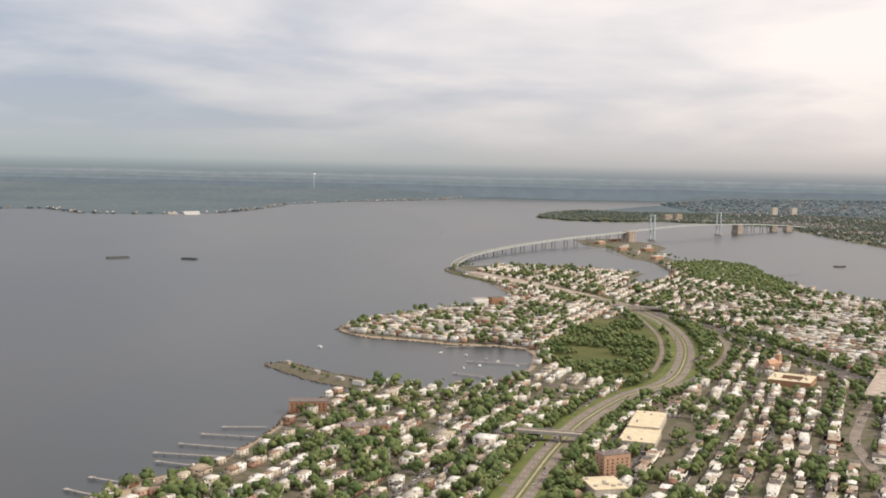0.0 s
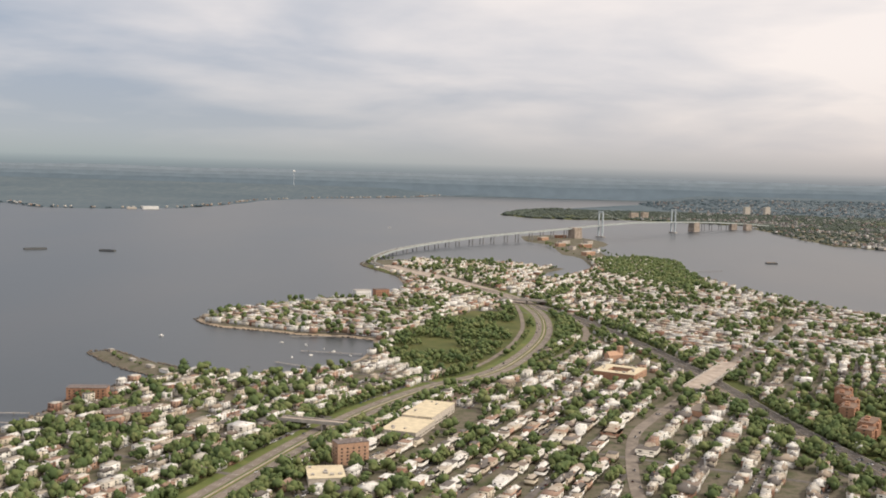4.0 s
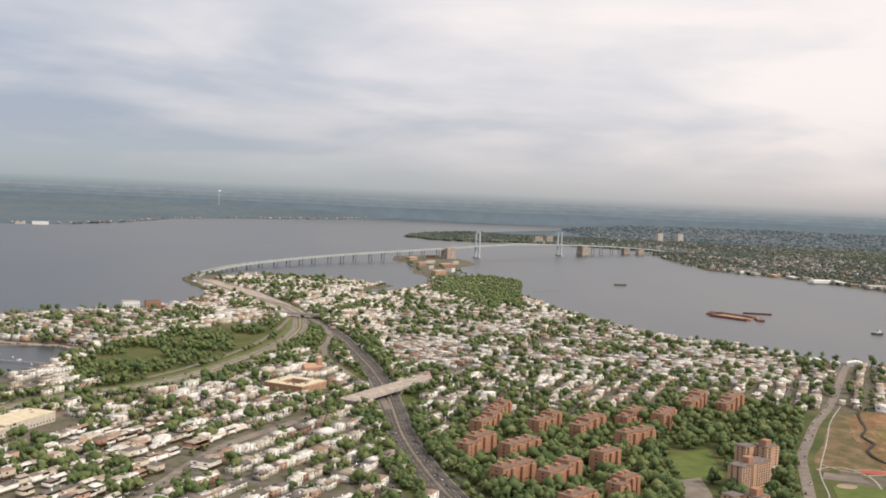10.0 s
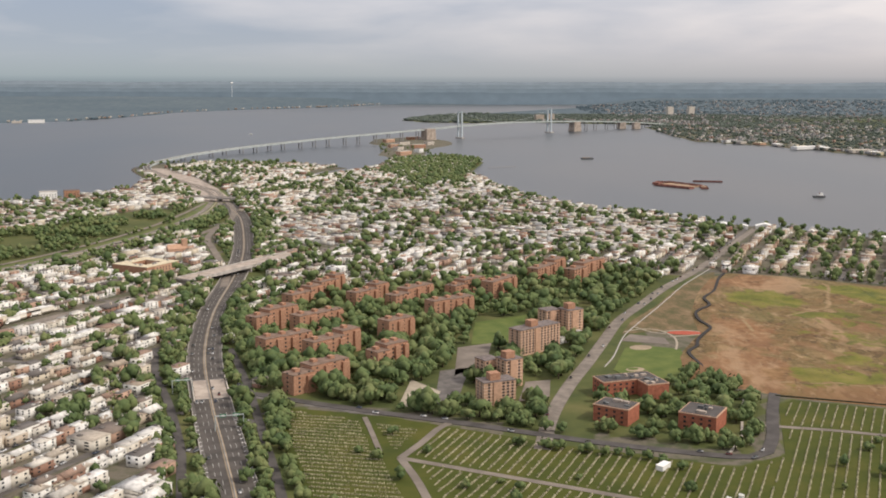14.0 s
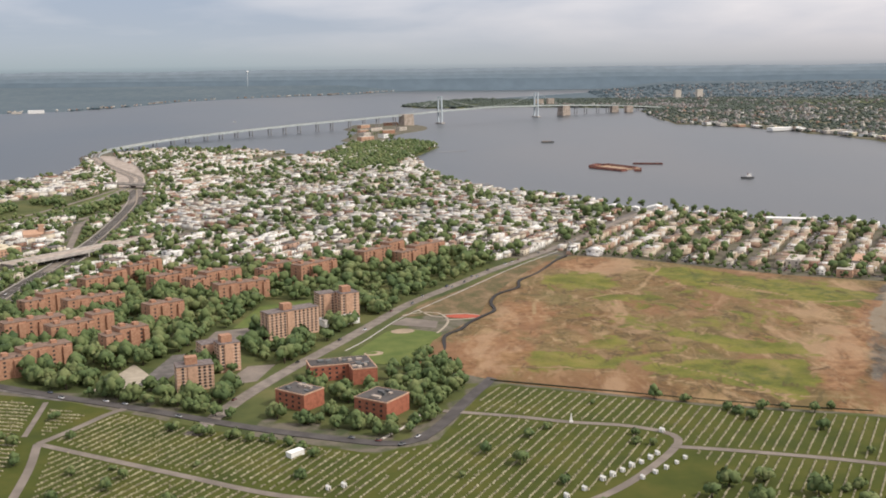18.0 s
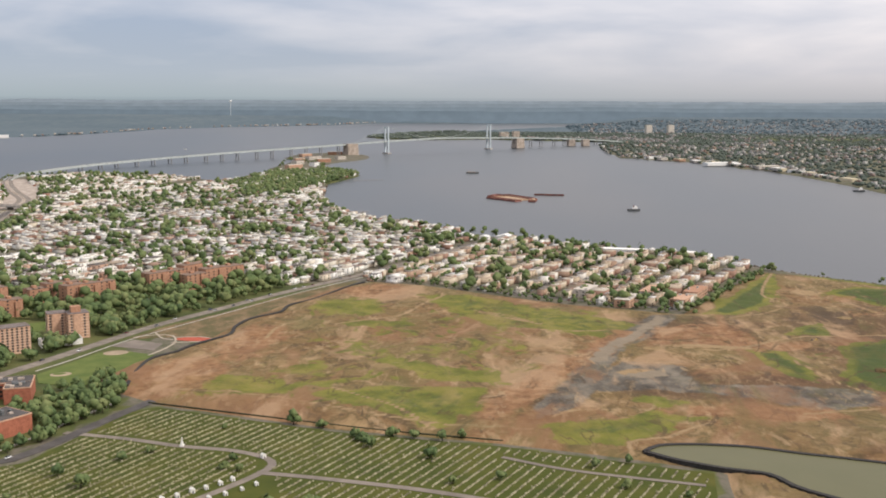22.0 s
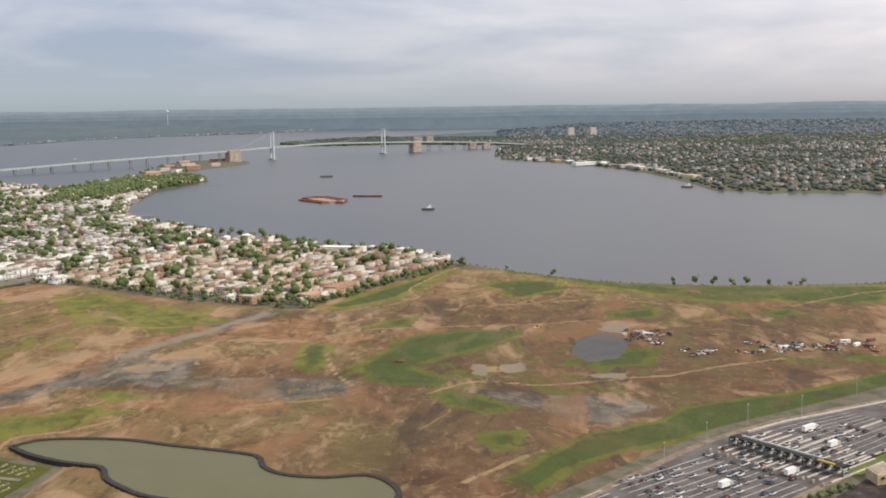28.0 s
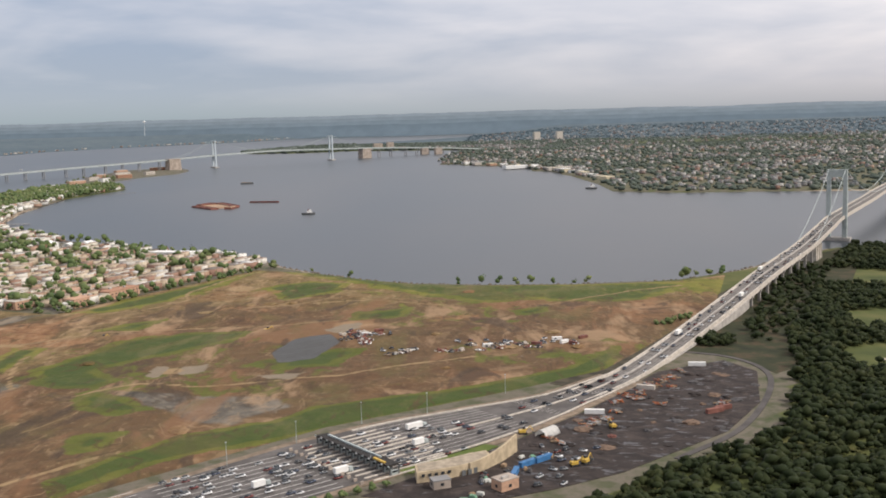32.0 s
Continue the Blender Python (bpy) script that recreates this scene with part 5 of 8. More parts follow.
k = np.array([noise.noise(Vector((p / 170, q / 170, 5))) for p, q in zip(x, y)]) + rng.uniform(-0.3, 0.3, len(x)) > -0.05
x, y, z, sd = x[k], y[k], z[k], sd[k]
strip = far_points(-1600, 120, 2680, 4560, 9000)
k = strip[3] < 26
x, y, z = np.concatenate((x, strip[0][k])), np.concatenate((y, strip[1][k])), np.concatenate((z, strip[2][k]))
v, f, w = scatter(HOUSES[6:11], rng.integers(0, 5, len(x)), np.stack((x, y, z + 0.8), 1), rng.choice([0.3, 1.87, 3.44, 5.0], len(x)), np.stack((rng.uniform(3.0, 5.5, len(x)), rng.uniform(3.5, 7, len(x)), rng.uniform(0.8, 1.2, len(x))), 1))
# most far houses take wall and roof colours greyed with painted haze
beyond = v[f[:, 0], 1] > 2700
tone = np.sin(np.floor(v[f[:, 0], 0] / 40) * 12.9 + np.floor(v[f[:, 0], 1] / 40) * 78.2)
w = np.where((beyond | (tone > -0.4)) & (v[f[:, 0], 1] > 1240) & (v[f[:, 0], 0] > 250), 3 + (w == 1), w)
hazy_wall = choice("haze_greyed_walls", [(0.36, 0.35, 0.34), (0.27, 0.265, 0.26), (0.46, 0.445, 0.43), (0.26, 0.20, 0.18)])
hazy_roof = choice("haze_greyed_roofs", [(0.22, 0.22, 0.22), (0.13, 0.14, 0.145), (0.30, 0.29, 0.28), (0.22, 0.17, 0.15)])
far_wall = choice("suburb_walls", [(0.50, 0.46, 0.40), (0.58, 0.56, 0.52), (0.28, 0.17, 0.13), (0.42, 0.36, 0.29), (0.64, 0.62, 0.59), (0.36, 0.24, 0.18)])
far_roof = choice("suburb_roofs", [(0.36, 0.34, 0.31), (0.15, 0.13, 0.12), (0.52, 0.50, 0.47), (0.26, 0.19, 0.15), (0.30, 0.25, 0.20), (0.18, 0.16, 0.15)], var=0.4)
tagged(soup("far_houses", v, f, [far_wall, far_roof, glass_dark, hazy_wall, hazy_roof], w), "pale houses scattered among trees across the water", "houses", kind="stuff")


# ---- apartment blocks ----
bm = bmesh.new()
box(bm, 0, 0, 0, 0.9, 0.06, 0.75)
tmp = part("window", bm, glass_dark)
pane_me = tmp.data
bpy.data.objects.remove(tmp)


def face_windows(ob, x0, x1, y, z0, floors, rise, gap, me, turn=0.0):
    """Windows in rows on a face that looks along -y of its thing (turned: along its -x or +x)."""
    n = max(1, int((x1 - x0) / gap))
    for k in range(floors):
        for i in range(n):
            p = x0 + (i + 0.5) * (x1 - x0) / n
            m = pose(p, y, z0 + k * rise) if turn == 0 else pose(y, p, z0 + k * rise, 0, 0, 90)
            share("window", me, ob, m)


slab_roof = simple("brown_tar_roof", (0.20, 0.135, 0.10), 0.3, 2.0)


def slab_block(x0, y0, x1, y1, k):
    """A red-brick apartment row in three staggered steps with roof houses."""
    L = math.hypot(x1 - x0, y1 - y0)
    ob = holder("apartment_block", x0, y0, LEVEL, math.atan2(y1 - y0, x1 - x0))
    n = 3 if L > 20 else 2
    w = L / n
    base = 8.4 if k % 4 else 7.6
    for i in range(n):
        off = i * 1.9
        h = base + (0.0, 1.5, 0.6)[(i + k) % 3]
        bm = bmesh.new()
        box(bm, (i + 0.5) * w, 3.6 + off, -0.5, w - 0.05, 7.4, h + 0.5)
        part("wall", bm, brick, ob)
        bm = bmesh.new()
        box(bm, (i + 0.78) * w, -0.6 + off, -0.5, w * 0.34, 1.1, h - 0.3)
        part("projecting_bay", bm, brick, ob)
        bm = bmesh.new()
        box(bm, (i + 0.30) * w, 7.7 + off, -0.5, w * 0.40, 1.0, h - 0.3)
        part("projecting_bay", bm, brick, ob)
        bm = bmesh.new()
        box(bm, (i + 0.5) * w, 3.6 + off, h, w + 0.12, 7.6, 0.22)
        top_ob = part("roof", bm, slab_roof, ob, "brown tar roof with brick coping")
        bm = bmesh.new()
        box(bm, (i + 0.45) * w, 4.6 + off, h + 0.22, 2.2, 2.4, 1.1)
        part("roof_house", bm, brick, top_ob)
        face_windows(ob, i * w + 0.4, (i + 1) * w - 0.4, 3.6 + off - 3.72, 0.9, 5, 1.68, 3.2, pane_me)
        if i == 0:
            face_windows(ob, 1.0, 6.4, -0.02 + 0.0, 0.9, 5, 1.68, 4.0, pane_me, 90)
    return tagged(ob, "red-brick apartment row in staggered steps among trees", "apartment block", "housing estate blocks")


for k, q in enumerate(SLABS):
    slab_block(*q, k)


band_tan = simple("pale_tan_band", (0.56, 0.40, 0.30), 0.12, 1.0)


def tower_block(name, x, y, turn, L, D, floors, rise, label, penthouse=True):
    """A tan-brick slab with pale floor bands, window rows and a roof house."""
    ob = holder(name, x, y, LEVEL, turn)
    h = floors * rise + 0.8
    bm = bmesh.new()
    box(bm, L / 2, D / 2, -0.5, L, D, h + 0.5)
    part("wall", bm, brick_tan, ob)
    for k in range(floors):
        bm = bmesh.new()
        box(bm, L / 2, D / 2, 0.35 + k * rise, L + 0.08, D + 0.08, 0.36)
        part("floor_band", bm, band_tan, ob, "pale tan floor band")
    bm = bmesh.new()
    box(bm, L / 2, D / 2, h, L + 0.2, D + 0.2, 0.3)
    top_ob = part("roof", bm, roof_tar, ob)
    bm = bmesh.new()
    box(bm, L * 0.42, D * 0.5, -0.4, 3.0, D + 0.8, h + 0.4)
    part("stair_bay", bm, brick_tan, ob)
    if penthouse:
        bm = bmesh.new()
        box(bm, L * 0.42, D * 0.5, h + 0.3, 4.2, 3.6, 2.6)
        part("roof_house", bm, brick, top_ob)
    face_windows(ob, 0.5, L * 0.42 - 1.6, -0.03, 0.9, floors, rise, 1.7, pane_me)
    face_windows(ob, L * 0.42 + 1.6, L - 0.5, -0.03, 0.9, floors, rise, 1.7, pane_me)
    face_windows(ob, 0.8, D - 0.8, -0.03, 0.9, floors, rise, 2.4, pane_me, 90)
    return tagged(ob, label, "apartment tower", "apartment towers")


tower_block("apartment_tower", 463, 520, 0.72, 24, 7.5, 9, 1.16, "tall tan and red-brick apartment slab with banded windows")
tower_block("apartment_tower", 477, 561, 0.55, 8, 7, 8, 1.25, "brick apartment tower wing behind a larger slab", False)
tower_block("apartment_tower", 487, 560, 0.60, 9, 8, 8, 1.30, "brick apartment tower joined to a lower glazed hall")
tower_block("apartment_tower", 447, 477, 0.60, 7, 7, 7, 1.25, "brick apartment tower beside a taller twin", False)
tower_block("apartment_tower", 455, 473, 0.60, 8, 7, 8, 1.25, "brick apartment tower with tall roof house")
tower_block("apartment_tower", 446, 449, 0.42, 13, 7, 7, 1.15, "six-storey banded brick apartment slab beside the street")



def red_block(x, y, turn, L, D, h, label, wing=False):
    """A deep red flat-roofed block with pale coping and roof plant."""
    ob = holder("red_brick_block", x, y, LEVEL, turn)
    spots = [(L / 2, D / 2, L, D)] + ([(L - D / 2, -D * 0.45, D, D * 0.9)] if wing else [])
    for i, (cx, cy, sx, sy) in enumerate(spots):
        bm = bmesh.new()
        box(bm, cx, cy, -0.5, sx, sy, h + 0.5)
        part("wall", bm, brick_dark, ob)
        bm = bmesh.new()
        box(bm, cx, cy, h, sx + 0.25, sy + 0.25, 0.35)
        part("coping", bm, brick_tan, ob, "tan stone coping")
        bm = bmesh.new()
        box(bm, cx, cy, h + 0.3, sx - 0.6, sy - 0.6, 0.12)
        top_ob = part("roof", bm, asphalt, ob)
        for j in range(7):
            bm = bmesh.new()
            box(bm, cx + rng.uniform(-0.35, 0.35) * sx, cy + rng.uniform(-0.35, 0.35) * sy, h + 0.42, rng.uniform(0.7, 2.2), rng.uniform(0.7, 1.8), rng.uniform(0.4, 1.1))
            part("roof_unit", bm, concrete_brown if j % 2 else steel_dark, top_ob)
    face_windows(ob, 0.8, L - (D + 0.5 if wing else 0.8), -0.02, 0.8, 3, 1.65, 2.4, pane_me)
    face_windows(ob, 0.8, D - 0.8, -0.02, 0.8, 3, 1.65, 2.4, pane_me, 90)
    return tagged(ob, label, "brick block", "deep red blocks")


red_block(491, 462, 0.35, 23, 9, 5.6, "deep red brick block with a projecting wing and grey roof", True)
red_block(484, 435.5, -0.55, 13, 10, 5.6, "deep red brick cube with cluttered grey roof")
red_block(512, 427.5, -0.50, 13, 13, 5.6, "deep red brick block with flat grey roof among trees")


def plain_block(name, x, y, turn, L, D, h, wall, roof, label, category, z=LEVEL, win=0, units=0):
    ob = holder(name, x, y, z, turn)
    bm = bmesh.new()
    box(bm, 0, 0, -0.6, L, D, h + 0.6)
    part("wall", bm, wall, ob)
    bm = bmesh.new()
    box(bm, 0, 0, h, L + 0.2, D + 0.2, 0.25)
    top_ob = part("roof", bm, roof, ob)
    for i in range(units):
        bm = bmesh.new()
        box(bm, rng.uniform(-0.4, 0.4) * L, rng.uniform(-0.35, 0.35) * D, h + 0.25, rng.uniform(0.8, 2.0), rng.uniform(0.8, 1.6), rng.uniform(0.5, 1.0))
        part("roof_unit", bm, concrete, top_ob)
    if win:
        face_windows(ob, -L / 2 + 0.5, L / 2 - 0.5, -D / 2 - 0.02, 0.9, win, 1.6, 2.4, pane_me)
        face_windows(ob, -D / 2 + 0.5, D / 2 - 0.5, -L / 2 - 0.02, 0.9, win, 1.6, 2.4, pane_me, 90)
    return tagged(ob, label, category)


# the glazed hall by the towers, the school, the warehouse, the church and others
plain_block("glazed_hall", 487, 551, 0.6, 17, 8, 2.6, white_paint, concrete, "low pale glazed hall between brick towers", "hall", units=3)
SCH = 1.10
for a, b, t, L, m, lab in ((-10.5, 0, 1.571, 28, brick, "long brick school wing with pale flat roof"), (0, -10.5, 0.0, 14, brick_tan, "brick school front with pale piers and roof"), (10.5, 0, 1.571, 28, brick_tan, "brick school side wing with pale roof"), (0, 10.5, 0.0, 14, brick, "brick school rear wing with flat roof")):
    plain_block("school_wing", 242 + a * math.cos(SCH) - b * math.sin(SCH), 721 + a * math.sin(SCH) + b * math.cos(SCH), SCH + t, L, 7, 4.6, m, cream, lab, "school", win=2, units=2)
for x, y, t, L, D, h, m in ((-52, 692, -0.7, 9, 4, 1.8, white_paint), (-66, 706, -0.7, 6, 3, 1.6, limestone), (-84, 727, -0.8, 5, 3, 1.4, concrete), (-108, 758, -0.9, 4, 3, 1.8, concrete_brown)):
    plain_block("jetty_shed", x, y, t, L, D, h, m, concrete, "low pale shed on the long breakwater", "shed")
for i in range(14):
    q = rng.uniform()
    tree(-54 - 56 * q + rng.uniform(-3, 3), 694 + 58 * q + rng.uniform(-3, 3), rng.uniform(0.6, 1.3), "low green bush on the breakwater", group="breakwater bushes")
shore_line = spline([(905, 2040), (975, 1950), (1048, 1785), (1086, 1655), (1108, 1500)], 34.0)
for i, (x, y) in enumerate(shore_line[:15]):
    m = (white_paint, limestone, brick_tan, concrete, cream)[i % 5]
    plain_block("waterfront_shed", x + rng.uniform(2, 12), y, 1.9 + rng.uniform(-0.2, 0.2), rng.uniform(10, 26), rng.uniform(8, 14), rng.uniform(2.4, 4.5), m, (white_paint, concrete, cream)[i % 3], "pale low industrial shed on the far waterfront", "shed")
WH = math.atan2(29, 9.5)
plain_block("warehouse", 108, 558, WH, 29, 19, 3.8, limestone, cream, "beige warehouse with cream flat roof", "warehouse", win=1, units=3)
plain_block("warehouse", 118, 590, WH, 38, 17, 5.0, limestone, cream, "taller beige warehouse with stepped cream roof", "warehouse", win=1, units=3)
plain_block("apartment_house", 84, 500, 0.45, 15, 8, 10, brick_tan, roof_tar, "six-storey orange brick apartment house beside the overpass", "apartment house", win=5, units=2)
plain_block("market_hall", 76, 472, 0.2, 16, 19, 3.4, limestone, cream, "low building with bright white flat roof", "market", units=7)
plain_block("shore_apartments", 40, 1083, 0.45, 16, 10, 9, white_paint, concrete, "white shoreline apartment block with balconies", "apartment house", win=4)
plain_block("shore_apartments", 58, 1096, 0.45, 14, 10, 9, brick, roof_tar, "brick shoreline apartment block", "apartment house", win=4)
plain_block("brick_apartments", -76, 616, 0.1, 22, 9, 6, brick, roof_tar, "red-brick waterfront apartment block beside piers", "apartment house", win=3)
plain_block("brick_garage", -40, 570, 0.4, 24, 14, 4.2, brick, roof_tar, "wide brick building with dark cluttered roof", "building", win=2, units=8)
def white_shed(x, y, turn, L, D, h, label):
    """A white shed with a low gable over its long front."""
    ob = holder("white_shed", x, y, LEVEL, turn)
    bm = bmesh.new()
    box(bm, 0, 0, -0.6, L, D, h + 0.6)
    part("wall", bm, white_paint, ob)
    bm = bmesh.new()
    o, d = L / 2 + 0.3, D / 2 + 0.3
    e = [bm.verts.new(p) for p in ((-o, -d, h), (o, -d, h), (o, d, h), (-o, d, h), (0, -d, h + L * 0.14), (0, d, h + L * 0.14))]
    for f in ((0, 1, 4), (1, 2, 5, 4), (2, 3, 5), (3, 0, 4, 5), (3, 2, 1, 0)):
        bm.faces.new([e[k] for k in f])
    part("roof", bm, white_paint, ob)
    bm = bmesh.new()
    box(bm, 0, -D / 2 - 0.05, 0, L * 0.3, 0.1, h * 0.75)
    part("door", bm, steel_grey, ob)
    tagged(ob, label, "shed")


white_shed(643, 916, -0.25, 14, 9, 3.0, "white gabled waterfront shed with grey door")
white_shed(659, 917, -0.25, 7, 6, 2.2, "small white gabled shed between two larger ones")
white_shed(675, 913, -0.25, 14, 9, 2.8, "white gabled waterfront shed near a smaller one")
plain_block("long_shed", 759, 852, -0.2, 30, 8, 3.0, white_paint, white_paint, "long low white shed near the shore", "shed")
plain_block("corner_market", 274, 618, 0.95, 20, 15, 3.2, brick_tan, asphalt_pale, "low corner store with grey roof parking", "store", units=4)
for i, (x, y, L, roofm) in enumerate(((742, 664, 20, limestone), (758, 690, 24, brick_tan), (781, 690, 22, brick), (722, 690, 18, limestone), (770, 665, 16, brick_tan))):
    plain_block("terrace", x, y, STREET_TURN, L, 8, 4.2, limestone if i % 2 else brick_tan, roofm, "tan terrace of attached houses by the landfill", "terrace", win=2, units=2)
for i, (x, y, t, L, m) in enumerate(((345, 1700, 0.9, 26, brick_tan), (330, 1800, 1.2, 22, limestone), (360, 1860, 0.7, 24, brick), (330, 1930, 1.0, 30, limestone), (300, 2010, 0.9, 22, brick_tan), (375, 1940, 0.9, 18, limestone), (340, 2090, 0.7, 26, brick), (365, 1760, 1.2, 16, white_paint), (318, 1870, 0.6, 16, brick_tan))):
    plain_block("campus_hall", x, y, t, L, 10, 5.5, m, roof_tar if i % 2 else limestone, "low campus hall on the bridge peninsula", "hall", win=2)

# church of ochre brick with a square tower
ob = holder("church", 246, 776, LEVEL, 0.5)
bm = bmesh.new()
box(bm, 0, 0, -0.4, 12, 6, 5)
part("wall", bm, brick_tan, ob)
bm = bmesh.new()
e = [bm.verts.new(p) for p in ((-6.2, -3.2, 4.6), (6.2, -3.2, 4.6), (6.2, 3.2, 4.6), (-6.2, 3.2, 4.6), (-6.2, 0, 7.4), (6.2, 0, 7.4))]
for q in ((0, 1, 5, 4), (1, 2, 5), (2, 3, 4, 5), (3, 0, 4), (3, 2, 1, 0)):
    bm.faces.new([e[i] for i in q])
part("roof", bm, brick_tan, ob)
bm = bmesh.new()
box(bm, 5.5, 0, -0.4, 3.4, 3.4, 10.5)
box(bm, 5.5, 0, 10.1, 3.8, 3.8, 0.5)
part("bell_tower", bm, brick_tan, ob)
tagged(ob, "ochre church with square tower above trees", "church")

# distant towers and large buildings
for x, y, L, h, m, lab in ((1080, 3470, 20, 24, limestone, "pale high-rise far across the water"), (1150, 3490, 20, 24, limestone, "pale high-rise beside its twin far off"), (640, 3020, 24, 14, concrete_brown, "tan apartment block on the far peninsula"), (672, 3030, 18, 16, concrete_brown, "tan apartment block beside another on the far peninsula"),
                           (800, 2570, 16, 17, concrete_brown, "brick high-rise at the far bridge end"), (832, 2560, 16, 17, concrete_brown, "brick high-rise beside its twin at the far bridge end"), (1010, 1870, 60, 4, white_paint, "long low white waterfront shed across the strait"), (1065, 1790, 40, 4, limestone, "low pale waterfront warehouse across the strait"),
                           (-655, 2790, 40, 10, white_paint, "white shoreline building on the far bank"), (-700, 2775, 24, 7, limestone, "pale shoreline building on the far bank")):
    gz_, _ = height(np.array([float(x)]), np.array([float(y)]))
    plain_block("distant_building", x, y, 0.4, L, 12 if L < 40 else 16, h, m, m, lab, "building", z=float(gz_[0]))

ob = holder("water_tower", -560, 4660, 14)
bm = bmesh.new()
tube(bm, (0, 0, -16), (0, 0, 72), 0.7, 0.5, 8)
part("shaft", bm, white_paint, ob)
bm = bmesh.new()
bmesh.ops.create_icosphere(bm, subdivisions=2, radius=6.0)
for v_ in bm.verts:
    v_.co.z = v_.co.z * 0.7 + 74
part("tank", bm, white_paint, ob)
tagged(ob, "white water tower above far woods", "water tower")

# ---- overpasses ----


def overpass(name, x0, y0, x1, y1, width, z, label):
    ob = holder(name, 0, 0, 0)
    d = Vector((x1 - x0, y1 - y0, 0))
    L, t = d.length, math.atan2(d.y, d.x)
    cx, cy = (x0 + x1) / 2, (y0 + y1) / 2
    bm = bmesh.new()
    box(bm, cx, cy, z - 0.7, L, width, 0.9, t)
    part("deck", bm, concrete, ob)
    bm = bmesh.new()
    box(bm, cx, cy, z + 0.2, L, width - 1.2, 0.06, t)
    part("roadway", bm, concrete_brown, ob)
    n = Vector((-d.y, d.x, 0)) / L
    for s_ in (-1, 1):
        bm = bmesh.new()
        box(bm, cx + n.x * s_ * (width / 2 - 0.2), cy + n.y * s_ * (width / 2 - 0.2), z + 0.2, L, 0.35, 0.8, t)
        part("parapet", bm, concrete, ob)
    for k in (-0.5, 0.0, 0.5):
        bm = bmesh.new()
        box(bm, cx + d.x * k * 0.92, cy + d.y * k * 0.92, 0.8, 1.0 if k == 0 else 5, width - 0.6, z - 1.4, t)
        part("pier" if k == 0 else "abutment", bm, concrete, ob)
    return tagged(ob, label, "overpass")


overpass("overpass", 42, 562, 88, 551, 6, 6.0, "concrete road overpass crossing the expressway")
overpass("overpass", 279, 672, 327, 764, 13, 5.0, "wide concrete avenue overpass crossing the highway")
overpass("overpass", 178, 1090, 232, 1074, 9, 5.2, "concrete overpass at the expressway junction")


def highway_bridge(x0, y0, x1, y1, half):
    """The pale deck that carries the highway over a cross street."""
    ob = holder("highway_bridge", 0, 0, 0)
    d = Vector((x1 - x0, y1 - y0, 0))
    L, t = d.length, math.atan2(d.y, d.x)
    n = Vector((-d.y, d.x, 0)) / L
    cx, cy = (x0 + x1) / 2, (y0 + y1) / 2
    for s_ in (-1, 1):
        bm = bmesh.new()
        box(bm, cx + n.x * s_ * (half / 2 + 0.2), cy + n.y * s_ * (half / 2 + 0.2), LEVEL - 0.3, L, half - 0.6, 0.56, t)
        part("deck", bm, concrete_brown, ob, "pale concrete deck slab")
        bm = bmesh.new()
        box(bm, cx + n.x * s_ * (half + 0.35), cy + n.y * s_ * (half + 0.35), LEVEL - 0.3, L + 6, 0.4, 1.2, t)
        part("parapet", bm, limestone, ob)
        for q in (-0.5, 0.5):
            bm = bmesh.new()
            box(bm, cx + d.x * q + n.x * s_ * (half / 2 + 0.2), cy + d.y * q + n.y * s_ * (half / 2 + 0.2), LEVEL - 0.2, 0.5, half - 0.5, 0.50, t)
            part("expansion_joint", bm, steel_dark, ob)
    return tagged(ob, "pale concrete highway bridge deck with parapets", "bridge")


highway_bridge(345.5, 456, 338, 481, 6.2)


def sign_gantry(x0, y0, x1, y1, h=5.2):
    """Two posts, a beam and green sign boards over the carriageways."""
    ob = holder("sign_gantry", 0, 0, 0)
    d = Vector((x1 - x0, y1 - y0, 0))
    t = math.atan2(d.y, d.x)
    for q in (0.0, 1.0):
        bm = bmesh.new()
        tube(bm, (x0 + d.x * q, y0 + d.y * q, LEVEL), (x0 + d.x * q, y0 + d.y * q, LEVEL + h + 0.3), 0.16, 0.13, 8)
        part("post", bm, steel_grey, ob)
    bm = bmesh.new()
    box(bm, (x0 + x1) / 2, (y0 + y1) / 2, LEVEL + h - 0.1, d.length, 0.25, 0.3, t)
    part("beam", bm, steel_grey, ob)
    for q in (0.28, 0.74):
        bm = bmesh.new()
        box(bm, x0 + d.x * q, y0 + d.y * q, LEVEL + h - 0.5, d.length * 0.22, 0.1, 1.2, t)
        board = part("sign_board", bm, sign_green, ob, "green highway sign board")
        bm = bmesh.new()
        for k in (0.25, 0.6):
            box(bm, x0 + d.x * q + d.y / d.length * 0.07, y0 + d.y * q - d.x / d.length * 0.07, LEVEL + h - 0.5 + k * 1.2, d.length * 0.15, 0.05, 0.16, t)
        part("letter_bar", bm, white_paint, board)
    return tagged(ob, "overhead highway gantry with green sign boards", "sign gantry")


sign_green = simple("sign_green", (0.03, 0.16, 0.09), 0.15, 0.5)
sign_gantry(355, 420, 364, 423)
sign_gantry(329, 462, 336, 464)

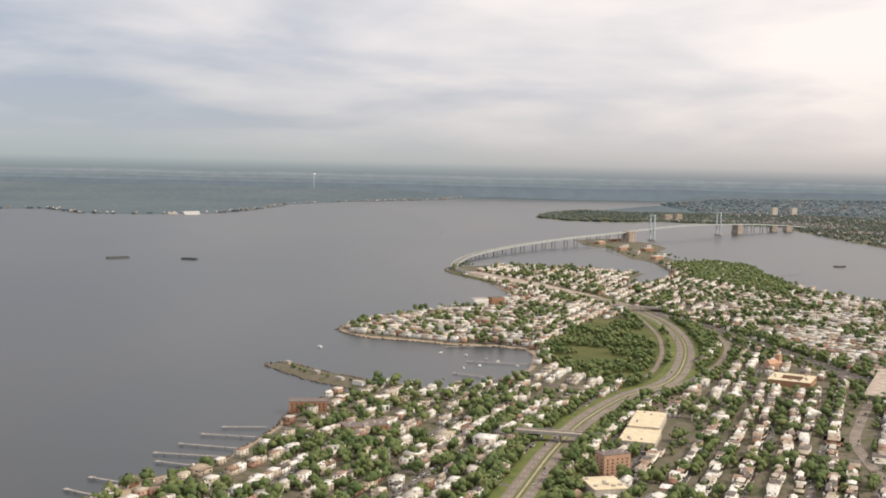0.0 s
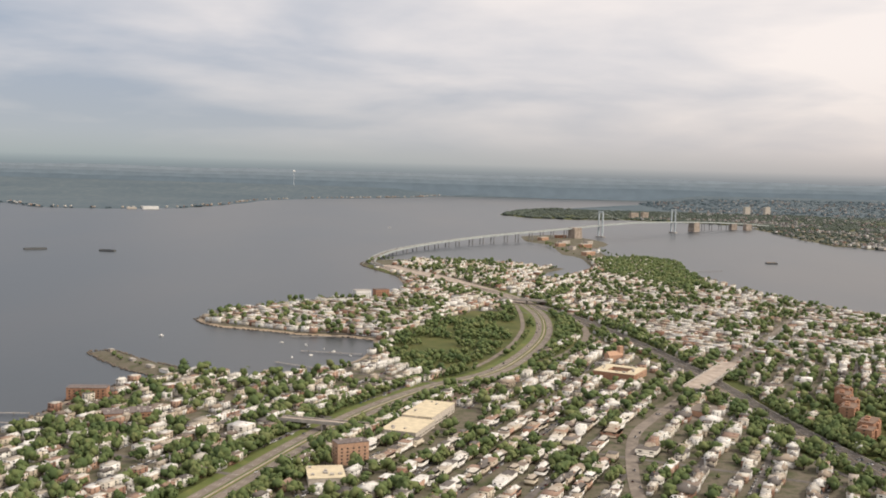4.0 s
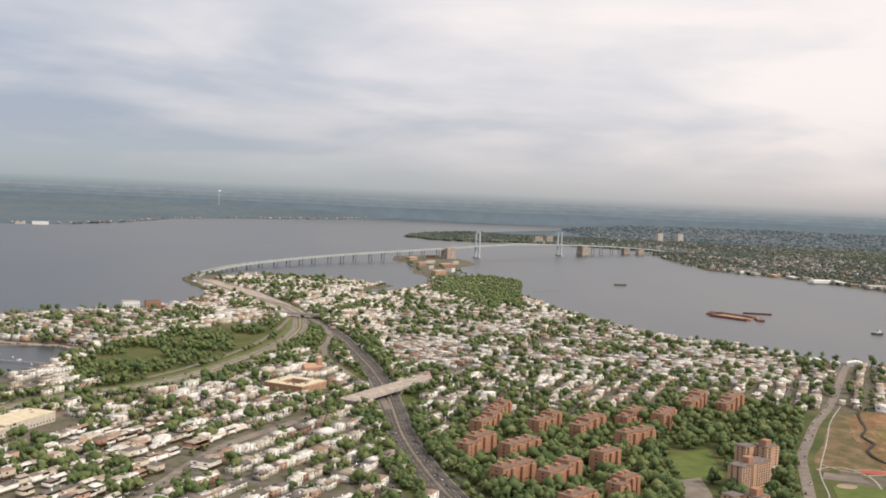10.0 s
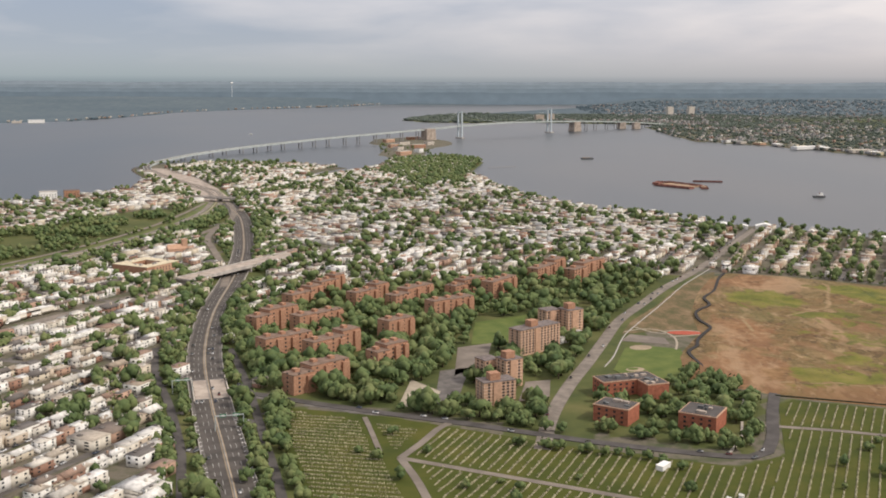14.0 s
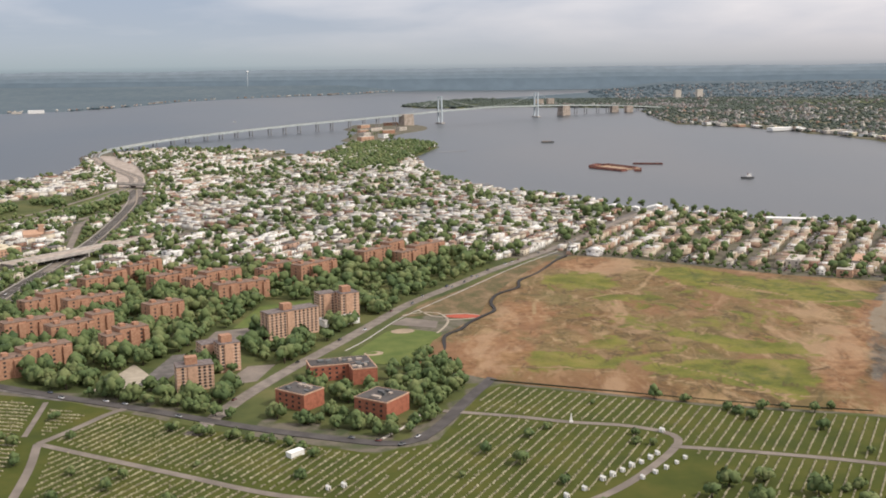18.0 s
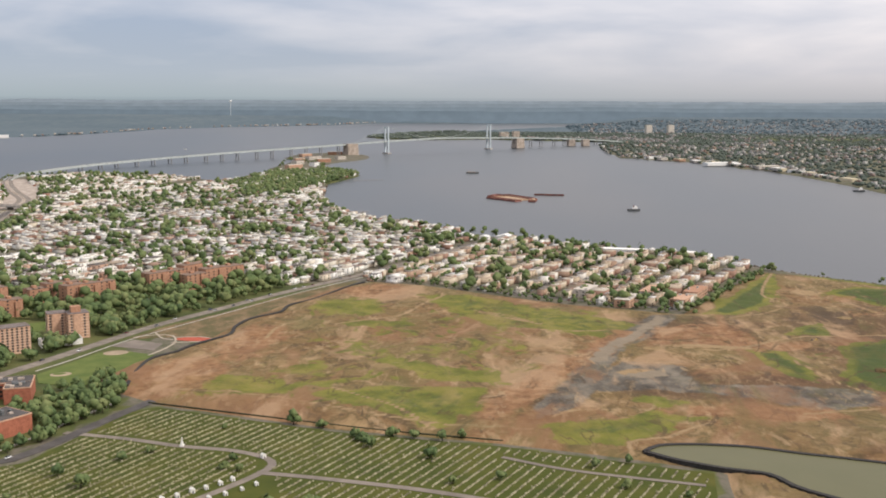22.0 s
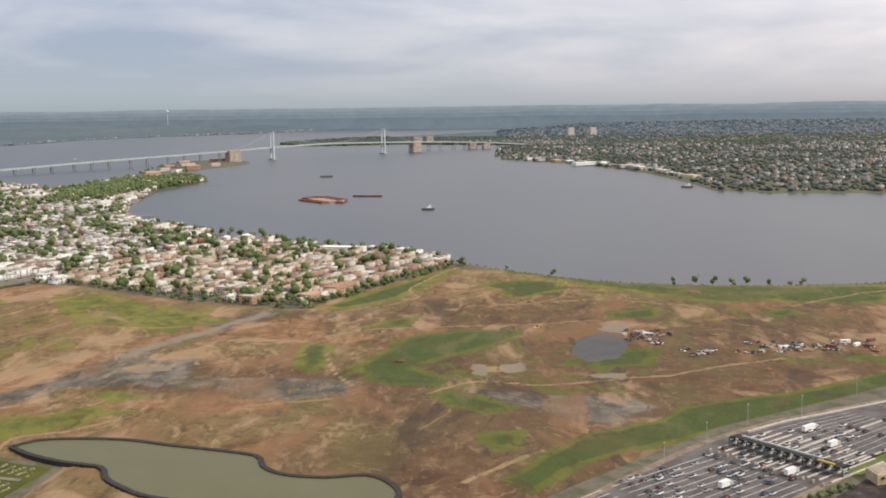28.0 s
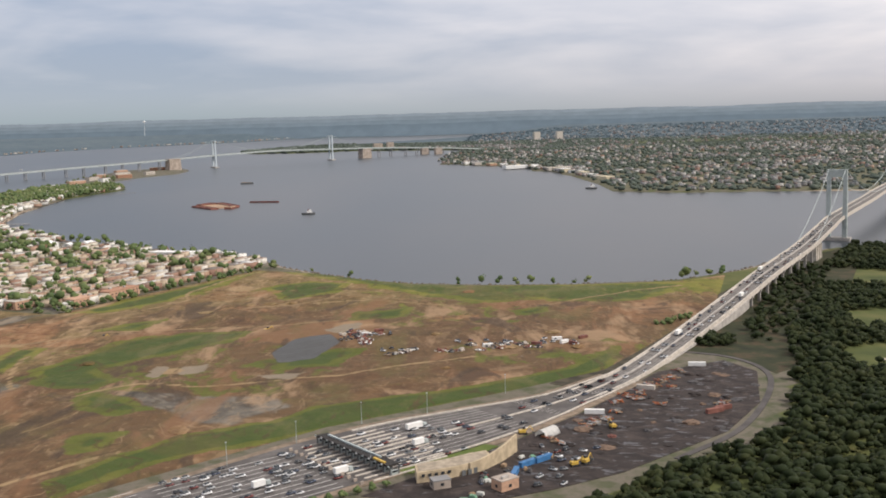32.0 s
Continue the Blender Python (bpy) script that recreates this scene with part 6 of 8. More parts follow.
# barriers and lane marks on the highways
for key, lanes in (("expressway", (-5.3, -3.6, 3.6, 5.3)), ("parkway", (-4.3, -2.5, 2.5, 4.3))):
    line = LINES[key]
    n = normals(line)
    bm = bmesh.new()
    ribbon(bm, line, -0.12, 0.12, LEVEL, LEVEL + 0.55)
    tagged(part("median_barrier", bm, concrete_dim if key == "parkway" else concrete), "concrete median barrier between the carriageways", "barrier", kind="structure")
    bm = bmesh.new()
    ribbon(bm, line, -0.6, -0.14, LEVEL - 0.1, LEVEL + 0.24)
    ribbon(bm, line, 0.14, 0.6, LEVEL - 0.1, LEVEL + 0.25)
    tagged(part("median", bm, sand_mat), "tan paved median strip", "median", kind="structure")
    bm = bmesh.new()
    for o in lanes:
        for i in range(0, len(line) - 1):
            a = line[i, :2] + n[i] * o
            b = line[i + 1, :2] + n[i + 1] * o
            b = a + (b - a) * 0.45
            box(bm, *((a + b) / 2), LEVEL + 0.17, float(np.linalg.norm(b - a)), 0.14, 0.045, math.atan2(b[1] - a[1], b[0] - a[0]))
    tagged(part("lane_marks", bm, simple("lane_paint", (0.42, 0.41, 0.39), 0.2, 1.0)), "dashed white lane marks", "road marking", kind="stuff")

line = LINES["parkway"]
n = normals(line)
for s_ in (-1, 1):
    bm = bmesh.new()
    ribbon(bm, line, min(s_ * 6.05, s_ * 7.3), max(s_ * 6.05, s_ * 7.3), LEVEL - 0.3, LEVEL + 0.16)
    tagged(part("highway_shoulder", bm, street_mat), "pale worn shoulder along the highway", "shoulder", kind="structure")
    bm = bmesh.new()
    ribbon(bm, line, s_ * 7.32 - 0.14, s_ * 7.32 + 0.14, LEVEL - 0.1, LEVEL + 0.6)
    tagged(part("guard_wall", bm, concrete), "low pale guard wall along the highway", "barrier", kind="structure")
    bm = bmesh.new()
    for i in range(0, len(line) - 1):
        for q in (0.0, 0.5):
            c = line[i, :2] + (line[i + 1, :2] - line[i, :2]) * q + n[i] * s_ * 6.65
            d = line[i + 1, :2] - line[i, :2]
            if c[1] < 440:
                box(bm, *c, LEVEL + 0.14, 0.3, 1.0, 0.045, math.atan2(d[1], d[0]) + 0.5)
    tagged(part("hatch_marks", bm, white_paint), "white hatched marks on the highway shoulder", "road marking", kind="stuff")

# ---- suspension bridges ----
bm = bmesh.new()
tube(bm, (0, 0, 0), (0, 0, 1), 0.5, 0.5, 5)
tmp = part("hanger", bm, steel_grey)
hanger_me = tmp.data
bpy.data.objects.remove(tmp)


def cable_line(pts, sag):
    """Points of a hanging cable through its high points, as far apart as 6 m."""
    res = []
    for (a, b, s_) in zip(pts, pts[1:], sag):
        a, b = Vector(a), Vector(b)
        n = max(4, int((b - a).length / 8))
        for i in range(n):
            t = i / n
            p = a.lerp(b, t)
            p.z -= s_ * 4 * t * (1 - t)
            res.append(p)
    res.append(Vector(pts[-1]))
    return res


def bar_line(bm, pts, r):
    for a, b in zip(pts, pts[1:]):
        tube(bm, a, b, r, r, 6)


def piers(ob, line, half, every, upto, mat, z0=-1.0, thick=1.3):
    """Two-column bents with a cap under a deck line, standing on the ground or sea bed."""
    n = normals(line)
    d = np.concatenate(([0], np.cumsum(np.linalg.norm(np.diff(line[:, :2], axis=0), axis=1))))
    for q in np.arange(every, d[-1], every):
        i = int(np.searchsorted(d, q))
        x, y, z = line[i]
        if not upto(x, y) or z < 3:
            continue
        t = math.atan2(n[i][1], n[i][0])
        bm = bmesh.new()
        for s_ in (-1, 1):
            box(bm, x + n[i][0] * half * s_, y + n[i][1] * half * s_, z0, thick, thick, z - 1.2 - z0, t, 0.85)
        box(bm, x, y, z - 1.9, half * 2 + 2.4, thick * 1.1, 0.9, t)
        part("pier", bm, mat, ob)


def suspension(name, line, half, t1, t2, top, a1, a2, tower_mat, deck_mat, label, solid_top):
    """A suspension bridge on a deck line: girders, towers t1 and t2, cables down to anchorages a1 and a2."""
    ob = holder(name, 0, 0, 0)
    bm = bmesh.new()
    ribbon(bm, line, -half, half, -0.9, 0.0)
    part("deck", bm, deck_mat, ob)
    bm = bmesh.new()
    ribbon(bm, line, -half + 0.9, half - 0.9, 0.0, 0.06)
    part("roadway", bm, street_mat, ob)
    for s_ in (-1, 1):
        bm = bmesh.new()
        ribbon(bm, line, s_ * half - 0.25, s_ * half + 0.25, -1.6, 0.75)
        part("girder", bm, steel_grey if not solid_top else limestone, ob)
    bm = bmesh.new()
    ribbon(bm, line, -0.3, 0.3, 0.0, 0.6)
    part("median_barrier", bm, concrete, ob)
    d = (Vector(t2) - Vector(t1)).normalized()
    nx, ny = d.y, -d.x
    turn = math.atan2(d.y, d.x)

    def deck_z(x, y):
        i = int(np.argmin(np.hypot(line[:, 0] - x, line[:, 1] - y)))
        return float(line[i, 2])

    for tx_, ty_ in (t1, t2):
        dz = deck_z(tx_, ty_)
        bm = bmesh.new()
        box(bm, tx_, ty_, -2, 9 if not solid_top else 7, half * 2 + 8, 4.2, turn)
        part("tower_footing", bm, concrete, ob)
        for s_ in (-1, 1):
            bm = bmesh.new()
            box(bm, tx_ + nx * s_ * half, ty_ + ny * s_ * half, 1.5, 3.0, 2.5 if not solid_top else 3.2, top - 1.5, turn, 0.8)
            part("tower_leg", bm, tower_mat, ob, "slender painted steel tower leg")
        for zz, hh in (((top - 2.6, 2.6), (dz - 2.4, 1.4)) if not solid_top else ((top - 5.0, 5.0), (dz - 2.4, 1.4))):
            bm = bmesh.new()
            box(bm, tx_, ty_, zz, 1.8, half * 2, hh, turn)
            part("cross_strut", bm, tower_mat, ob)
        if solid_top:
            for s_ in (-1, 1):
                for j in range(5):
                    a = j / 5 * math.pi / 2
                    bm = bmesh.new()
                    r = half - 1.0
                    box(bm, tx_ + nx * s_ * (1.0 + r * math.sin(a + 0.25)) * 0.98, ty_ + ny * s_ * (1.0 + r * math.sin(a + 0.25)) * 0.98, top - 5 - r * 0.8 * (1 - math.cos(a + 0.15)), 1.7, 1.7, 0.4 + r * 0.8 * (1 - math.cos(a + 0.3)), turn)
                    part("arch_haunch", bm, tower_mat, ob)
    for s_ in (-1, 1):
        def at(p, z):
            return (p[0] + nx * s_ * half, p[1] + ny * s_ * half, z)
        zm = deck_z((t1[0] + t2[0]) / 2, (t1[1] + t2[1]) / 2)
        hi = top + 0.3
        pts = [at(a1, deck_z(*a1) + 0.4), at(t1, hi), at(t2, hi), at(a2, deck_z(*a2) + 0.4)]
        main = cable_line(pts, (2.5, hi - zm - 1.2, 2.5))
        bm = bmesh.new()
        bar_line(bm, main, 0.2 if solid_top else 0.15)
        part("main_cable", bm, steel_grey, ob)
        for p in main[1:-1:1 if solid_top else 2]:
            z = deck_z(p.x, p.y)
            if p.z - z > 1.0:
                h_ = share("hanger", hanger_me, ob, Matrix.LocRotScale(Vector((p.x, p.y, z)), None, Vector((0.10, 0.10, p.z - z) if solid_top else (0.07, 0.07, p.z - z))))
    return ob


def anchorage(x, y, turn, L, W, z, label, mat=concrete_brown):
    ob = holder("bridge_anchorage", x, y, -2, turn)
    bm = bmesh.new()
    box(bm, 0, 0, 0, L, W, z + 2, 0, 0.88)
    part("concrete_block", bm, mat, ob)
    bm = bmesh.new()
    box(bm, 0, 0, z + 2, L * 0.92, W * 0.92, 0.7)
    part("cap", bm, mat, ob)
    for k in (-0.3, 0.0, 0.3):
        bm = bmesh.new()
        box(bm, k * L, -W * 0.46, 0.5, 1.2, 1.2, z + 1.0)
        part("buttress", bm, mat, ob)
    return tagged(ob, label, "anchorage")


far_line = LINES["viaduct"]
b1 = suspension("far_suspension_bridge", far_line, 4.6, (428, 2163), (618, 2378), 52, (370, 2095), (676, 2444), steel_pale, concrete_dim, "", False)
tagged(b1, "long pale suspension bridge with curving viaduct across the bay", "bridge")
piers(b1, far_line, 3.4, 36, lambda x, y: (x < 355 and y > 1480) or x > 700, concrete_dim)
T1 = math.atan2(215, 190)
anchorage(369, 2094, T1, 26, 17, 21, "massive tan concrete bridge anchorage on the peninsula")
anchorage(680, 2449, T1, 26, 17, 20, "massive tan concrete bridge anchorage in the water")
near_line = LINES["bridge"]
b2 = suspension("near_suspension_bridge", near_line, 5.3, (1209, 878), (1364, 1190), 48, (1162, 777), (1400, 1257), steel_grey, concrete, "", True)
tagged(b2, "grey-green suspension bridge with arched tower and pale deck", "bridge")
piers(b2, near_line, 5.0, 17, lambda x, y: 575 < y < 765, concrete, 0.5, 1.4)
anchorage(1164, 782, math.atan2(345, 165), 20, 13, 11.0, "stepped tan concrete bridge anchorage on the shore", limestone)
for o, zz in ((-3.2, 0.08), (-1.9, 0.08), (1.9, 0.08), (3.2, 0.08)):
    bm = bmesh.new()
    ribbon(bm, near_line, o - 0.08, o + 0.08, 0.0, zz)
    part("lane_line", bm, mark_paint, b2)
# retaining walls where the deck leaves the ground
bm = bmesh.new()
ribbon(bm, near_line[: int(len(near_line) * 0.2)], -6.1, 6.1, -5.0, -0.95)
tagged(part("bridge_embankment", bm, concrete), "pale concrete embankment below the bridge approach", "embankment", kind="structure")

# ---- toll plaza ----
pl = LINES["plaza"]
wid = np.interp(pl[:, 0], [800, 880, 940, 965, 985, 1004, 1025], [13, 16, 19.5, 18, 14, 8.5, 6.6])
bm = bmesh.new()
ribbon(bm, pl, -wid, wid, LEVEL - 0.4, LEVEL + 0.22)
tagged(part("toll_plaza_road", bm, simple("plaza_asphalt", (0.108, 0.098, 0.092), 0.3, 5.0)), "wide dark asphalt toll plaza", "road", kind="structure")
for side in (-1, 1):
    bm = bmesh.new()
    ribbon(bm, pl, (wid + 0.1) if side > 0 else (-wid - 2.6), (wid + 2.6) if side > 0 else (-wid - 0.1), LEVEL - 0.4, LEVEL + 0.2)
    tagged(part("road_shoulder", bm, simple("dusty_shoulder", (0.21, 0.16, 0.115), 0.3, 2.5)), "sandy shoulder beside the toll plaza", "shoulder", kind="structure")
pn = normals(pl)
PT = math.atan2(pl[-6][1] - pl[-14][1], pl[-6][0] - pl[-14][0])
gate = Vector((945, 420, 0))
gd, gn = Vector((math.cos(PT), math.sin(PT), 0)), Vector((math.sin(PT), -math.cos(PT), 0))
LANES = 12
canopy = holder("toll_canopy", gate.x, gate.y, LEVEL, PT)
bm = bmesh.new()
box(bm, 0, 0, 2.5, 3.6, 35, 0.6)
part("canopy_roof", bm, liner, canopy, "dark flat canopy roof")
bm = bmesh.new()
box(bm, 0.6, 2, 3.1, 0.6, 26, 0.4)
part("service_walk", bm, steel_grey, canopy, "pale service walkway on the roof")
bm = bmesh.new()
box(bm, -1.2, -13, 3.1, 0.7, 5, 0.4)
part("sign_panel", bm, yellow_paint, canopy, "yellow sign panel")
for i in range(LANES + 1):
    p = -18 + i * 3.0
    bm = bmesh.new()
    box(bm, -1.4, p, 0, 0.3, 0.3, 2.6)
    part("post", bm, steel_dark, canopy)
    bm = bmesh.new()
    box(bm, 1.4, p, 0, 0.3, 0.3, 2.6)
    part("post", bm, steel_dark, canopy)
    bm = bmesh.new()
    box(bm, -1.85, p, 2.6, 0.12, 0.8, 0.45)
    part("lane_signal", bm, white_paint if i % 2 else steel_grey, canopy)
tagged(canopy, "long dark toll canopy across twelve lanes", "toll canopy")
for i in range(LANES + 1):
    p = -18 + i * 3.0
    at = gate - gn * p
    ob = holder("toll_island", at.x, at.y, LEVEL + 0.2, PT)
    bm = bmesh.new()
    box(bm, 6, 0, 0, 34 - abs(i - 6) * 1.5, 0.5, 0.3)
    part("kerb", bm, limestone, ob)
    bm = bmesh.new()
    box(bm, 0, 0, 0.3, 2.0, 0.5, 1.2)
    booth = part("booth", bm, steel_grey, ob)
    bm = bmesh.new()
    box(bm, 0, 0, 0.9, 1.6, 0.6, 0.5)
    part("booth_window", bm, glass_dark, booth)
    bm = bmesh.new()
    box(bm, -10, 0, 0.0, 1.0, 0.45, 0.8)
    part("crash_block", bm, concrete_brown, ob)
    tagged(ob, "toll lane island with booth and kerb", "toll island", "toll islands")
bm = bmesh.new()
for o in np.arange(-16, 17, 2.9):
    for s0, s1 in ((-52, -14), (-88, -56)):
        k = 1.0 if s0 > -60 else 0.8
        a, b = gate + gd * s0 + gn * o * k, gate + gd * s1 + gn * o
        m = (a + b) / 2
        box(bm, m.x, m.y, LEVEL + 0.2, (b - a).length, 0.2, 0.05, math.atan2(b.y - a.y, b.x - a.x))
for fr in np.arange(-0.92, 0.93, 0.153):
    lo_ = int(np.argmin(np.hypot(pl[:, 0] - 953, pl[:, 1] - 433)))
    for i in range(lo_, len(pl) - 1):
        a, b = pl[i, :2] + pn[i] * wid[i] * fr, pl[i + 1, :2] + pn[i + 1] * wid[i + 1] * fr
        if i < lo_ + 5 or i % 3 == 0:
            box(bm, *((a + b) / 2), LEVEL + 0.2, float(np.linalg.norm(b - a)) * (1.0 if i < lo_ + 5 else 0.4), 0.13, 0.05, math.atan2(b[1] - a[1], b[0] - a[0]))
tagged(part("plaza_lane_marks", bm, simple("plaza_paint", (0.52, 0.50, 0.47), 0.2, 1.0)), "white lane lines on the toll plaza", "road marking", kind="stuff")


for fr in (-0.96, 0.06, 0.96):
    bm = bmesh.new()
    first = int(np.argmin(np.hypot(pl[:, 0] - 953, pl[:, 1] - 433)))
    q = np.array([pl[i, :2] + pn[i] * wid[i] * fr for i in range(first, len(pl))])
    ribbon(bm, q, -0.22, 0.22, LEVEL, LEVEL + 0.62)
    tagged(part("barrier", bm, limestone), "pale concrete barrier along the bridge approach", "barrier", kind="structure")


def mast(x, y, h, name="light_mast"):
    ob = holder(name, x, y, LEVEL)
    bm = bmesh.new()
    tube(bm, (0, 0, 0), (0, 0, h), 0.09, 0.05, 6)
    pole = part("pole", bm, steel_grey, ob)
    bm = bmesh.new()
    box(bm, 0, 0, h, 0.4, 0.4, 0.16)
    part("lamp_head", bm, steel_grey, pole)
    return tagged(ob, "tall grey high-mast light beside the toll plaza", "light mast", "high-mast lights")


for x, y in ((942, 453), (961, 463), (911, 415), (926, 434), (950, 412), (985, 485)):
    mast(x, y, 6.5)


# ---- yards and grounds ----
ym = Mat("dark_yard_gravel", 0.8)
yc = ym.ramp(ym.noise(6.0, 7, 0.72, (1, 1.2, 1, 0.5), 1.2), [(0.30, (0.012, 0.009, 0.008)), (0.44, (0.025, 0.019, 0.017)), (0.56, (0.044, 0.033, 0.029)), (0.70, (0.078, 0.060, 0.050))])
wet = ym.step(ym.noise(5.0, 5, 0.6, (1, 2.0, 1, 0.6), 0.5), 0.57, 0.64)
ym.color(ym.mix(wet, yc, (0.050, 0.047, 0.049)))
ym.t.links.new(ym.math("SUBTRACT", 0.85, ym.math("MULTIPLY", wet, 0.5)), ym.b.inputs["Roughness"])
yard_mat = ym.m
yard_lot = simple("bare_pale_lot", (0.36, 0.31, 0.24), 0.15, 3.0)
sheet("works_yard", YARD, LEVEL + 0.14, yard_mat, "dark gravel works yard with piles and vehicles", "yard")
sheet("bridge_verge", [(1000, 498), (1038, 560), (1075, 640), (1115, 715), (1128, 706), (1088, 626), (1052, 556), (1012, 488)], LEVEL + 0.1, simple("rough_verge", (0.055, 0.046, 0.028), 0.5, 4.0), "rough brown-green ground under the bridge", "ground")
# scrub colours darkened to stand in for cloud shade beside the approach
scrub = Mat("shade_darkened_scrub", 0.95)
scrub.color(scrub.ramp(scrub.noise(9.0, 6, 0.65), [(0.3, (0.016, 0.020, 0.009)), (0.5, (0.032, 0.036, 0.015)), (0.62, (0.066, 0.048, 0.027)), (0.75, (0.034, 0.040, 0.015))]))
sheet("scrub_ground", [(1042, 548), (1066, 537), (1078, 508), (1090, 520), (1130, 610), (1190, 770), (1205, 836), (1160, 785), (1128, 716), (1090, 636), (1062, 574)], LEVEL + 0.08, scrub.m, "scrubby ground beside the bridge approach, cloud shade painted in", "ground")
sheet("estate_car_park", [(435, 490), (436, 535), (451, 543), (448, 507)], LEVEL + 0.12, asphalt_pale, "grey car park among apartment blocks", "car park")
sheet("pale_lot", [(415, 450), (418, 484), (430, 468), (427, 447)], LEVEL + 0.13, yard_lot, "pale paved lot beside apartment blocks", "lot")
sheet("estate_car_park", [(428, 450), (429, 497), (441, 502), (437, 462)], LEVEL + 0.12, street_mat, "grey parking court beside apartment towers", "car park")
sheet("estate_car_park", [(459, 456), (463, 482), (473, 485), (471, 463)], LEVEL + 0.12, asphalt_pale, "pale parking court between towers and street", "car park")
sheet("estate_lawn", [(442, 541), (444, 584), (470, 601), (463, 545)], LEVEL + 0.1, lawn_mat, "open green lawn between apartment blocks", "lawn")
sheet("interchange_pavement", [(30, 1415), (55, 1440), (128, 1310), (180, 1190), (196, 1110), (182, 1105), (150, 1180), (100, 1270), (62, 1340)], LEVEL + 0.12, concrete_brown, "pale paved ground of the road interchange", "pavement")
sheet("freight_lot", [(127, 600), (122, 640), (150, 683), (170, 697), (171, 684), (140, 640)], LEVEL + 0.13, simple("brown_lot", (0.20, 0.155, 0.12), 0.2, 5.0), "brown bare lot beside the expressway", "lot")
sheet("corner_lot", [(258, 598), (264, 624), (286, 640), (285, 614)], LEVEL + 0.12, asphalt_pale, "grey corner parking lot by the avenue", "car park")
sheet("beach", [(-150, 447), (-136, 472), (-118, 487), (-112, 482), (-126, 466), (-140, 440)], LEVEL + 0.1, sand_mat, "sandy corner of the shoreline", "beach")

meadow_mat = Mat("dry_meadow", 0.95)
mc = meadow_mat.ramp(meadow_mat.noise(8.0, 6, 0.68, (1, 0.6, 1, 1.1)), [(0.3, (0.070, 0.072, 0.024)), (0.45, (0.115, 0.092, 0.042)), (0.55, (0.165, 0.115, 0.060)), (0.7, (0.24, 0.17, 0.10))])
meadow_mat.color(meadow_mat.mix(meadow_mat.math("MULTIPLY", meadow_mat.step(meadow_mat.noise(1.4, 5, 0.7), 0.5, 0.72), 0.4), mc, (0.055, 0.050, 0.022)))
sheet("park_meadow", [(512, 562), (521, 590), (538, 622), (556, 664), (578, 706), (592, 724), (588, 704), (577, 672), (566, 645), (556, 615), (553, 590), (552, 570), (536, 569), (522, 566)], LEVEL + 0.11, meadow_mat.m, "dry tan and green meadow beside the creek", "meadow")
sheet("park_lot", [(510, 549), (516, 562), (531, 555), (531, 543)], LEVEL + 0.12, asphalt_pale, "grey paved lot in the park", "lot")

# ball field, red play court and paths
sheet("ball_field", [(500, 500), (506, 488), (524, 484), (533, 508), (534, 535), (519, 541), (510, 536)], LEVEL + 0.14, lawn_mat, "mown green ball field", "field")


def disc(name, x, y, rx, ry, z, mat, label, category, turn=0.0):
    bm = bmesh.new()
    c, s_ = math.cos(turn), math.sin(turn)
    ring = [(rx * math.cos(i * math.pi / 12), ry * math.sin(i * math.pi / 12)) for i in range(24)]
    top = [bm.verts.new((x + p * c - q * s_, y + p * s_ + q * c, z)) for p, q in ring]
    low = [bm.verts.new((x + p * c - q * s_, y + p * s_ + q * c, z - 0.5)) for p, q in ring]
    bm.faces.new(top)
    for i in range(24):
        bm.faces.new((low[i], low[(i + 1) % 24], top[(i + 1) % 24], top[i]))
    return tagged(part(name, bm, mat), label, category, kind="structure")


disc("infield", 517, 537, 5.2, 4.0, LEVEL + 0.2, sand_mat, "sandy baseball infield", "infield", 0.4)
disc("infield", 509, 501, 4.0, 3.0, LEVEL + 0.2, sand_mat, "sandy baseball infield near the street", "infield", 0.4)
disc("infield_grass", 508.2, 501.6, 2.4, 1.7, LEVEL + 0.25, lawn_mat, "grass diamond inside the infield", "grass", 0.4)
disc("play_court", 542, 565, 8.2, 3.6, LEVEL + 0.2, simple("red_play_surface", (0.38, 0.085, 0.05), 0.15, 1.0), "red rubber play court in the park", "court")
disc("round_pad", 540, 497, 3.6, 2.6, LEVEL + 0.75, yard_lot, "pale round pad at the landfill edge", "pad")


def path(name, pts, w, mat, label, category="path", z=0.16):
    bm = bmesh.new()
    ribbon(bm, spline(pts, 4.0), -w / 2, w / 2, LEVEL - 0.4, LEVEL + z)
    return tagged(part(name, bm, mat), label, category, kind="structure")


for pts in ([(514, 566), (522, 572), (530, 571), (535, 560), (535, 548), (532, 534)], [(520, 577), (527, 566), (533, 563)], [(534, 558), (543, 560), (551, 563)], [(533, 568), (543, 570), (551, 566)]):
    path("park_path", pts, 1.0, yard_lot, "pale winding park path", z=0.17)
path("park_walk", [(497, 505), (503, 522), (512, 556), (521, 579), (538, 618), (549, 644), (566, 684), (592, 735)], 0.55, concrete, "pale straight walk beside the park street", z=0.18)
path("kerb_walk", [(524, 404), (531, 418), (537, 440), (545, 468)], 0.9, limestone, "pale pavement beside the cemetery street", "pavement", z=0.26)
path("creek", [(596, 716), (589, 699), (583, 679), (577, 660), (568, 643), (567, 625), (558, 611), (555, 602), (554, 588), (556, 574), (551, 563), (545, 550), (542, 538), (536, 527), (537, 508), (541, 485)], 1.5, liner, "dark narrow drainage ditch along the landfill", "ditch", z=1.1)
path("fence_ditch", [(556, 466), (590, 456), (640, 442), (681, 434)], 0.6, scrub.m, "dark weedy fence line between cemetery and landfill", "fence line", z=0.55)
path("loop_road", [(1044, 546), (1066, 534), (1075, 512), (1069, 482), (1052, 444), (1030, 418)], 2.0, asphalt, "curved grey service road round the yard", "road", z=0.2)
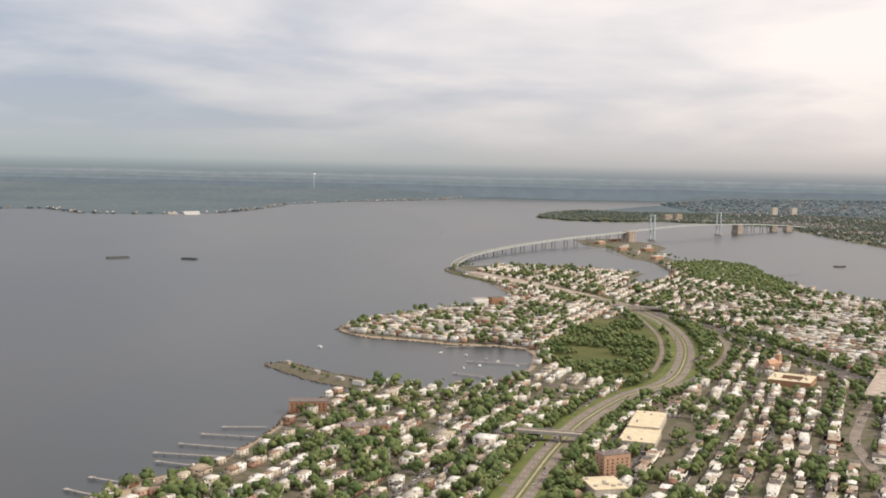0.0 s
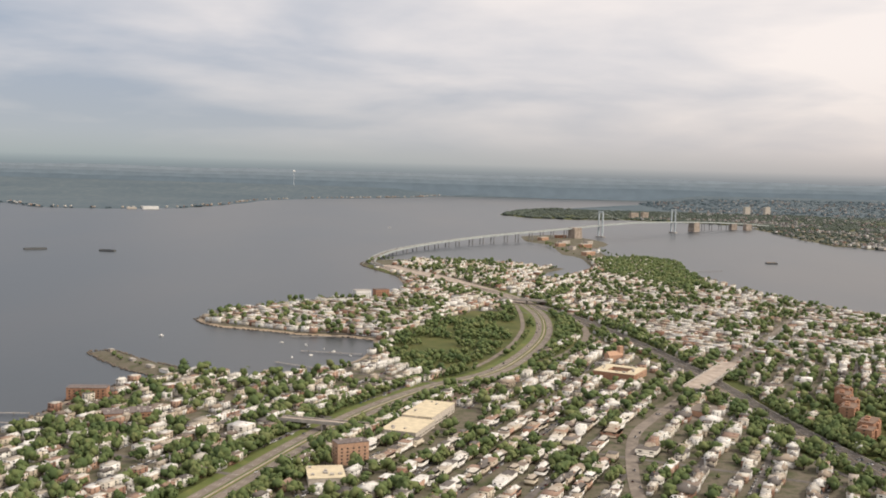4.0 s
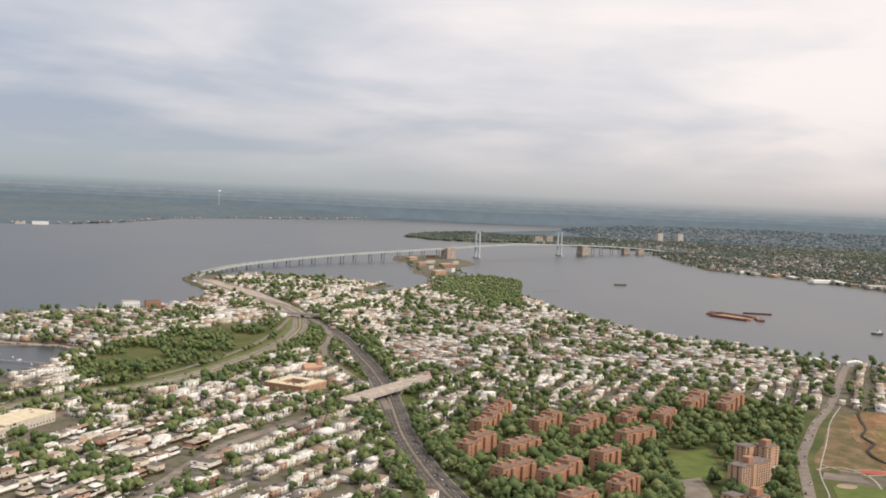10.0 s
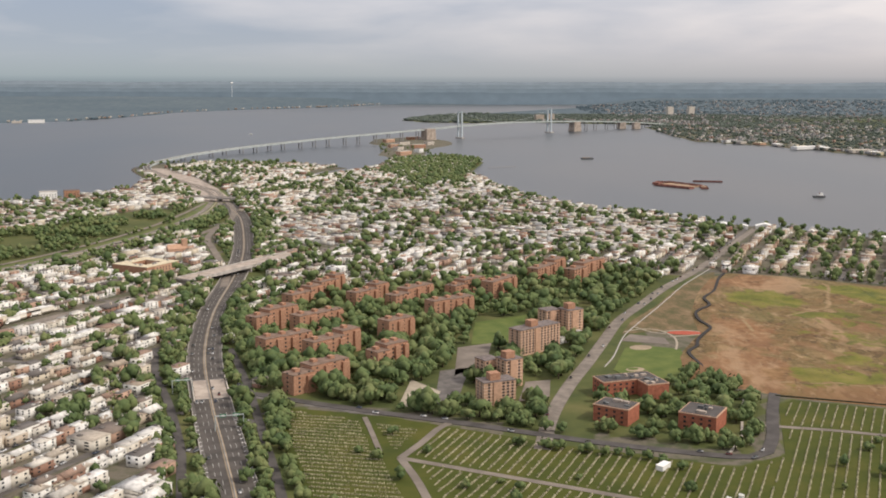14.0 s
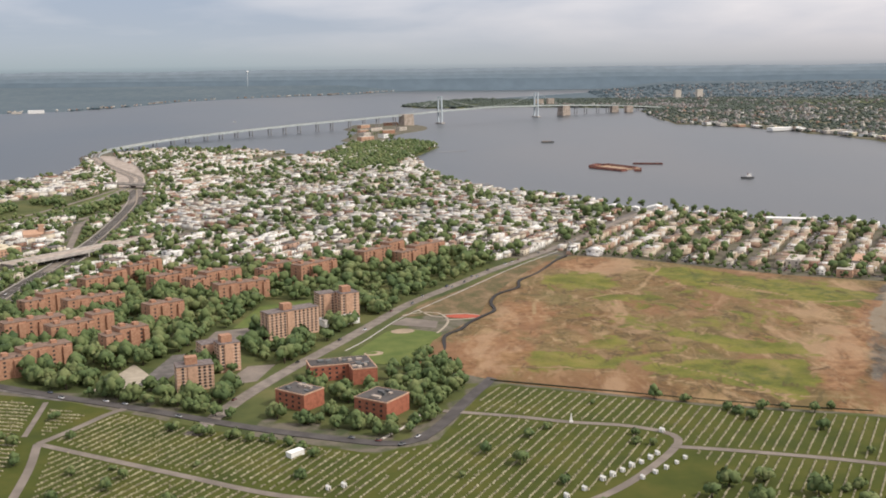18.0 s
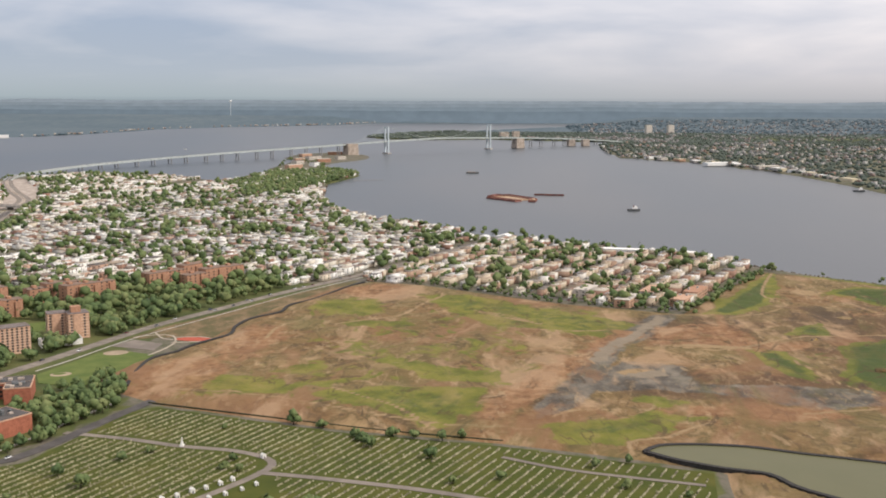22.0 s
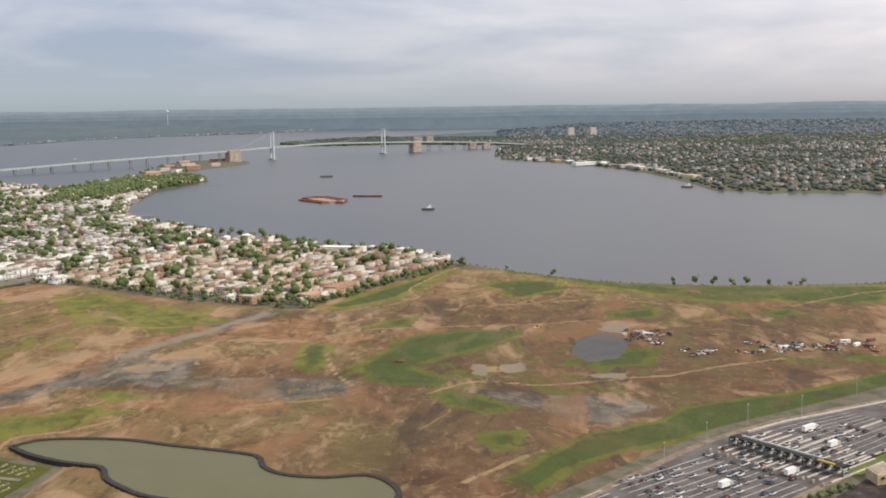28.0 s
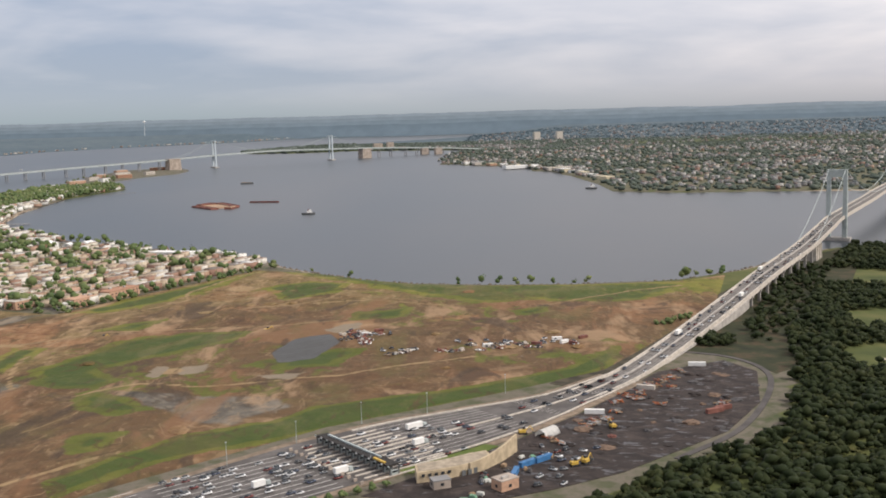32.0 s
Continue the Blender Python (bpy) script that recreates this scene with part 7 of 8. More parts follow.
path("side_path", [(1120, 525), (1150, 545), (1200, 555)], 3.0, yard_lot, "pale path through woodland lawn", "path", z=0.2)

# silt pond with its black liner bank
ring = spline(POND + POND[:1], 3.0)
bm = bmesh.new()
ribbon(bm, ring, -0.8, 0.8, LEVEL, LEVEL + 1.4)
tagged(part("pond_bank", bm, liner), "black lined bank around a silt pond", "bank", kind="structure")
bm = bmesh.new()
bm.faces.new([bm.verts.new((p[0], p[1], LEVEL + 1.1)) for p in ring[:-1]])
bmesh.ops.recalc_face_normals(bm, faces=bm.faces)
bmesh.ops.triangulate(bm, faces=bm.faces)
pond = tagged(part("pond_water", bm, pond_mat), "still olive silt pond water", "pond", kind="structure")
if pond.data.polygons[0].normal.z < 0:
    pond.data.flip_normals()

# ---- cemetery ----
CEM_ROADS = [[(419, 396), (441, 386), (470, 373), (500, 360), (528, 354), (554, 345), (572, 350), (592, 367), (611, 397), (613, 410), (600, 418), (582, 421), (565, 426), (541, 431)],
             [(419, 396), (426, 374), (434, 340), (444, 300)], [(419, 396), (425, 410), (430, 424), (434, 431)], [(523, 356), (511, 343), (497, 332), (480, 315)], [(611, 400), (629, 397), (660, 390), (690, 380)], [(681, 419), (702, 409), (738, 400)], [(404, 436), (406, 428), (412, 402)]]
for i, pts in enumerate(CEM_ROADS):
    path("cemetery_road", pts, 2.6 if len(pts) > 3 else 1.8, asphalt_pale, "narrow brown-grey cemetery road between grave sections", "road", z=0.20 + 0.012 * i)
sec = []


def rows(poly, ang, gap, step, seed):
    """Headstone rows across a grave section."""
    ux, uy = math.cos(ang), math.sin(ang)
    cx, cy = sum(p[0] for p in poly) / len(poly), sum(p[1] for p in poly) / len(poly)
    r = np.random.default_rng(seed)
    b = np.arange(-200, 200, gap)
    a = np.arange(-200, 200, step)
    A, B = np.meshgrid(a, b)
    A, B = A.ravel() + r.uniform(-0.1, 0.1, A.size), B.ravel() + r.uniform(-0.12, 0.12, A.size)
    x, y = cx + A * ux - B * uy, cy + A * uy + B * ux
    k = inside(poly, x, y) & inside(CEMETERY, x, y) & (away(CEMETERY, x, y, True) > 2.0) & (r.uniform(size=len(x)) < 0.96)
    for pts in CEM_ROADS:
        k &= away(pts, x, y) > 2.6
    sec.append((x[k], y[k], np.full(k.sum(), ang)))


rows([(373, 443), (391, 438), (404, 431), (413, 397), (419, 373), (428, 344), (432, 315), (406, 310), (391, 374)], -0.16, 3.15, 0.52, 1)
rows([(408, 430), (424, 424), (417, 402)], -0.16, 3.15, 0.66, 8)
rows([(422, 400), (434, 428), (472, 410), (523, 391), (540, 402), (541, 432), (526, 357), (478, 375), (441, 387)], 1.20, 3.15, 0.66, 2)
rows([(425, 392), (441, 386), (478, 374), (520, 358), (511, 343), (490, 322), (445, 322)], 1.16, 3.15, 0.66, 3)
rows([(527, 356), (541, 430), (582, 421), (612, 410), (611, 398), (592, 372), (568, 352), (553, 346)], 1.19, 3.15, 0.66, 4)
rows([(541, 402), (554, 455), (561, 461), (627, 439), (681, 429), (742, 410), (737, 370), (690, 350), (625, 372), (612, 412), (582, 422), (541, 432)], 1.16, 3.15, 0.66, 5)
rows([(515, 342), (554, 340), (575, 330), (560, 300), (480, 300)], 0.3, 3.15, 0.66, 6)
rows([(606, 362), (625, 370), (690, 348), (737, 368), (730, 300), (640, 318)], 1.16, 3.15, 0.66, 7)
cx_, cy_, ca_ = [np.concatenate(q) for q in zip(*sec)]
bm = bmesh.new()
box(bm, 0, 0, -0.2, 0.26, 0.56, 0.62, 0, 0.7)
st1 = arrays(bm)
bm = bmesh.new()
box(bm, 0, 0, -0.2, 0.2, 0.5, 0.55, 0, 0.8)
box(bm, 0, 0, -0.2, 0.34, 0.6, 0.3)
st2 = arrays(bm)
bm = bmesh.new()
box(bm, 0, 0, -0.2, 0.3, 0.62, 0.3)
box(bm, 0, 0, 0, 0.12, 0.14, 1.0)
box(bm, 0, 0, 0.65, 0.12, 0.5, 0.14)
st3 = arrays(bm)
n_ = len(cx_)
size = rng.uniform(0.8, 1.25, n_)
v, f, w = scatter([st1, st2, st3], rng.choice(3, n_, p=(0.75, 0.2, 0.05)), np.stack((cx_, cy_, np.full(n_, LEVEL + 0.12)), 1), ca_, np.stack((size, size, size * rng.uniform(0.8, 1.2, n_)), 1))
tagged(soup("headstones", v, f, [stone_mat], w * 0), "rows of pale granite headstones on grass", "headstones", kind="stuff")


def mausoleum(x, y, turn, k=1.0):
    ob = holder("mausoleum", x, y, LEVEL + 0.1, turn)
    ob.scale = (k, k, k)
    bm = bmesh.new()
    box(bm, 0, 0, -0.3, 1.7, 2.0, 2.0)
    stone = part("wall", bm, marble, ob)
    bm = bmesh.new()
    e = [bm.verts.new(p) for p in ((-0.98, -1.15, 1.7), (0.98, -1.15, 1.7), (0.98, 1.15, 1.7), (-0.98, 1.15, 1.7), (0, -1.15, 2.35), (0, 1.15, 2.35))]
    for q in ((0, 1, 4), (1, 2, 5, 4), (2, 3, 5), (3, 0, 4, 5), (3, 2, 1, 0)):
        bm.faces.new([e[i] for i in q])
    part("roof", bm, marble, ob)
    bm = bmesh.new()
    box(bm, 0, -1.02, 0, 0.6, 0.06, 1.25)
    part("door", bm, steel_dark, stone, "dark bronze door")
    return tagged(ob, "small white marble mausoleum beside a cemetery road", "mausoleum", "mausoleums")


for x, y in ((588.5, 373), (591.5, 376), (594.5, 379.5), (597.5, 383), (600.5, 386), (603.5, 389.5), (606, 393), (599.5, 374.5), (603.5, 378.5), (607, 382), (610.5, 386), (613.5, 390), (610, 412.5), (538, 346), (543, 343), (548, 341), (551, 344), (514, 364), (518, 366), (506, 352), (500, 346), (583, 366), (578, 361)):
    mausoleum(x, y, 0.75 + rng.uniform(-0.1, 0.1), rng.uniform(0.45, 0.7))
ob = holder("monument", 582.5, 421, LEVEL + 0.2)
bm = bmesh.new()
box(bm, 0, 0, 0, 1.2, 1.2, 0.5)
box(bm, 0, 0, 0.5, 0.7, 0.7, 0.8)
part("plinth", bm, marble, ob)
bm = bmesh.new()
tube(bm, (0, 0, 1.3), (0, 0, 2.9), 0.28, 0.12, 8)
part("statue", bm, marble, ob)
tagged(ob, "white stone monument on a round cemetery island", "monument")
plain_block("cemetery_chapel", 500, 389, 0.9, 5.0, 2.4, 1.5, white_paint, white_paint, "small white flat-roofed cemetery building", "chapel")
for i in range(70):
    x, y = rng.uniform(400, 735), rng.uniform(335, 450)
    if inside(CEMETERY, np.array([x]), np.array([y]))[0] and all(away(p, np.array([x]), np.array([y]))[0] > 2.8 for p in CEM_ROADS):
        tree(x, y, rng.uniform(0.9, 1.7), "small dark green tree among headstones", group="cemetery trees")
for x, y, k in ((612, 446, 2.2), (622, 443, 1.6), (646, 436, 1.8), (653, 435, 1.6), (662, 433, 1.6), (668, 436, 1.5), (540, 470, 2.4), (640, 425, 1.8), (660, 416, 2.0), (566, 384, 2.0), (556, 392, 1.7), (415, 418, 1.8), (412, 395, 2.0), (420, 378, 2.0), (622, 370, 2.6), (632, 374, 2.4), (644, 364, 2.8), (628, 358, 2.6), (640, 352, 2.6), (655, 358, 2.4), (616, 362, 2.2), (664, 350, 2.6)):
    tree(x, y, k, "bushy green tree at the cemetery fence", group="cemetery trees")

# ---- vehicles ----


def car_shape(L, W, H, cab0, cab1, cabh):
    bm = bmesh.new()
    box(bm, 0, 0, 0.22, L, W, H - 0.22, 0, 0.95)
    body = arrays(bm)
    bm = bmesh.new()
    box(bm, (cab0 + cab1) / 2, 0, H - 0.02, cab1 - cab0, W * 0.9, cabh, 0, 0.78)
    return body, arrays(bm)


def mesh_of(name, shape, mat):
    ob = soup(name, shape[0], shape[1], [mat])
    me = ob.data
    bpy.data.objects.remove(ob)
    return me


bm = bmesh.new()
tube(bm, (0, -0.09, 0), (0, 0.09, 0), 0.2, 0.2, 10)
wheel_me = mesh_of("wheel", arrays(bm), tyre)
bm = bmesh.new()
for q in (-0.47, 0.47):
    tube(bm, (0, q - 0.09, 0), (0, q + 0.09, 0), 0.2, 0.2, 10)
tube(bm, (0, -0.4, 0), (0, 0.4, 0), 0.04, 0.04, 6)
axle_me = mesh_of("axle", arrays(bm), tyre)
CAR_KINDS = []
for L, W, H, a, b, c, lab in ((2.5, 1.0, 0.55, -0.95, 0.55, 0.38, "saloon car"), (2.7, 1.05, 0.62, -1.25, 0.6, 0.45, "sport utility car"), (3.0, 1.1, 0.75, -1.4, 1.0, 0.55, "delivery van")):
    body, cab = car_shape(L, W, H, a, b, c)
    CAR_KINDS.append((mesh_of("body", body, car_mat), mesh_of("cabin", cab, glass_dark), L, W, lab))


def car(x, y, z, turn, k=0, where="on the road"):
    bme, cme, L, W, lab = CAR_KINDS[k]
    ob = holder("van" if k == 2 else "car", x, y, z, turn)
    ob.scale = (0.84, 0.84, 0.84)
    share("body", bme, ob)
    share("cabin", cme, ob)
    for p in (-0.32, 0.32):
        share("axle", axle_me, ob, pose(p * L, 0, 0.2))
    return tagged(ob, "painted %s with dark windows %s" % (lab, where), "car", "cars " + where)


def truck(x, y, z, turn, L=7.0, mat=None, label="white box trailer truck on the road"):
    ob = holder("truck", x, y, z, turn)
    bm = bmesh.new()
    box(bm, -0.8, 0, 0.55, L - 1.6, 1.25, 1.5)
    part("trailer", bm, mat or white_paint, ob)
    bm = bmesh.new()
    box(bm, L / 2 - 0.7, 0, 0.3, 1.2, 1.2, 1.15, 0, 0.9)
    part("cab", bm, steel_grey, ob)
    bm = bmesh.new()
    box(bm, L / 2 - 0.28, 0, 0.9, 0.5, 1.1, 0.4, 0, 0.8)
    part("windscreen", bm, glass_dark, ob)
    for p in (-0.36, -0.27, 0.36):
        for q in (-0.55, 0.55):
            share("wheel", wheel_me, ob, Matrix.LocRotScale(Vector((p * L, q, 0.27)), None, Vector((1.3, 1.3, 1.3))))
    return tagged(ob, label, "truck", "trucks")


def on_line(line, q, off):
    n = normals(line)
    d = np.concatenate(([0], np.cumsum(np.linalg.norm(np.diff(line[:, :2], axis=0), axis=1))))
    i = min(int(np.searchsorted(d, q)), len(line) - 2)
    p = line[i, :2] + n[i] * off
    z = line[i, 2] if line.shape[1] > 2 else LEVEL + 0.19
    t = line[i + 1, :2] - line[i, :2]
    return p[0], p[1], z, math.atan2(t[1], t[0])


traffic = []
for key, offs, count, lo, hi in (("bridge", (-3.9, -2.5, -1.3, 1.3, 2.5, 3.9), 165, 5, 440), ("expressway", (-6.1, -4.4, 2.8, 4.5), 18, 120, 700), ("parkway", (-5.2, -3.4, 1.6, 3.4), 26, 90, 560), ("avenue", (-0.8, 0.8, -1.9, 1.9), 30, 120, 520), ("viaduct", (-2.4, 2.4), 14, 150, 800), ("balcom", (-1.5, 1.5), 26, 20, 440), ("front", (-1.5, 1.5), 10, 40, 230)):
    for i in range(count):
        if key == "bridge" and i >= 60:
            traffic.append(on_line(LINES[key], rng.uniform(lo, hi), offs[int(rng.integers(len(offs)))]))
            continue
        off = offs[int(rng.integers(len(offs)))]
        x, y, z, t = on_line(LINES[key], rng.uniform(lo, hi), off)
        if key == "bridge":
            z += 0.07
        car(x, y, z + (0.05 if key != "bridge" else 0), t + (0 if off < 0 else math.pi), int(rng.choice(3, p=(0.55, 0.33, 0.12))), "on the bridge" if key in ("bridge", "viaduct") else "on the road")
for i in range(112):
    s_, o = (rng.uniform(-55, -5), rng.uniform(-16, 16)) if i < 76 else (rng.uniform(5, 34), rng.uniform(-15, 12))
    lane = round((o + 18) / 3.0 - 0.5) * 3.0 - 18 + 1.5
    p = gate + gd * s_ - gn * lane
    car(p.x, p.y, LEVEL + 0.22, PT, int(rng.choice(3, p=(0.5, 0.32, 0.18))), "at the toll plaza")
for i in range(60):
    j = int(rng.integers(int(len(pl) * 0.52), len(pl) - 1))
    o = wid[j] * (round(rng.uniform(-5.4, 5.4)) * 0.153 + 0.076)
    traffic.append((*(pl[j, :2] + pn[j] * o), LEVEL + 0.15, math.atan2(*(pl[j + 1, :2] - pl[j, :2])[::-1])))
for s_, o, L in ((28, -11, 7), (20, 2, 5), (-9, 8, 5.5), (-30, 3, 5)):
    p = gate + gd * s_ - gn * (-o)
    truck(p.x, p.y, LEVEL + 0.22, PT, L)
for q, o in ((120, -2.6), (200, 2.6), (260, -4.0)):
    x, y, z, t = on_line(near_line, q, o)
    truck(x, y, z + 0.07, t, 6)
body, cab = car_shape(2.5, 1.0, 0.55, -0.95, 0.55, 0.38)
tq = np.array(traffic)
v, f, w = scatter([joined((body[0], body[1], 0), (cab[0], cab[1], 1))], np.zeros(len(tq), int), tq[:, :3] + np.array((0, 0, 0.07)), tq[:, 3], np.ones((len(tq), 3)))
tagged(soup("bridge_traffic", v, f, [car_many, glass_dark], w), "dense lines of cars on the bridge approach", "cars", kind="stuff")
# parked cars in the side streets
px, py, pt = [], [], []
for g, (ux, uy, ks, a0, a1) in enumerate(GRIDS):
    for k in ks:
        for s_ in (-1, 1):
            a = np.arange(a0, a1, 5.2)
            a = a + rng.uniform(-1, 1, len(a))
            b = k * BLOCK + s_ * 1.35
            x, y = a * ux + b * uy, a * uy - b * ux
            keep_ = quarter(x, y) == g
            px.append(x[keep_])
            py.append(y[keep_])
            pt.append(np.full(keep_.sum(), math.atan2(uy, ux)))
px, py, pt = np.concatenate(px), np.concatenate(py), np.concatenate(pt)
k = (rng.uniform(size=len(px)) < 0.5) & (py < 1150)
px, py, pt = px[k], py[k], pt[k]
k = town(px, py) & free(px, py, 0.5)
px, py, pt = px[k], py[k], pt[k]
body, cab = car_shape(2.5, 1.0, 0.55, -0.95, 0.55, 0.38)
v, f, w = scatter([joined((body[0], body[1], 0), (cab[0], cab[1], 1))], np.zeros(len(px), int), np.stack((px, py, np.full(len(px), LEVEL + 0.05)), 1), pt, np.ones((len(px), 3)))
tagged(soup("street_parked_cars", v, f, [car_many, glass_dark], w), "rows of parked cars along the side streets", "parked cars", kind="stuff")

# ---- works yard and plaza side ----


def container(x, y, turn, mat, label, L=6.0, H=1.35, z=LEVEL + 0.14):
    ob = holder("shipping_container", x, y, z, turn)
    bm = bmesh.new()
    box(bm, 0, 0, 0, L, 1.25, H)
    shell = part("box_shell", bm, mat, ob)
    bm = bmesh.new()
    box(bm, L / 2 + 0.02, 0, 0.08, 0.05, 1.1, H - 0.16)
    part("door", bm, mat, shell)
    return tagged(ob, label, "container", "containers")


for x, y, t, m, lab in ((991, 414, 0.8, blue_paint, "blue steel shipping container in the yard"), (995, 417.5, 0.8, blue_paint, "blue steel shipping container beside another"), (987.5, 406.5, 1.4, blue_paint, "blue steel shipping container on end by the shed"), (1012, 461, -0.1, white_paint, "white office trailer in the yard"), (1053, 520, -0.1, white_paint, "white office trailer at the yard edge"),
                         (1031, 489, -0.4, limestone, "pale box trailer beside scrap"), (1048, 461, 0.5, rust, "rust-red steel container by the trees"), (1051, 464, 0.5, rust, "rust-red steel container beside another")):
    container(x, y, t, m, lab)
ob = holder("arched_shelter", 997, 440, LEVEL + 0.14, 0.9)
ob.scale = (0.75, 0.75, 0.75)
bm = bmesh.new()
prev = None
for i in range(13):
    a = math.pi * i / 12
    cur = [bm.verts.new((x_, -2.6 * math.cos(a), 2.8 * math.sin(a))) for x_ in (-4.5, 4.5)]
    if prev:
        bm.faces.new((prev[0], prev[1], cur[1], cur[0]))
    prev = cur
bmesh.ops.solidify(bm, geom=bm.faces[:], thickness=0.15)
part("cover", bm, white_paint, ob)
bm = bmesh.new()
box(bm, 4.2, 0, 0, 0.2, 4.6, 1.8)
part("end_wall", bm, steel_grey, ob)
tagged(ob, "white arched storage shelter in the yard", "shelter")


def digger(x, y, turn, mat=None):
    ob = holder("excavator", x, y, LEVEL + 0.14, turn)
    for q in (-0.7, 0.7):
        bm = bmesh.new()
        box(bm, 0, q, 0, 2.4, 0.45, 0.55, 0, 0.9)
        part("track", bm, tyre, ob)
    bm = bmesh.new()
    box(bm, -0.2, 0, 0.55, 1.9, 1.5, 0.7)
    body_ob = part("body", bm, mat or yellow_paint, ob)
    bm = bmesh.new()
    box(bm, 0.4, 0.4, 1.25, 0.8, 0.6, 0.7)
    part("cab", bm, glass_dark, body_ob)
    bm = bmesh.new()
    tube(bm, (0.6, -0.2, 1.0), (2.2, -0.2, 2.3), 0.18, 0.14, 6)
    tube(bm, (2.2, -0.2, 2.3), (3.1, -0.2, 0.6), 0.14, 0.1, 6)
    part("boom", bm, mat or yellow_paint, ob)
    bm = bmesh.new()
    box(bm, 3.1, -0.2, 0.1, 0.6, 0.7, 0.5, 0, 0.8)
    part("bucket", bm, steel_dark, ob)
    return tagged(ob, "yellow tracked excavator on bare ground", "excavator", "excavators")


for x, y, t in ((1003, 413, 0.4), (1006, 415, 1.0), (990, 441, 0.2), (1016, 446, 2.0), (882, 592, 0.3), (814, 580, 0.2)):
    digger(x, y, t)
for i in range(26):
    x, y = rng.uniform(978, 1012), rng.uniform(398, 432)
    if inside(YARD, np.array([x]), np.array([y]))[0] and np.hypot(x - 985, y - 418) > 9:
        car(x, y, LEVEL + 0.14, rng.uniform(0, 6.28), int(rng.integers(3)), "in the works yard")
for x0, y0, rx, ry, n_ in ((928, 576, 10, 9, 16), (991, 557, 26, 7, 30), (941, 547, 4, 3, 4)):
    for i in range(n_):
        x, y = x0 + rng.uniform(-1, 1) * rx, y0 + rng.uniform(-1, 1) * ry
        j = int(np.argmin(np.hypot(lx - x, ly - y)))
        if i % 5 == 4:
            container(x, y, rng.uniform(0, 3), white_paint if i % 2 else rust, "old trailer body dumped on the landfill", 4.0, 1.2, lz[j])
        else:
            car(x, y, lz[j] + 0.05, rng.uniform(0, 6.28), int(rng.integers(3)), "dumped on the landfill")


dark_rubble = simple("dark_rubble", (0.075, 0.07, 0.07), 0.4, 0.8)
brown_spoil = simple("brown_spoil", (0.15, 0.10, 0.07), 0.4, 1.0)


def heap(x, y, r, h, mat, label, z=LEVEL):
    bm = bmesh.new()
    bmesh.ops.create_icosphere(bm, subdivisions=3, radius=1.0)
    for v_ in bm.verts:
        k_ = 1 + 0.35 * noise.noise(v_.co * 2.0 + Vector((x, y, 0)))
        v_.co = Vector((v_.co.x * r * k_, v_.co.y * r * k_, max(-0.2, v_.co.z) * h * k_))
    ob = part("mound", bm, mat)
    ob.location = (x, y, z)
    return tagged(ob, label, "mound", "mounds")


for i in range(80):
    x, y = rng.uniform(990, 1068), rng.uniform(420, 524)
    if inside(YARD, np.array([x]), np.array([y]))[0] and all(np.hypot(x - a, y - b) > 7 for a, b in ((997, 440), (1012, 461), (1053, 520), (1031, 489))):
        heap(x, y, rng.uniform(0.9, 2.8), rng.uniform(0.3, 0.9), (yard_mat, dark_rubble, brown_spoil, rust)[int(rng.choice(4, p=(0.5, 0.3, 0.18, 0.02)))], "mound of dark rubble and scrap in the yard", LEVEL + 0.1)
for i in range(16):
    x, y = rng.uniform(780, 1060), rng.uniform(420, 690)
    if inside(LANDFILL, np.array([x]), np.array([y]))[0] and away(LANDFILL, np.array([x]), np.array([y]), True)[0] > 8:
        j = int(np.argmin(np.hypot(lx - x, ly - y)))
        heap(x, y, rng.uniform(1.6, 4.0), rng.uniform(0.4, 1.0), landfill_mat, "low mound of brown soil on the landfill", lz[j])

orange_paint = simple("orange_scrap_paint", (0.34, 0.11, 0.045), 0.35, 0.6)
tan_board = simple("tan_boards", (0.30, 0.21, 0.13), 0.3, 0.6)


def scrap(x, y, r, seed):
    """A tangle of beams, boards and plates thrown on one another."""
    g = np.random.default_rng(seed)
    ob = holder("scrap_pile", x, y, LEVEL + 0.14, g.uniform(0, 3))
    for nm, mat in (("beam", orange_paint), ("board", tan_board), ("plate", concrete_dim), ("pipe", rust)):
        bm = bmesh.new()
        for i in range(int(g.integers(4, 8))):
            px_, py_, ln = g.uniform(-r, r), g.uniform(-r, r) * 0.5, g.uniform(0.8, 2.4)
            if nm == "plate":
                box(bm, px_, py_, g.uniform(0, 0.4), ln * 0.7, ln * 0.5, 0.25, g.uniform(0, 3))
            elif nm == "pipe":
                a_ = g.uniform(0, 3)
                tube(bm, (px_, py_, 0.1), (px_ + math.cos(a_) * ln, py_ + math.sin(a_) * ln, g.uniform(0.2, 0.9)), 0.13, 0.13, 6)
            else:
                box(bm, px_, py_, g.uniform(0, 0.6), ln, 0.28, 0.22, g.uniform(0, 3))
        part(nm, bm, mat, ob)
    return tagged(ob, "tangled scrap of beams, boards and pipes in the yard", "scrap pile", "scrap piles")


for i, (x, y, r) in enumerate(((1024, 480, 3.5), (1029, 484, 3), (1034, 494, 3), (1020, 473, 2.5), (1011, 452, 3), (1015, 455, 2.5), (1009, 448, 2), (1038, 499, 3), (1042, 503, 2.5), (1052, 470, 2.5), (1046, 512, 2.5), (1027, 476, 2), (997, 437, 2), (1040, 490, 2), (1018, 462, 2), (1000, 432, 2), (1033, 470, 1.8))):
    scrap(x, y, r, 300 + i)

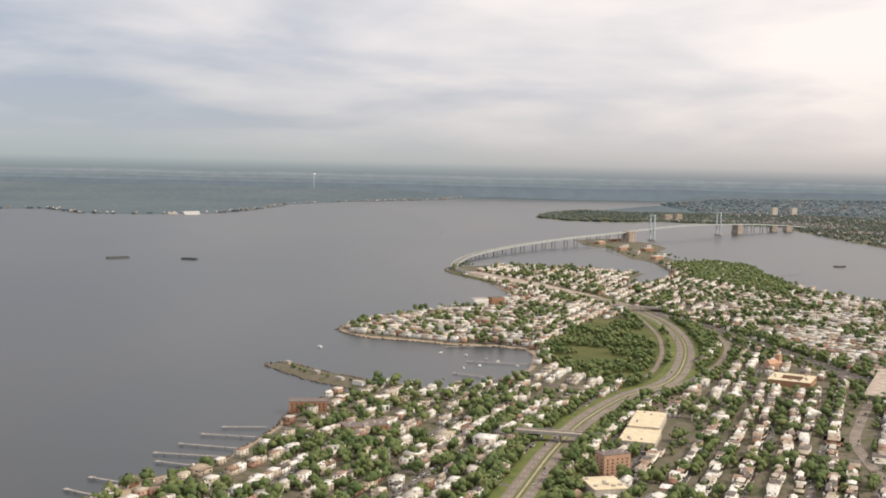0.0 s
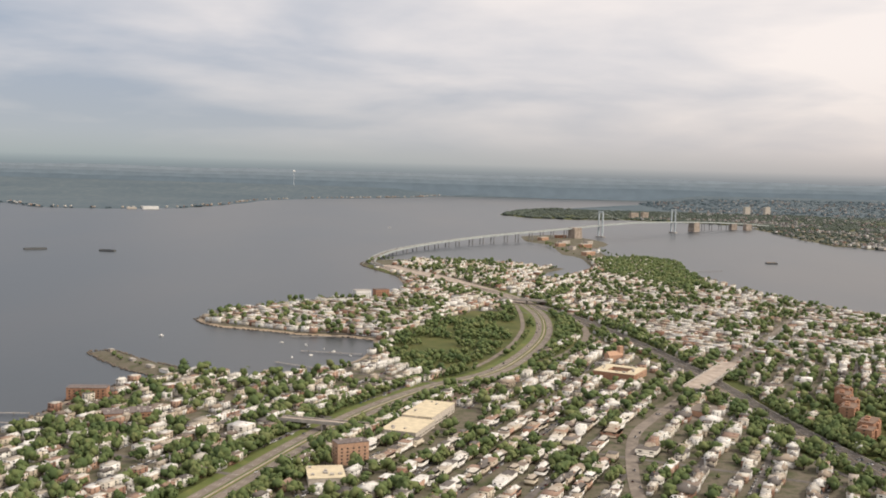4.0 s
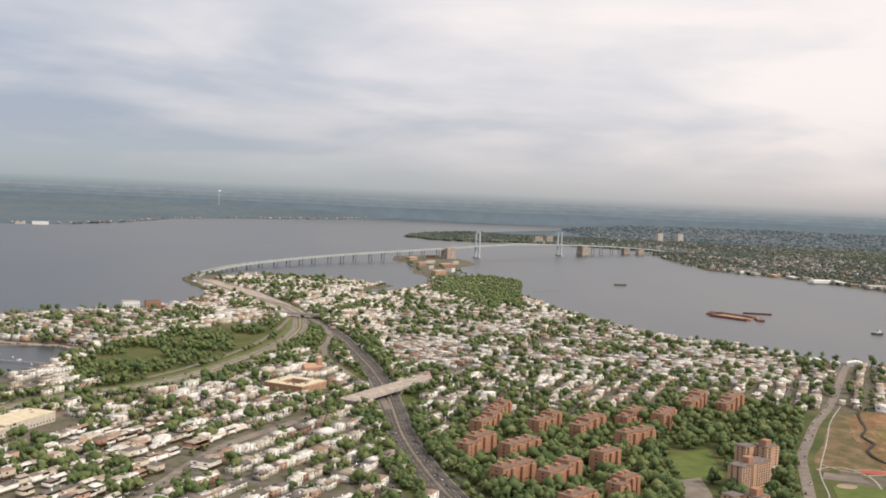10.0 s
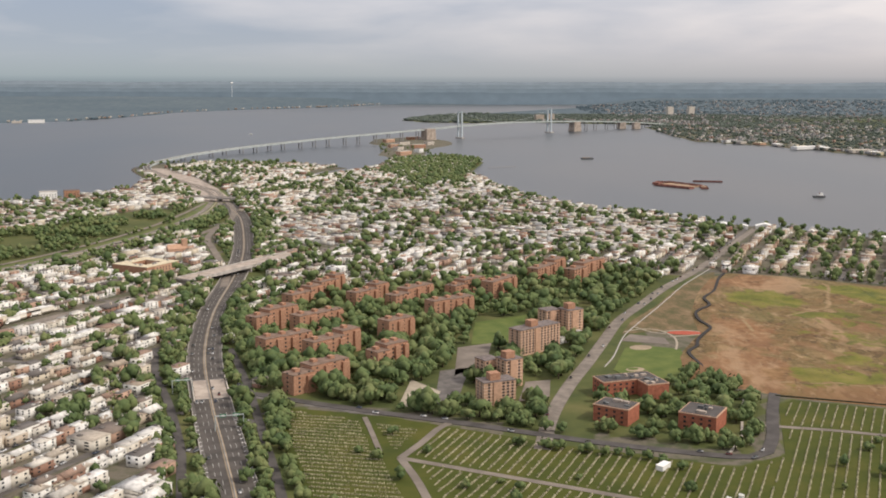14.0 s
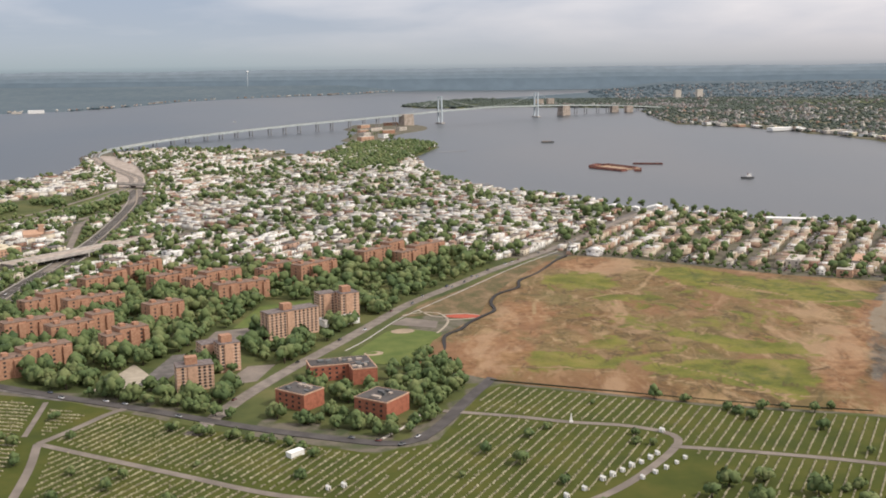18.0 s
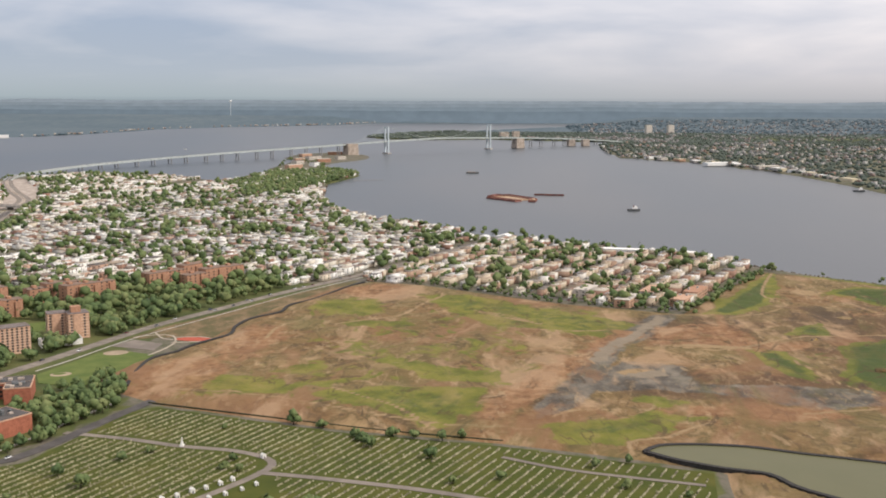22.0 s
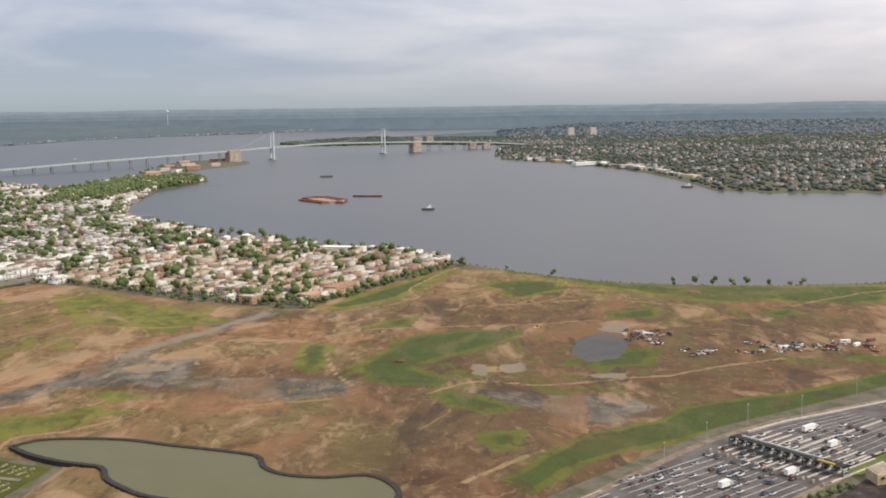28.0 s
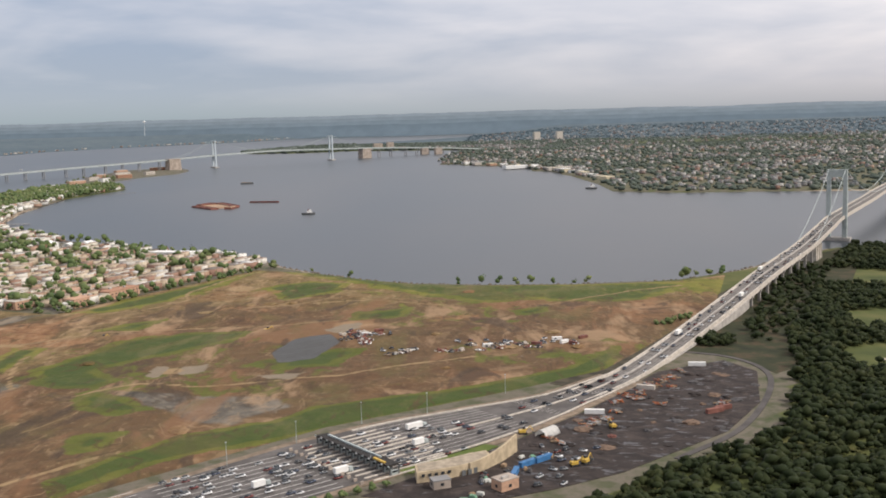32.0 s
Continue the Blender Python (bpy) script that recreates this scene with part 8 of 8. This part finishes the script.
# tan maintenance building with a long sloping wall
tan_stone = simple("tan_stone", (0.46, 0.37, 0.25), 0.2, 2.0)
ob = holder("maintenance_building", 0, 0, LEVEL)
plan = [(963, 400.5), (968, 402.5), (972.5, 405), (978, 409), (981.5, 413.5), (980, 418), (976, 416), (970, 411.5), (962, 406.5)]


def prism(bm, plan, z0, z1):
    top = [bm.verts.new((x_, y_, z1)) for x_, y_ in plan]
    low = [bm.verts.new((x_, y_, z0)) for x_, y_ in plan]
    bm.faces.new(top)
    for i in range(len(plan)):
        bm.faces.new((low[i], low[(i + 1) % len(plan)], top[(i + 1) % len(plan)], top[i]))
    bmesh.ops.recalc_face_normals(bm, faces=bm.faces)
    bmesh.ops.triangulate(bm, faces=bm.faces)


bm = bmesh.new()
prism(bm, plan, -0.4, 2.9)
part("hall", bm, tan_stone, ob, "long low tan hall")
cx_, cy_ = sum(p[0] for p in plan) / len(plan), sum(p[1] for p in plan) / len(plan)
bm = bmesh.new()
prism(bm, [(cx_ + (x_ - cx_) * 0.95, cy_ + (y_ - cy_) * 0.90) for x_, y_ in plan], 2.85, 3.0)
part("roof", bm, simple("pale_tan_roof", (0.34, 0.285, 0.215), 0.25, 2.0), ob, "pale tan flat roof")
wall_line = spline([(976, 407.2), (979, 410), (982, 414), (985, 419), (988, 425.5)], 1.2)
n3 = np.column_stack((wall_line, np.linspace(0, 1, len(wall_line)) ** 1.3 * 1.9))
bm = bmesh.new()
ribbon(bm, n3, -0.3, 0.3, -3.0, 3.1)
part("wing_wall", bm, tan_stone, ob, "tan wing wall that rises to a point")
for k, (x, y) in enumerate(((974.5, 405.9), (976.0, 407.0), (977.4, 408.1))):
    bm = bmesh.new()
    box(bm, x, y, -0.1, 1.1, 0.3, 1.7, 0.63)
    part("garage_door", bm, steel_dark, ob)
for x, y in ((964.6, 400.9), (966.2, 401.5), (967.8, 402.2), (969.4, 403.0), (971.0, 403.9)):
    share("window", pane_me, ob, Matrix.Translation((x, y, 1.6)) @ Matrix.Rotation(0.42, 4, "Z"))
tagged(ob, "tan maintenance building with rising wing wall beside the plaza", "building")
plain_block("store_hut", 969, 398, 0.4, 4.5, 3.2, 2.2, concrete_brown, concrete_dim, "small brown-grey store hut by the tan building", "hut", win=1)
plain_block("store_hut", 985, 397, 0.7, 5.5, 4.0, 2.7, brick_tan, concrete_brown, "tan brick store hut in the works yard", "hut", win=1, units=1)
for i in range(16):
    p = gate - gd * (6 + i * 4.2) + gn * 23
    tree(p.x, p.y, rng.uniform(0.9, 1.5), "round green shrub tree beside the toll plaza", group="plaza trees")
green_tarp = simple("green_tarp", (0.16, 0.30, 0.20), 0.25, 0.6)
pale_tarp = simple("pale_tarp", (0.52, 0.52, 0.48), 0.2, 0.6)


def stack(x, y, turn, mat, label, g):
    """Pallets on bearers under a sagging sheet."""
    ob = holder("covered_stack", x, y, LEVEL + 0.14, turn)
    for q in (-0.6, 0.6):
        bm = bmesh.new()
        box(bm, q, 0, 0, 0.18, 1.3, 0.15)
        part("bearer", bm, timber, ob)
    bm = bmesh.new()
    box(bm, 0, 0, 0.15, g.uniform(1.5, 2.4), g.uniform(1.0, 1.5), g.uniform(0.4, 0.9), 0, 0.86)
    bmesh.ops.bevel(bm, geom=bm.edges[:], offset=0.12, segments=2, affect="EDGES")
    part("sheet", bm, mat, ob)
    return tagged(ob, label, "stack", "covered stacks")


clutter = np.random.default_rng(71)
for i in range(26):
    q = clutter.uniform()
    x, y = 976 + 20 * q + clutter.uniform(-3.5, 3.5), 392 + 32 * q + clutter.uniform(-6, 3)
    if np.hypot(x - 991, y - 414) > 4 and np.hypot(x - 987.5, y - 406.5) > 4:
        m = (green_tarp, pale_tarp, tan_board, dark_rubble)[int(clutter.integers(4))]
        stack(x, y, clutter.uniform(0, 3), m, {green_tarp: "stack under a faded green sheet", pale_tarp: "stack under a pale sheet", tan_board: "stack of tan boards", dark_rubble: "stack of dark building blocks"}[m] + " beside the maintenance building", clutter)
for x, y, t in ((999, 424, 0.8), (1001.5, 426, 0.9), (996, 422, 0.7), (1000, 410, 0.3), (993, 398, 0.5)):
    car(x, y, LEVEL + 0.14, t, int(clutter.integers(3)), "in the works yard")
def dump(x, y, r, seed, m):
    """A low pile of broken pieces tipped on the landfill."""
    g = np.random.default_rng(seed)
    ob = holder("debris_pile", x, y, float(lz[int(np.argmin(np.hypot(lx - x, ly - y)))]), g.uniform(0, 3))
    for nm, mat in (("rubble", m), ("plate", (white_paint, limestone, concrete_dim)[seed % 3]), ("beam", (steel_dark, rust, tan_board)[seed % 3])):
        bm = bmesh.new()
        for i in range(int(g.integers(5, 9))):
            a_, d_ = g.uniform(0, 6.28), r * math.sqrt(g.uniform())
            sx, sy, sz = {"rubble": (0.9, 0.8, 0.6), "plate": (1.3, 0.8, 0.2), "beam": (2.2, 0.25, 0.25)}[nm]
            box(bm, d_ * math.cos(a_), d_ * math.sin(a_) * 0.7, g.uniform(-0.1, 0.35), sx * g.uniform(0.6, 1.3), sy * g.uniform(0.6, 1.3), sz * g.uniform(0.7, 1.5), g.uniform(0, 3), 0.85)
        part(nm, bm, mat, ob)
    return tagged(ob, "tipped debris of rubble, plates and beams on bare soil", "debris pile", "landfill debris piles")


tip = np.random.default_rng(83)
for i in range(46):
    if i < 18:
        x, y, m = 926 + tip.normal() * 4.5, 568 + tip.normal() * 8.0, (dark_rubble, rust, limestone)[i % 3]
    elif i < 23:
        x, y, m = 941 + 2.2 * (i - 18) + tip.uniform(-1, 1), 541 + 1.6 * (i - 18), (dark_rubble, limestone)[i % 2]
    else:
        q = (i - 23) / 22
        x, y, m = 962 + 36 * q + tip.uniform(-2, 2), 546 + 8 * q + tip.uniform(-5, 6), (dark_rubble, dark_rubble, limestone, rust)[i % 4]
    dump(x, y, tip.uniform(1.2, 2.4), 500 + i, m)
sheet("plaza_lawn", [(955, 411), (965, 419), (972, 426.5), (979, 432), (983, 430), (979, 424), (971, 416), (961, 408)], LEVEL + 0.22, lawn_mat, "green lawn strip beside the plaza", "lawn")

# ---- on and by the water ----


def hull(bm, L, W, H, z=0.0):
    """A hull that narrows to its bow."""
    plan = [(-0.5, -0.5), (0.25, -0.5), (0.42, -0.3), (0.5, 0), (0.42, 0.3), (0.25, 0.5), (-0.5, 0.5)]
    top = [bm.verts.new((p * L, q * W, z + H)) for p, q in plan]
    low = [bm.verts.new((p * L * 0.94, q * W * 0.85, z - 0.4)) for p, q in plan]
    bm.faces.new(top)
    for i in range(7):
        bm.faces.new((low[i], low[(i + 1) % 7], top[(i + 1) % 7], top[i]))


def boat(x, y, turn, L=4.0):
    ob = holder("motor_boat", x, y, 0, turn)
    bm = bmesh.new()
    hull(bm, L, L * 0.32, L * 0.16)
    part("hull", bm, white_paint, ob)
    bm = bmesh.new()
    box(bm, -L * 0.05, 0, L * 0.16, L * 0.4, L * 0.22, L * 0.16, 0, 0.85)
    part("cabin", bm, white_paint, ob)
    bm = bmesh.new()
    box(bm, L * 0.06, 0, L * 0.22, L * 0.2, L * 0.23, L * 0.06)
    part("windscreen", bm, glass_dark, ob)
    return tagged(ob, "small white moored motor boat on the water", "boat", "boats")


for x, y, L in ((-95, 837, 5), (21, 813, 4), (30, 772, 4), (18, 762, 3.5), (1, 823, 3.5), (44, 790, 3.5), (36, 800, 3), (58, 775, 3), (240, 1500, 5), (262, 1470, 5), (-2, 2268, 8), (230, 1360, 4), (246, 1380, 4), (236, 1400, 4)):
    boat(x, y, rng.uniform(0, 6.28), L)


def barge(x, y, turn, L, W, H, mat, label, cargo=True):
    ob = holder("barge", x, y, 0, turn)
    bm = bmesh.new()
    box(bm, 0, 0, -0.5, L, W, H + 0.5, 0, 0.98)
    part("hull", bm, mat, ob)
    bm = bmesh.new()
    for s_ in (-1, 1):
        box(bm, 0, s_ * W * 0.46, H, L * 0.96, 0.3, 0.8)
        box(bm, s_ * L * 0.47, 0, H, 0.3, W * 0.9, 0.8)
    part("coaming", bm, mat, ob)
    if cargo:
        bm = bmesh.new()
        for i in range(5):
            box(bm, (i - 2) * L * 0.17, rng.uniform(-0.1, 0.1) * W, H, L * 0.14, W * 0.6, rng.uniform(0.5, 1.6), 0, 0.6)
        part("cargo", bm, soil_mat, ob)
    return tagged(ob, label, "barge", "barges")


barge(668, 1249, -0.87, 50, 9, 0.8, rust, "rust-red deck barge of a moored raft", False)
barge(684, 1280, -0.97, 54, 9, 0.8, rust, "rust-red deck barge on the far side of a moored raft", False)
barge(699, 1240, 1.45, 22, 8, 1.0, rust, "short rust-red barge closing a moored raft")
barge(658, 1290, 1.15, 24, 8, 1.0, rust, "short rust-red barge at the end of a moored raft", False)
barge(677, 1263, -0.92, 44, 24, 0.5, soil_mat, "wide brown deck between the barges of a moored raft", False)
barge(718, 1308, -0.13, 34, 3.5, 0.7, rust, "long low rusty barge at anchor", False)
barge(-470, 1546, 0.6, 32, 9, 1.6, steel_dark, "dark low barge far out on the bay", False)
barge(-366, 1548, -0.2, 24, 8, 1.6, steel_dark, "dark barge under tow on the bay", False)
barge(617, 1644, 0.2, 18, 6, 1.5, steel_dark, "dark work barge in the strait")


def tug(x, y, turn, L=13):
    ob = holder("tug_boat", x, y, 0, turn)
    bm = bmesh.new()
    hull(bm, L, L * 0.32, L * 0.13)
    part("hull", bm, steel_dark, ob)
    bm = bmesh.new()
    box(bm, L * 0.08, 0, L * 0.13, L * 0.36, L * 0.2, L * 0.12)
    box(bm, L * 0.14, 0, L * 0.25, L * 0.16, L * 0.15, L * 0.1)
    part("deck_house", bm, white_paint, ob)
    bm = bmesh.new()
    tube(bm, (-L * 0.02, 0, L * 0.25), (-L * 0.02, 0, L * 0.4), L * 0.03, L * 0.03, 8)
    part("funnel", bm, rust, ob)
    return tagged(ob, "dark tug boat with white deck house", "tug boat", "tug boats")


tug(796, 1154, 0.1)
tug(1085, 1400, 0.0, 14)


def jetty(x0, y0, x1, y1, w=1.1):
    ob = holder("pier", 0, 0, 0)
    L, t = math.hypot(x1 - x0, y1 - y0), math.atan2(y1 - y0, x1 - x0)
    bm = bmesh.new()
    box(bm, (x0 + x1) / 2, (y0 + y1) / 2, 0.9, L, w, 0.2, t)
    part("deck", bm, timber, ob)
    for i in range(int(L / 8) + 1):
        bm = bmesh.new()
        p = i * 8 / L
        for q in (-1, 1):
            tube(bm, (x0 + (x1 - x0) * p - math.sin(t) * q * w * 0.4, y0 + (y1 - y0) * p + math.cos(t) * q * w * 0.4, -2), (x0 + (x1 - x0) * p - math.sin(t) * q * w * 0.4, y0 + (y1 - y0) * p + math.cos(t) * q * w * 0.4, 1.5), 0.13, 0.13, 6)
        part("pile_pair", bm, timber, ob)
    bm = bmesh.new()
    box(bm, x1, y1, 0.9, 2.0, 2.4, 0.22, t)
    part("pier_head", bm, timber, ob)
    return tagged(ob, "grey timber pier on piles reaching into the water", "pier", "piers")


for q in ((-94, 577, -117, 575), (-96, 555, -125, 559), (-100, 532, -132, 539), (-104, 516, -140, 521), (-110, 498, -135, 506), (-134, 468, -158, 478), (-144, 450, -163, 460), (66, 778, 22, 785), (40, 722, 11, 739), (52, 856, 6, 846), (536, 1078, 510, 1106), (470, 1480, 505, 1500)):
    jetty(*q)
jetty(505, 1108, 542, 1108, 3.0)
# rubble edge of the long breakwater and the shores
rock_v, rock_f = [], []
bm = bmesh.new()
bmesh.ops.create_icosphere(bm, subdivisions=1, radius=1.0)
for v_ in bm.verts:
    v_.co *= 1 + 0.4 * noise.noise(v_.co * 2)
rk = arrays(bm)
pts = np.concatenate([spline(JETTY + JETTY[:1], 1.6), spline(COAST_NORTH[3:12], 2.2), spline(COAST_NORTH[18:36], 2.4), spline(COAST_SOUTH[14:33], 3.0)])
pts = pts + rng.uniform(-1.2, 1.2, pts.shape)
n_ = len(pts)
size = rng.uniform(0.5, 1.3, n_)
v, f, w = scatter([rk], np.zeros(n_, int), np.column_stack((pts, np.full(n_, 0.3))), rng.uniform(0, 6.28, n_), np.stack((size, size * rng.uniform(0.7, 1.2, n_), size * 0.7), 1))
tagged(soup("shore_rocks", v, f, [simple("shore_stone", (0.15, 0.125, 0.10), 0.3, 1.5)], w * 0), "brown-grey rubble stones along the shoreline", "rocks", kind="stuff")
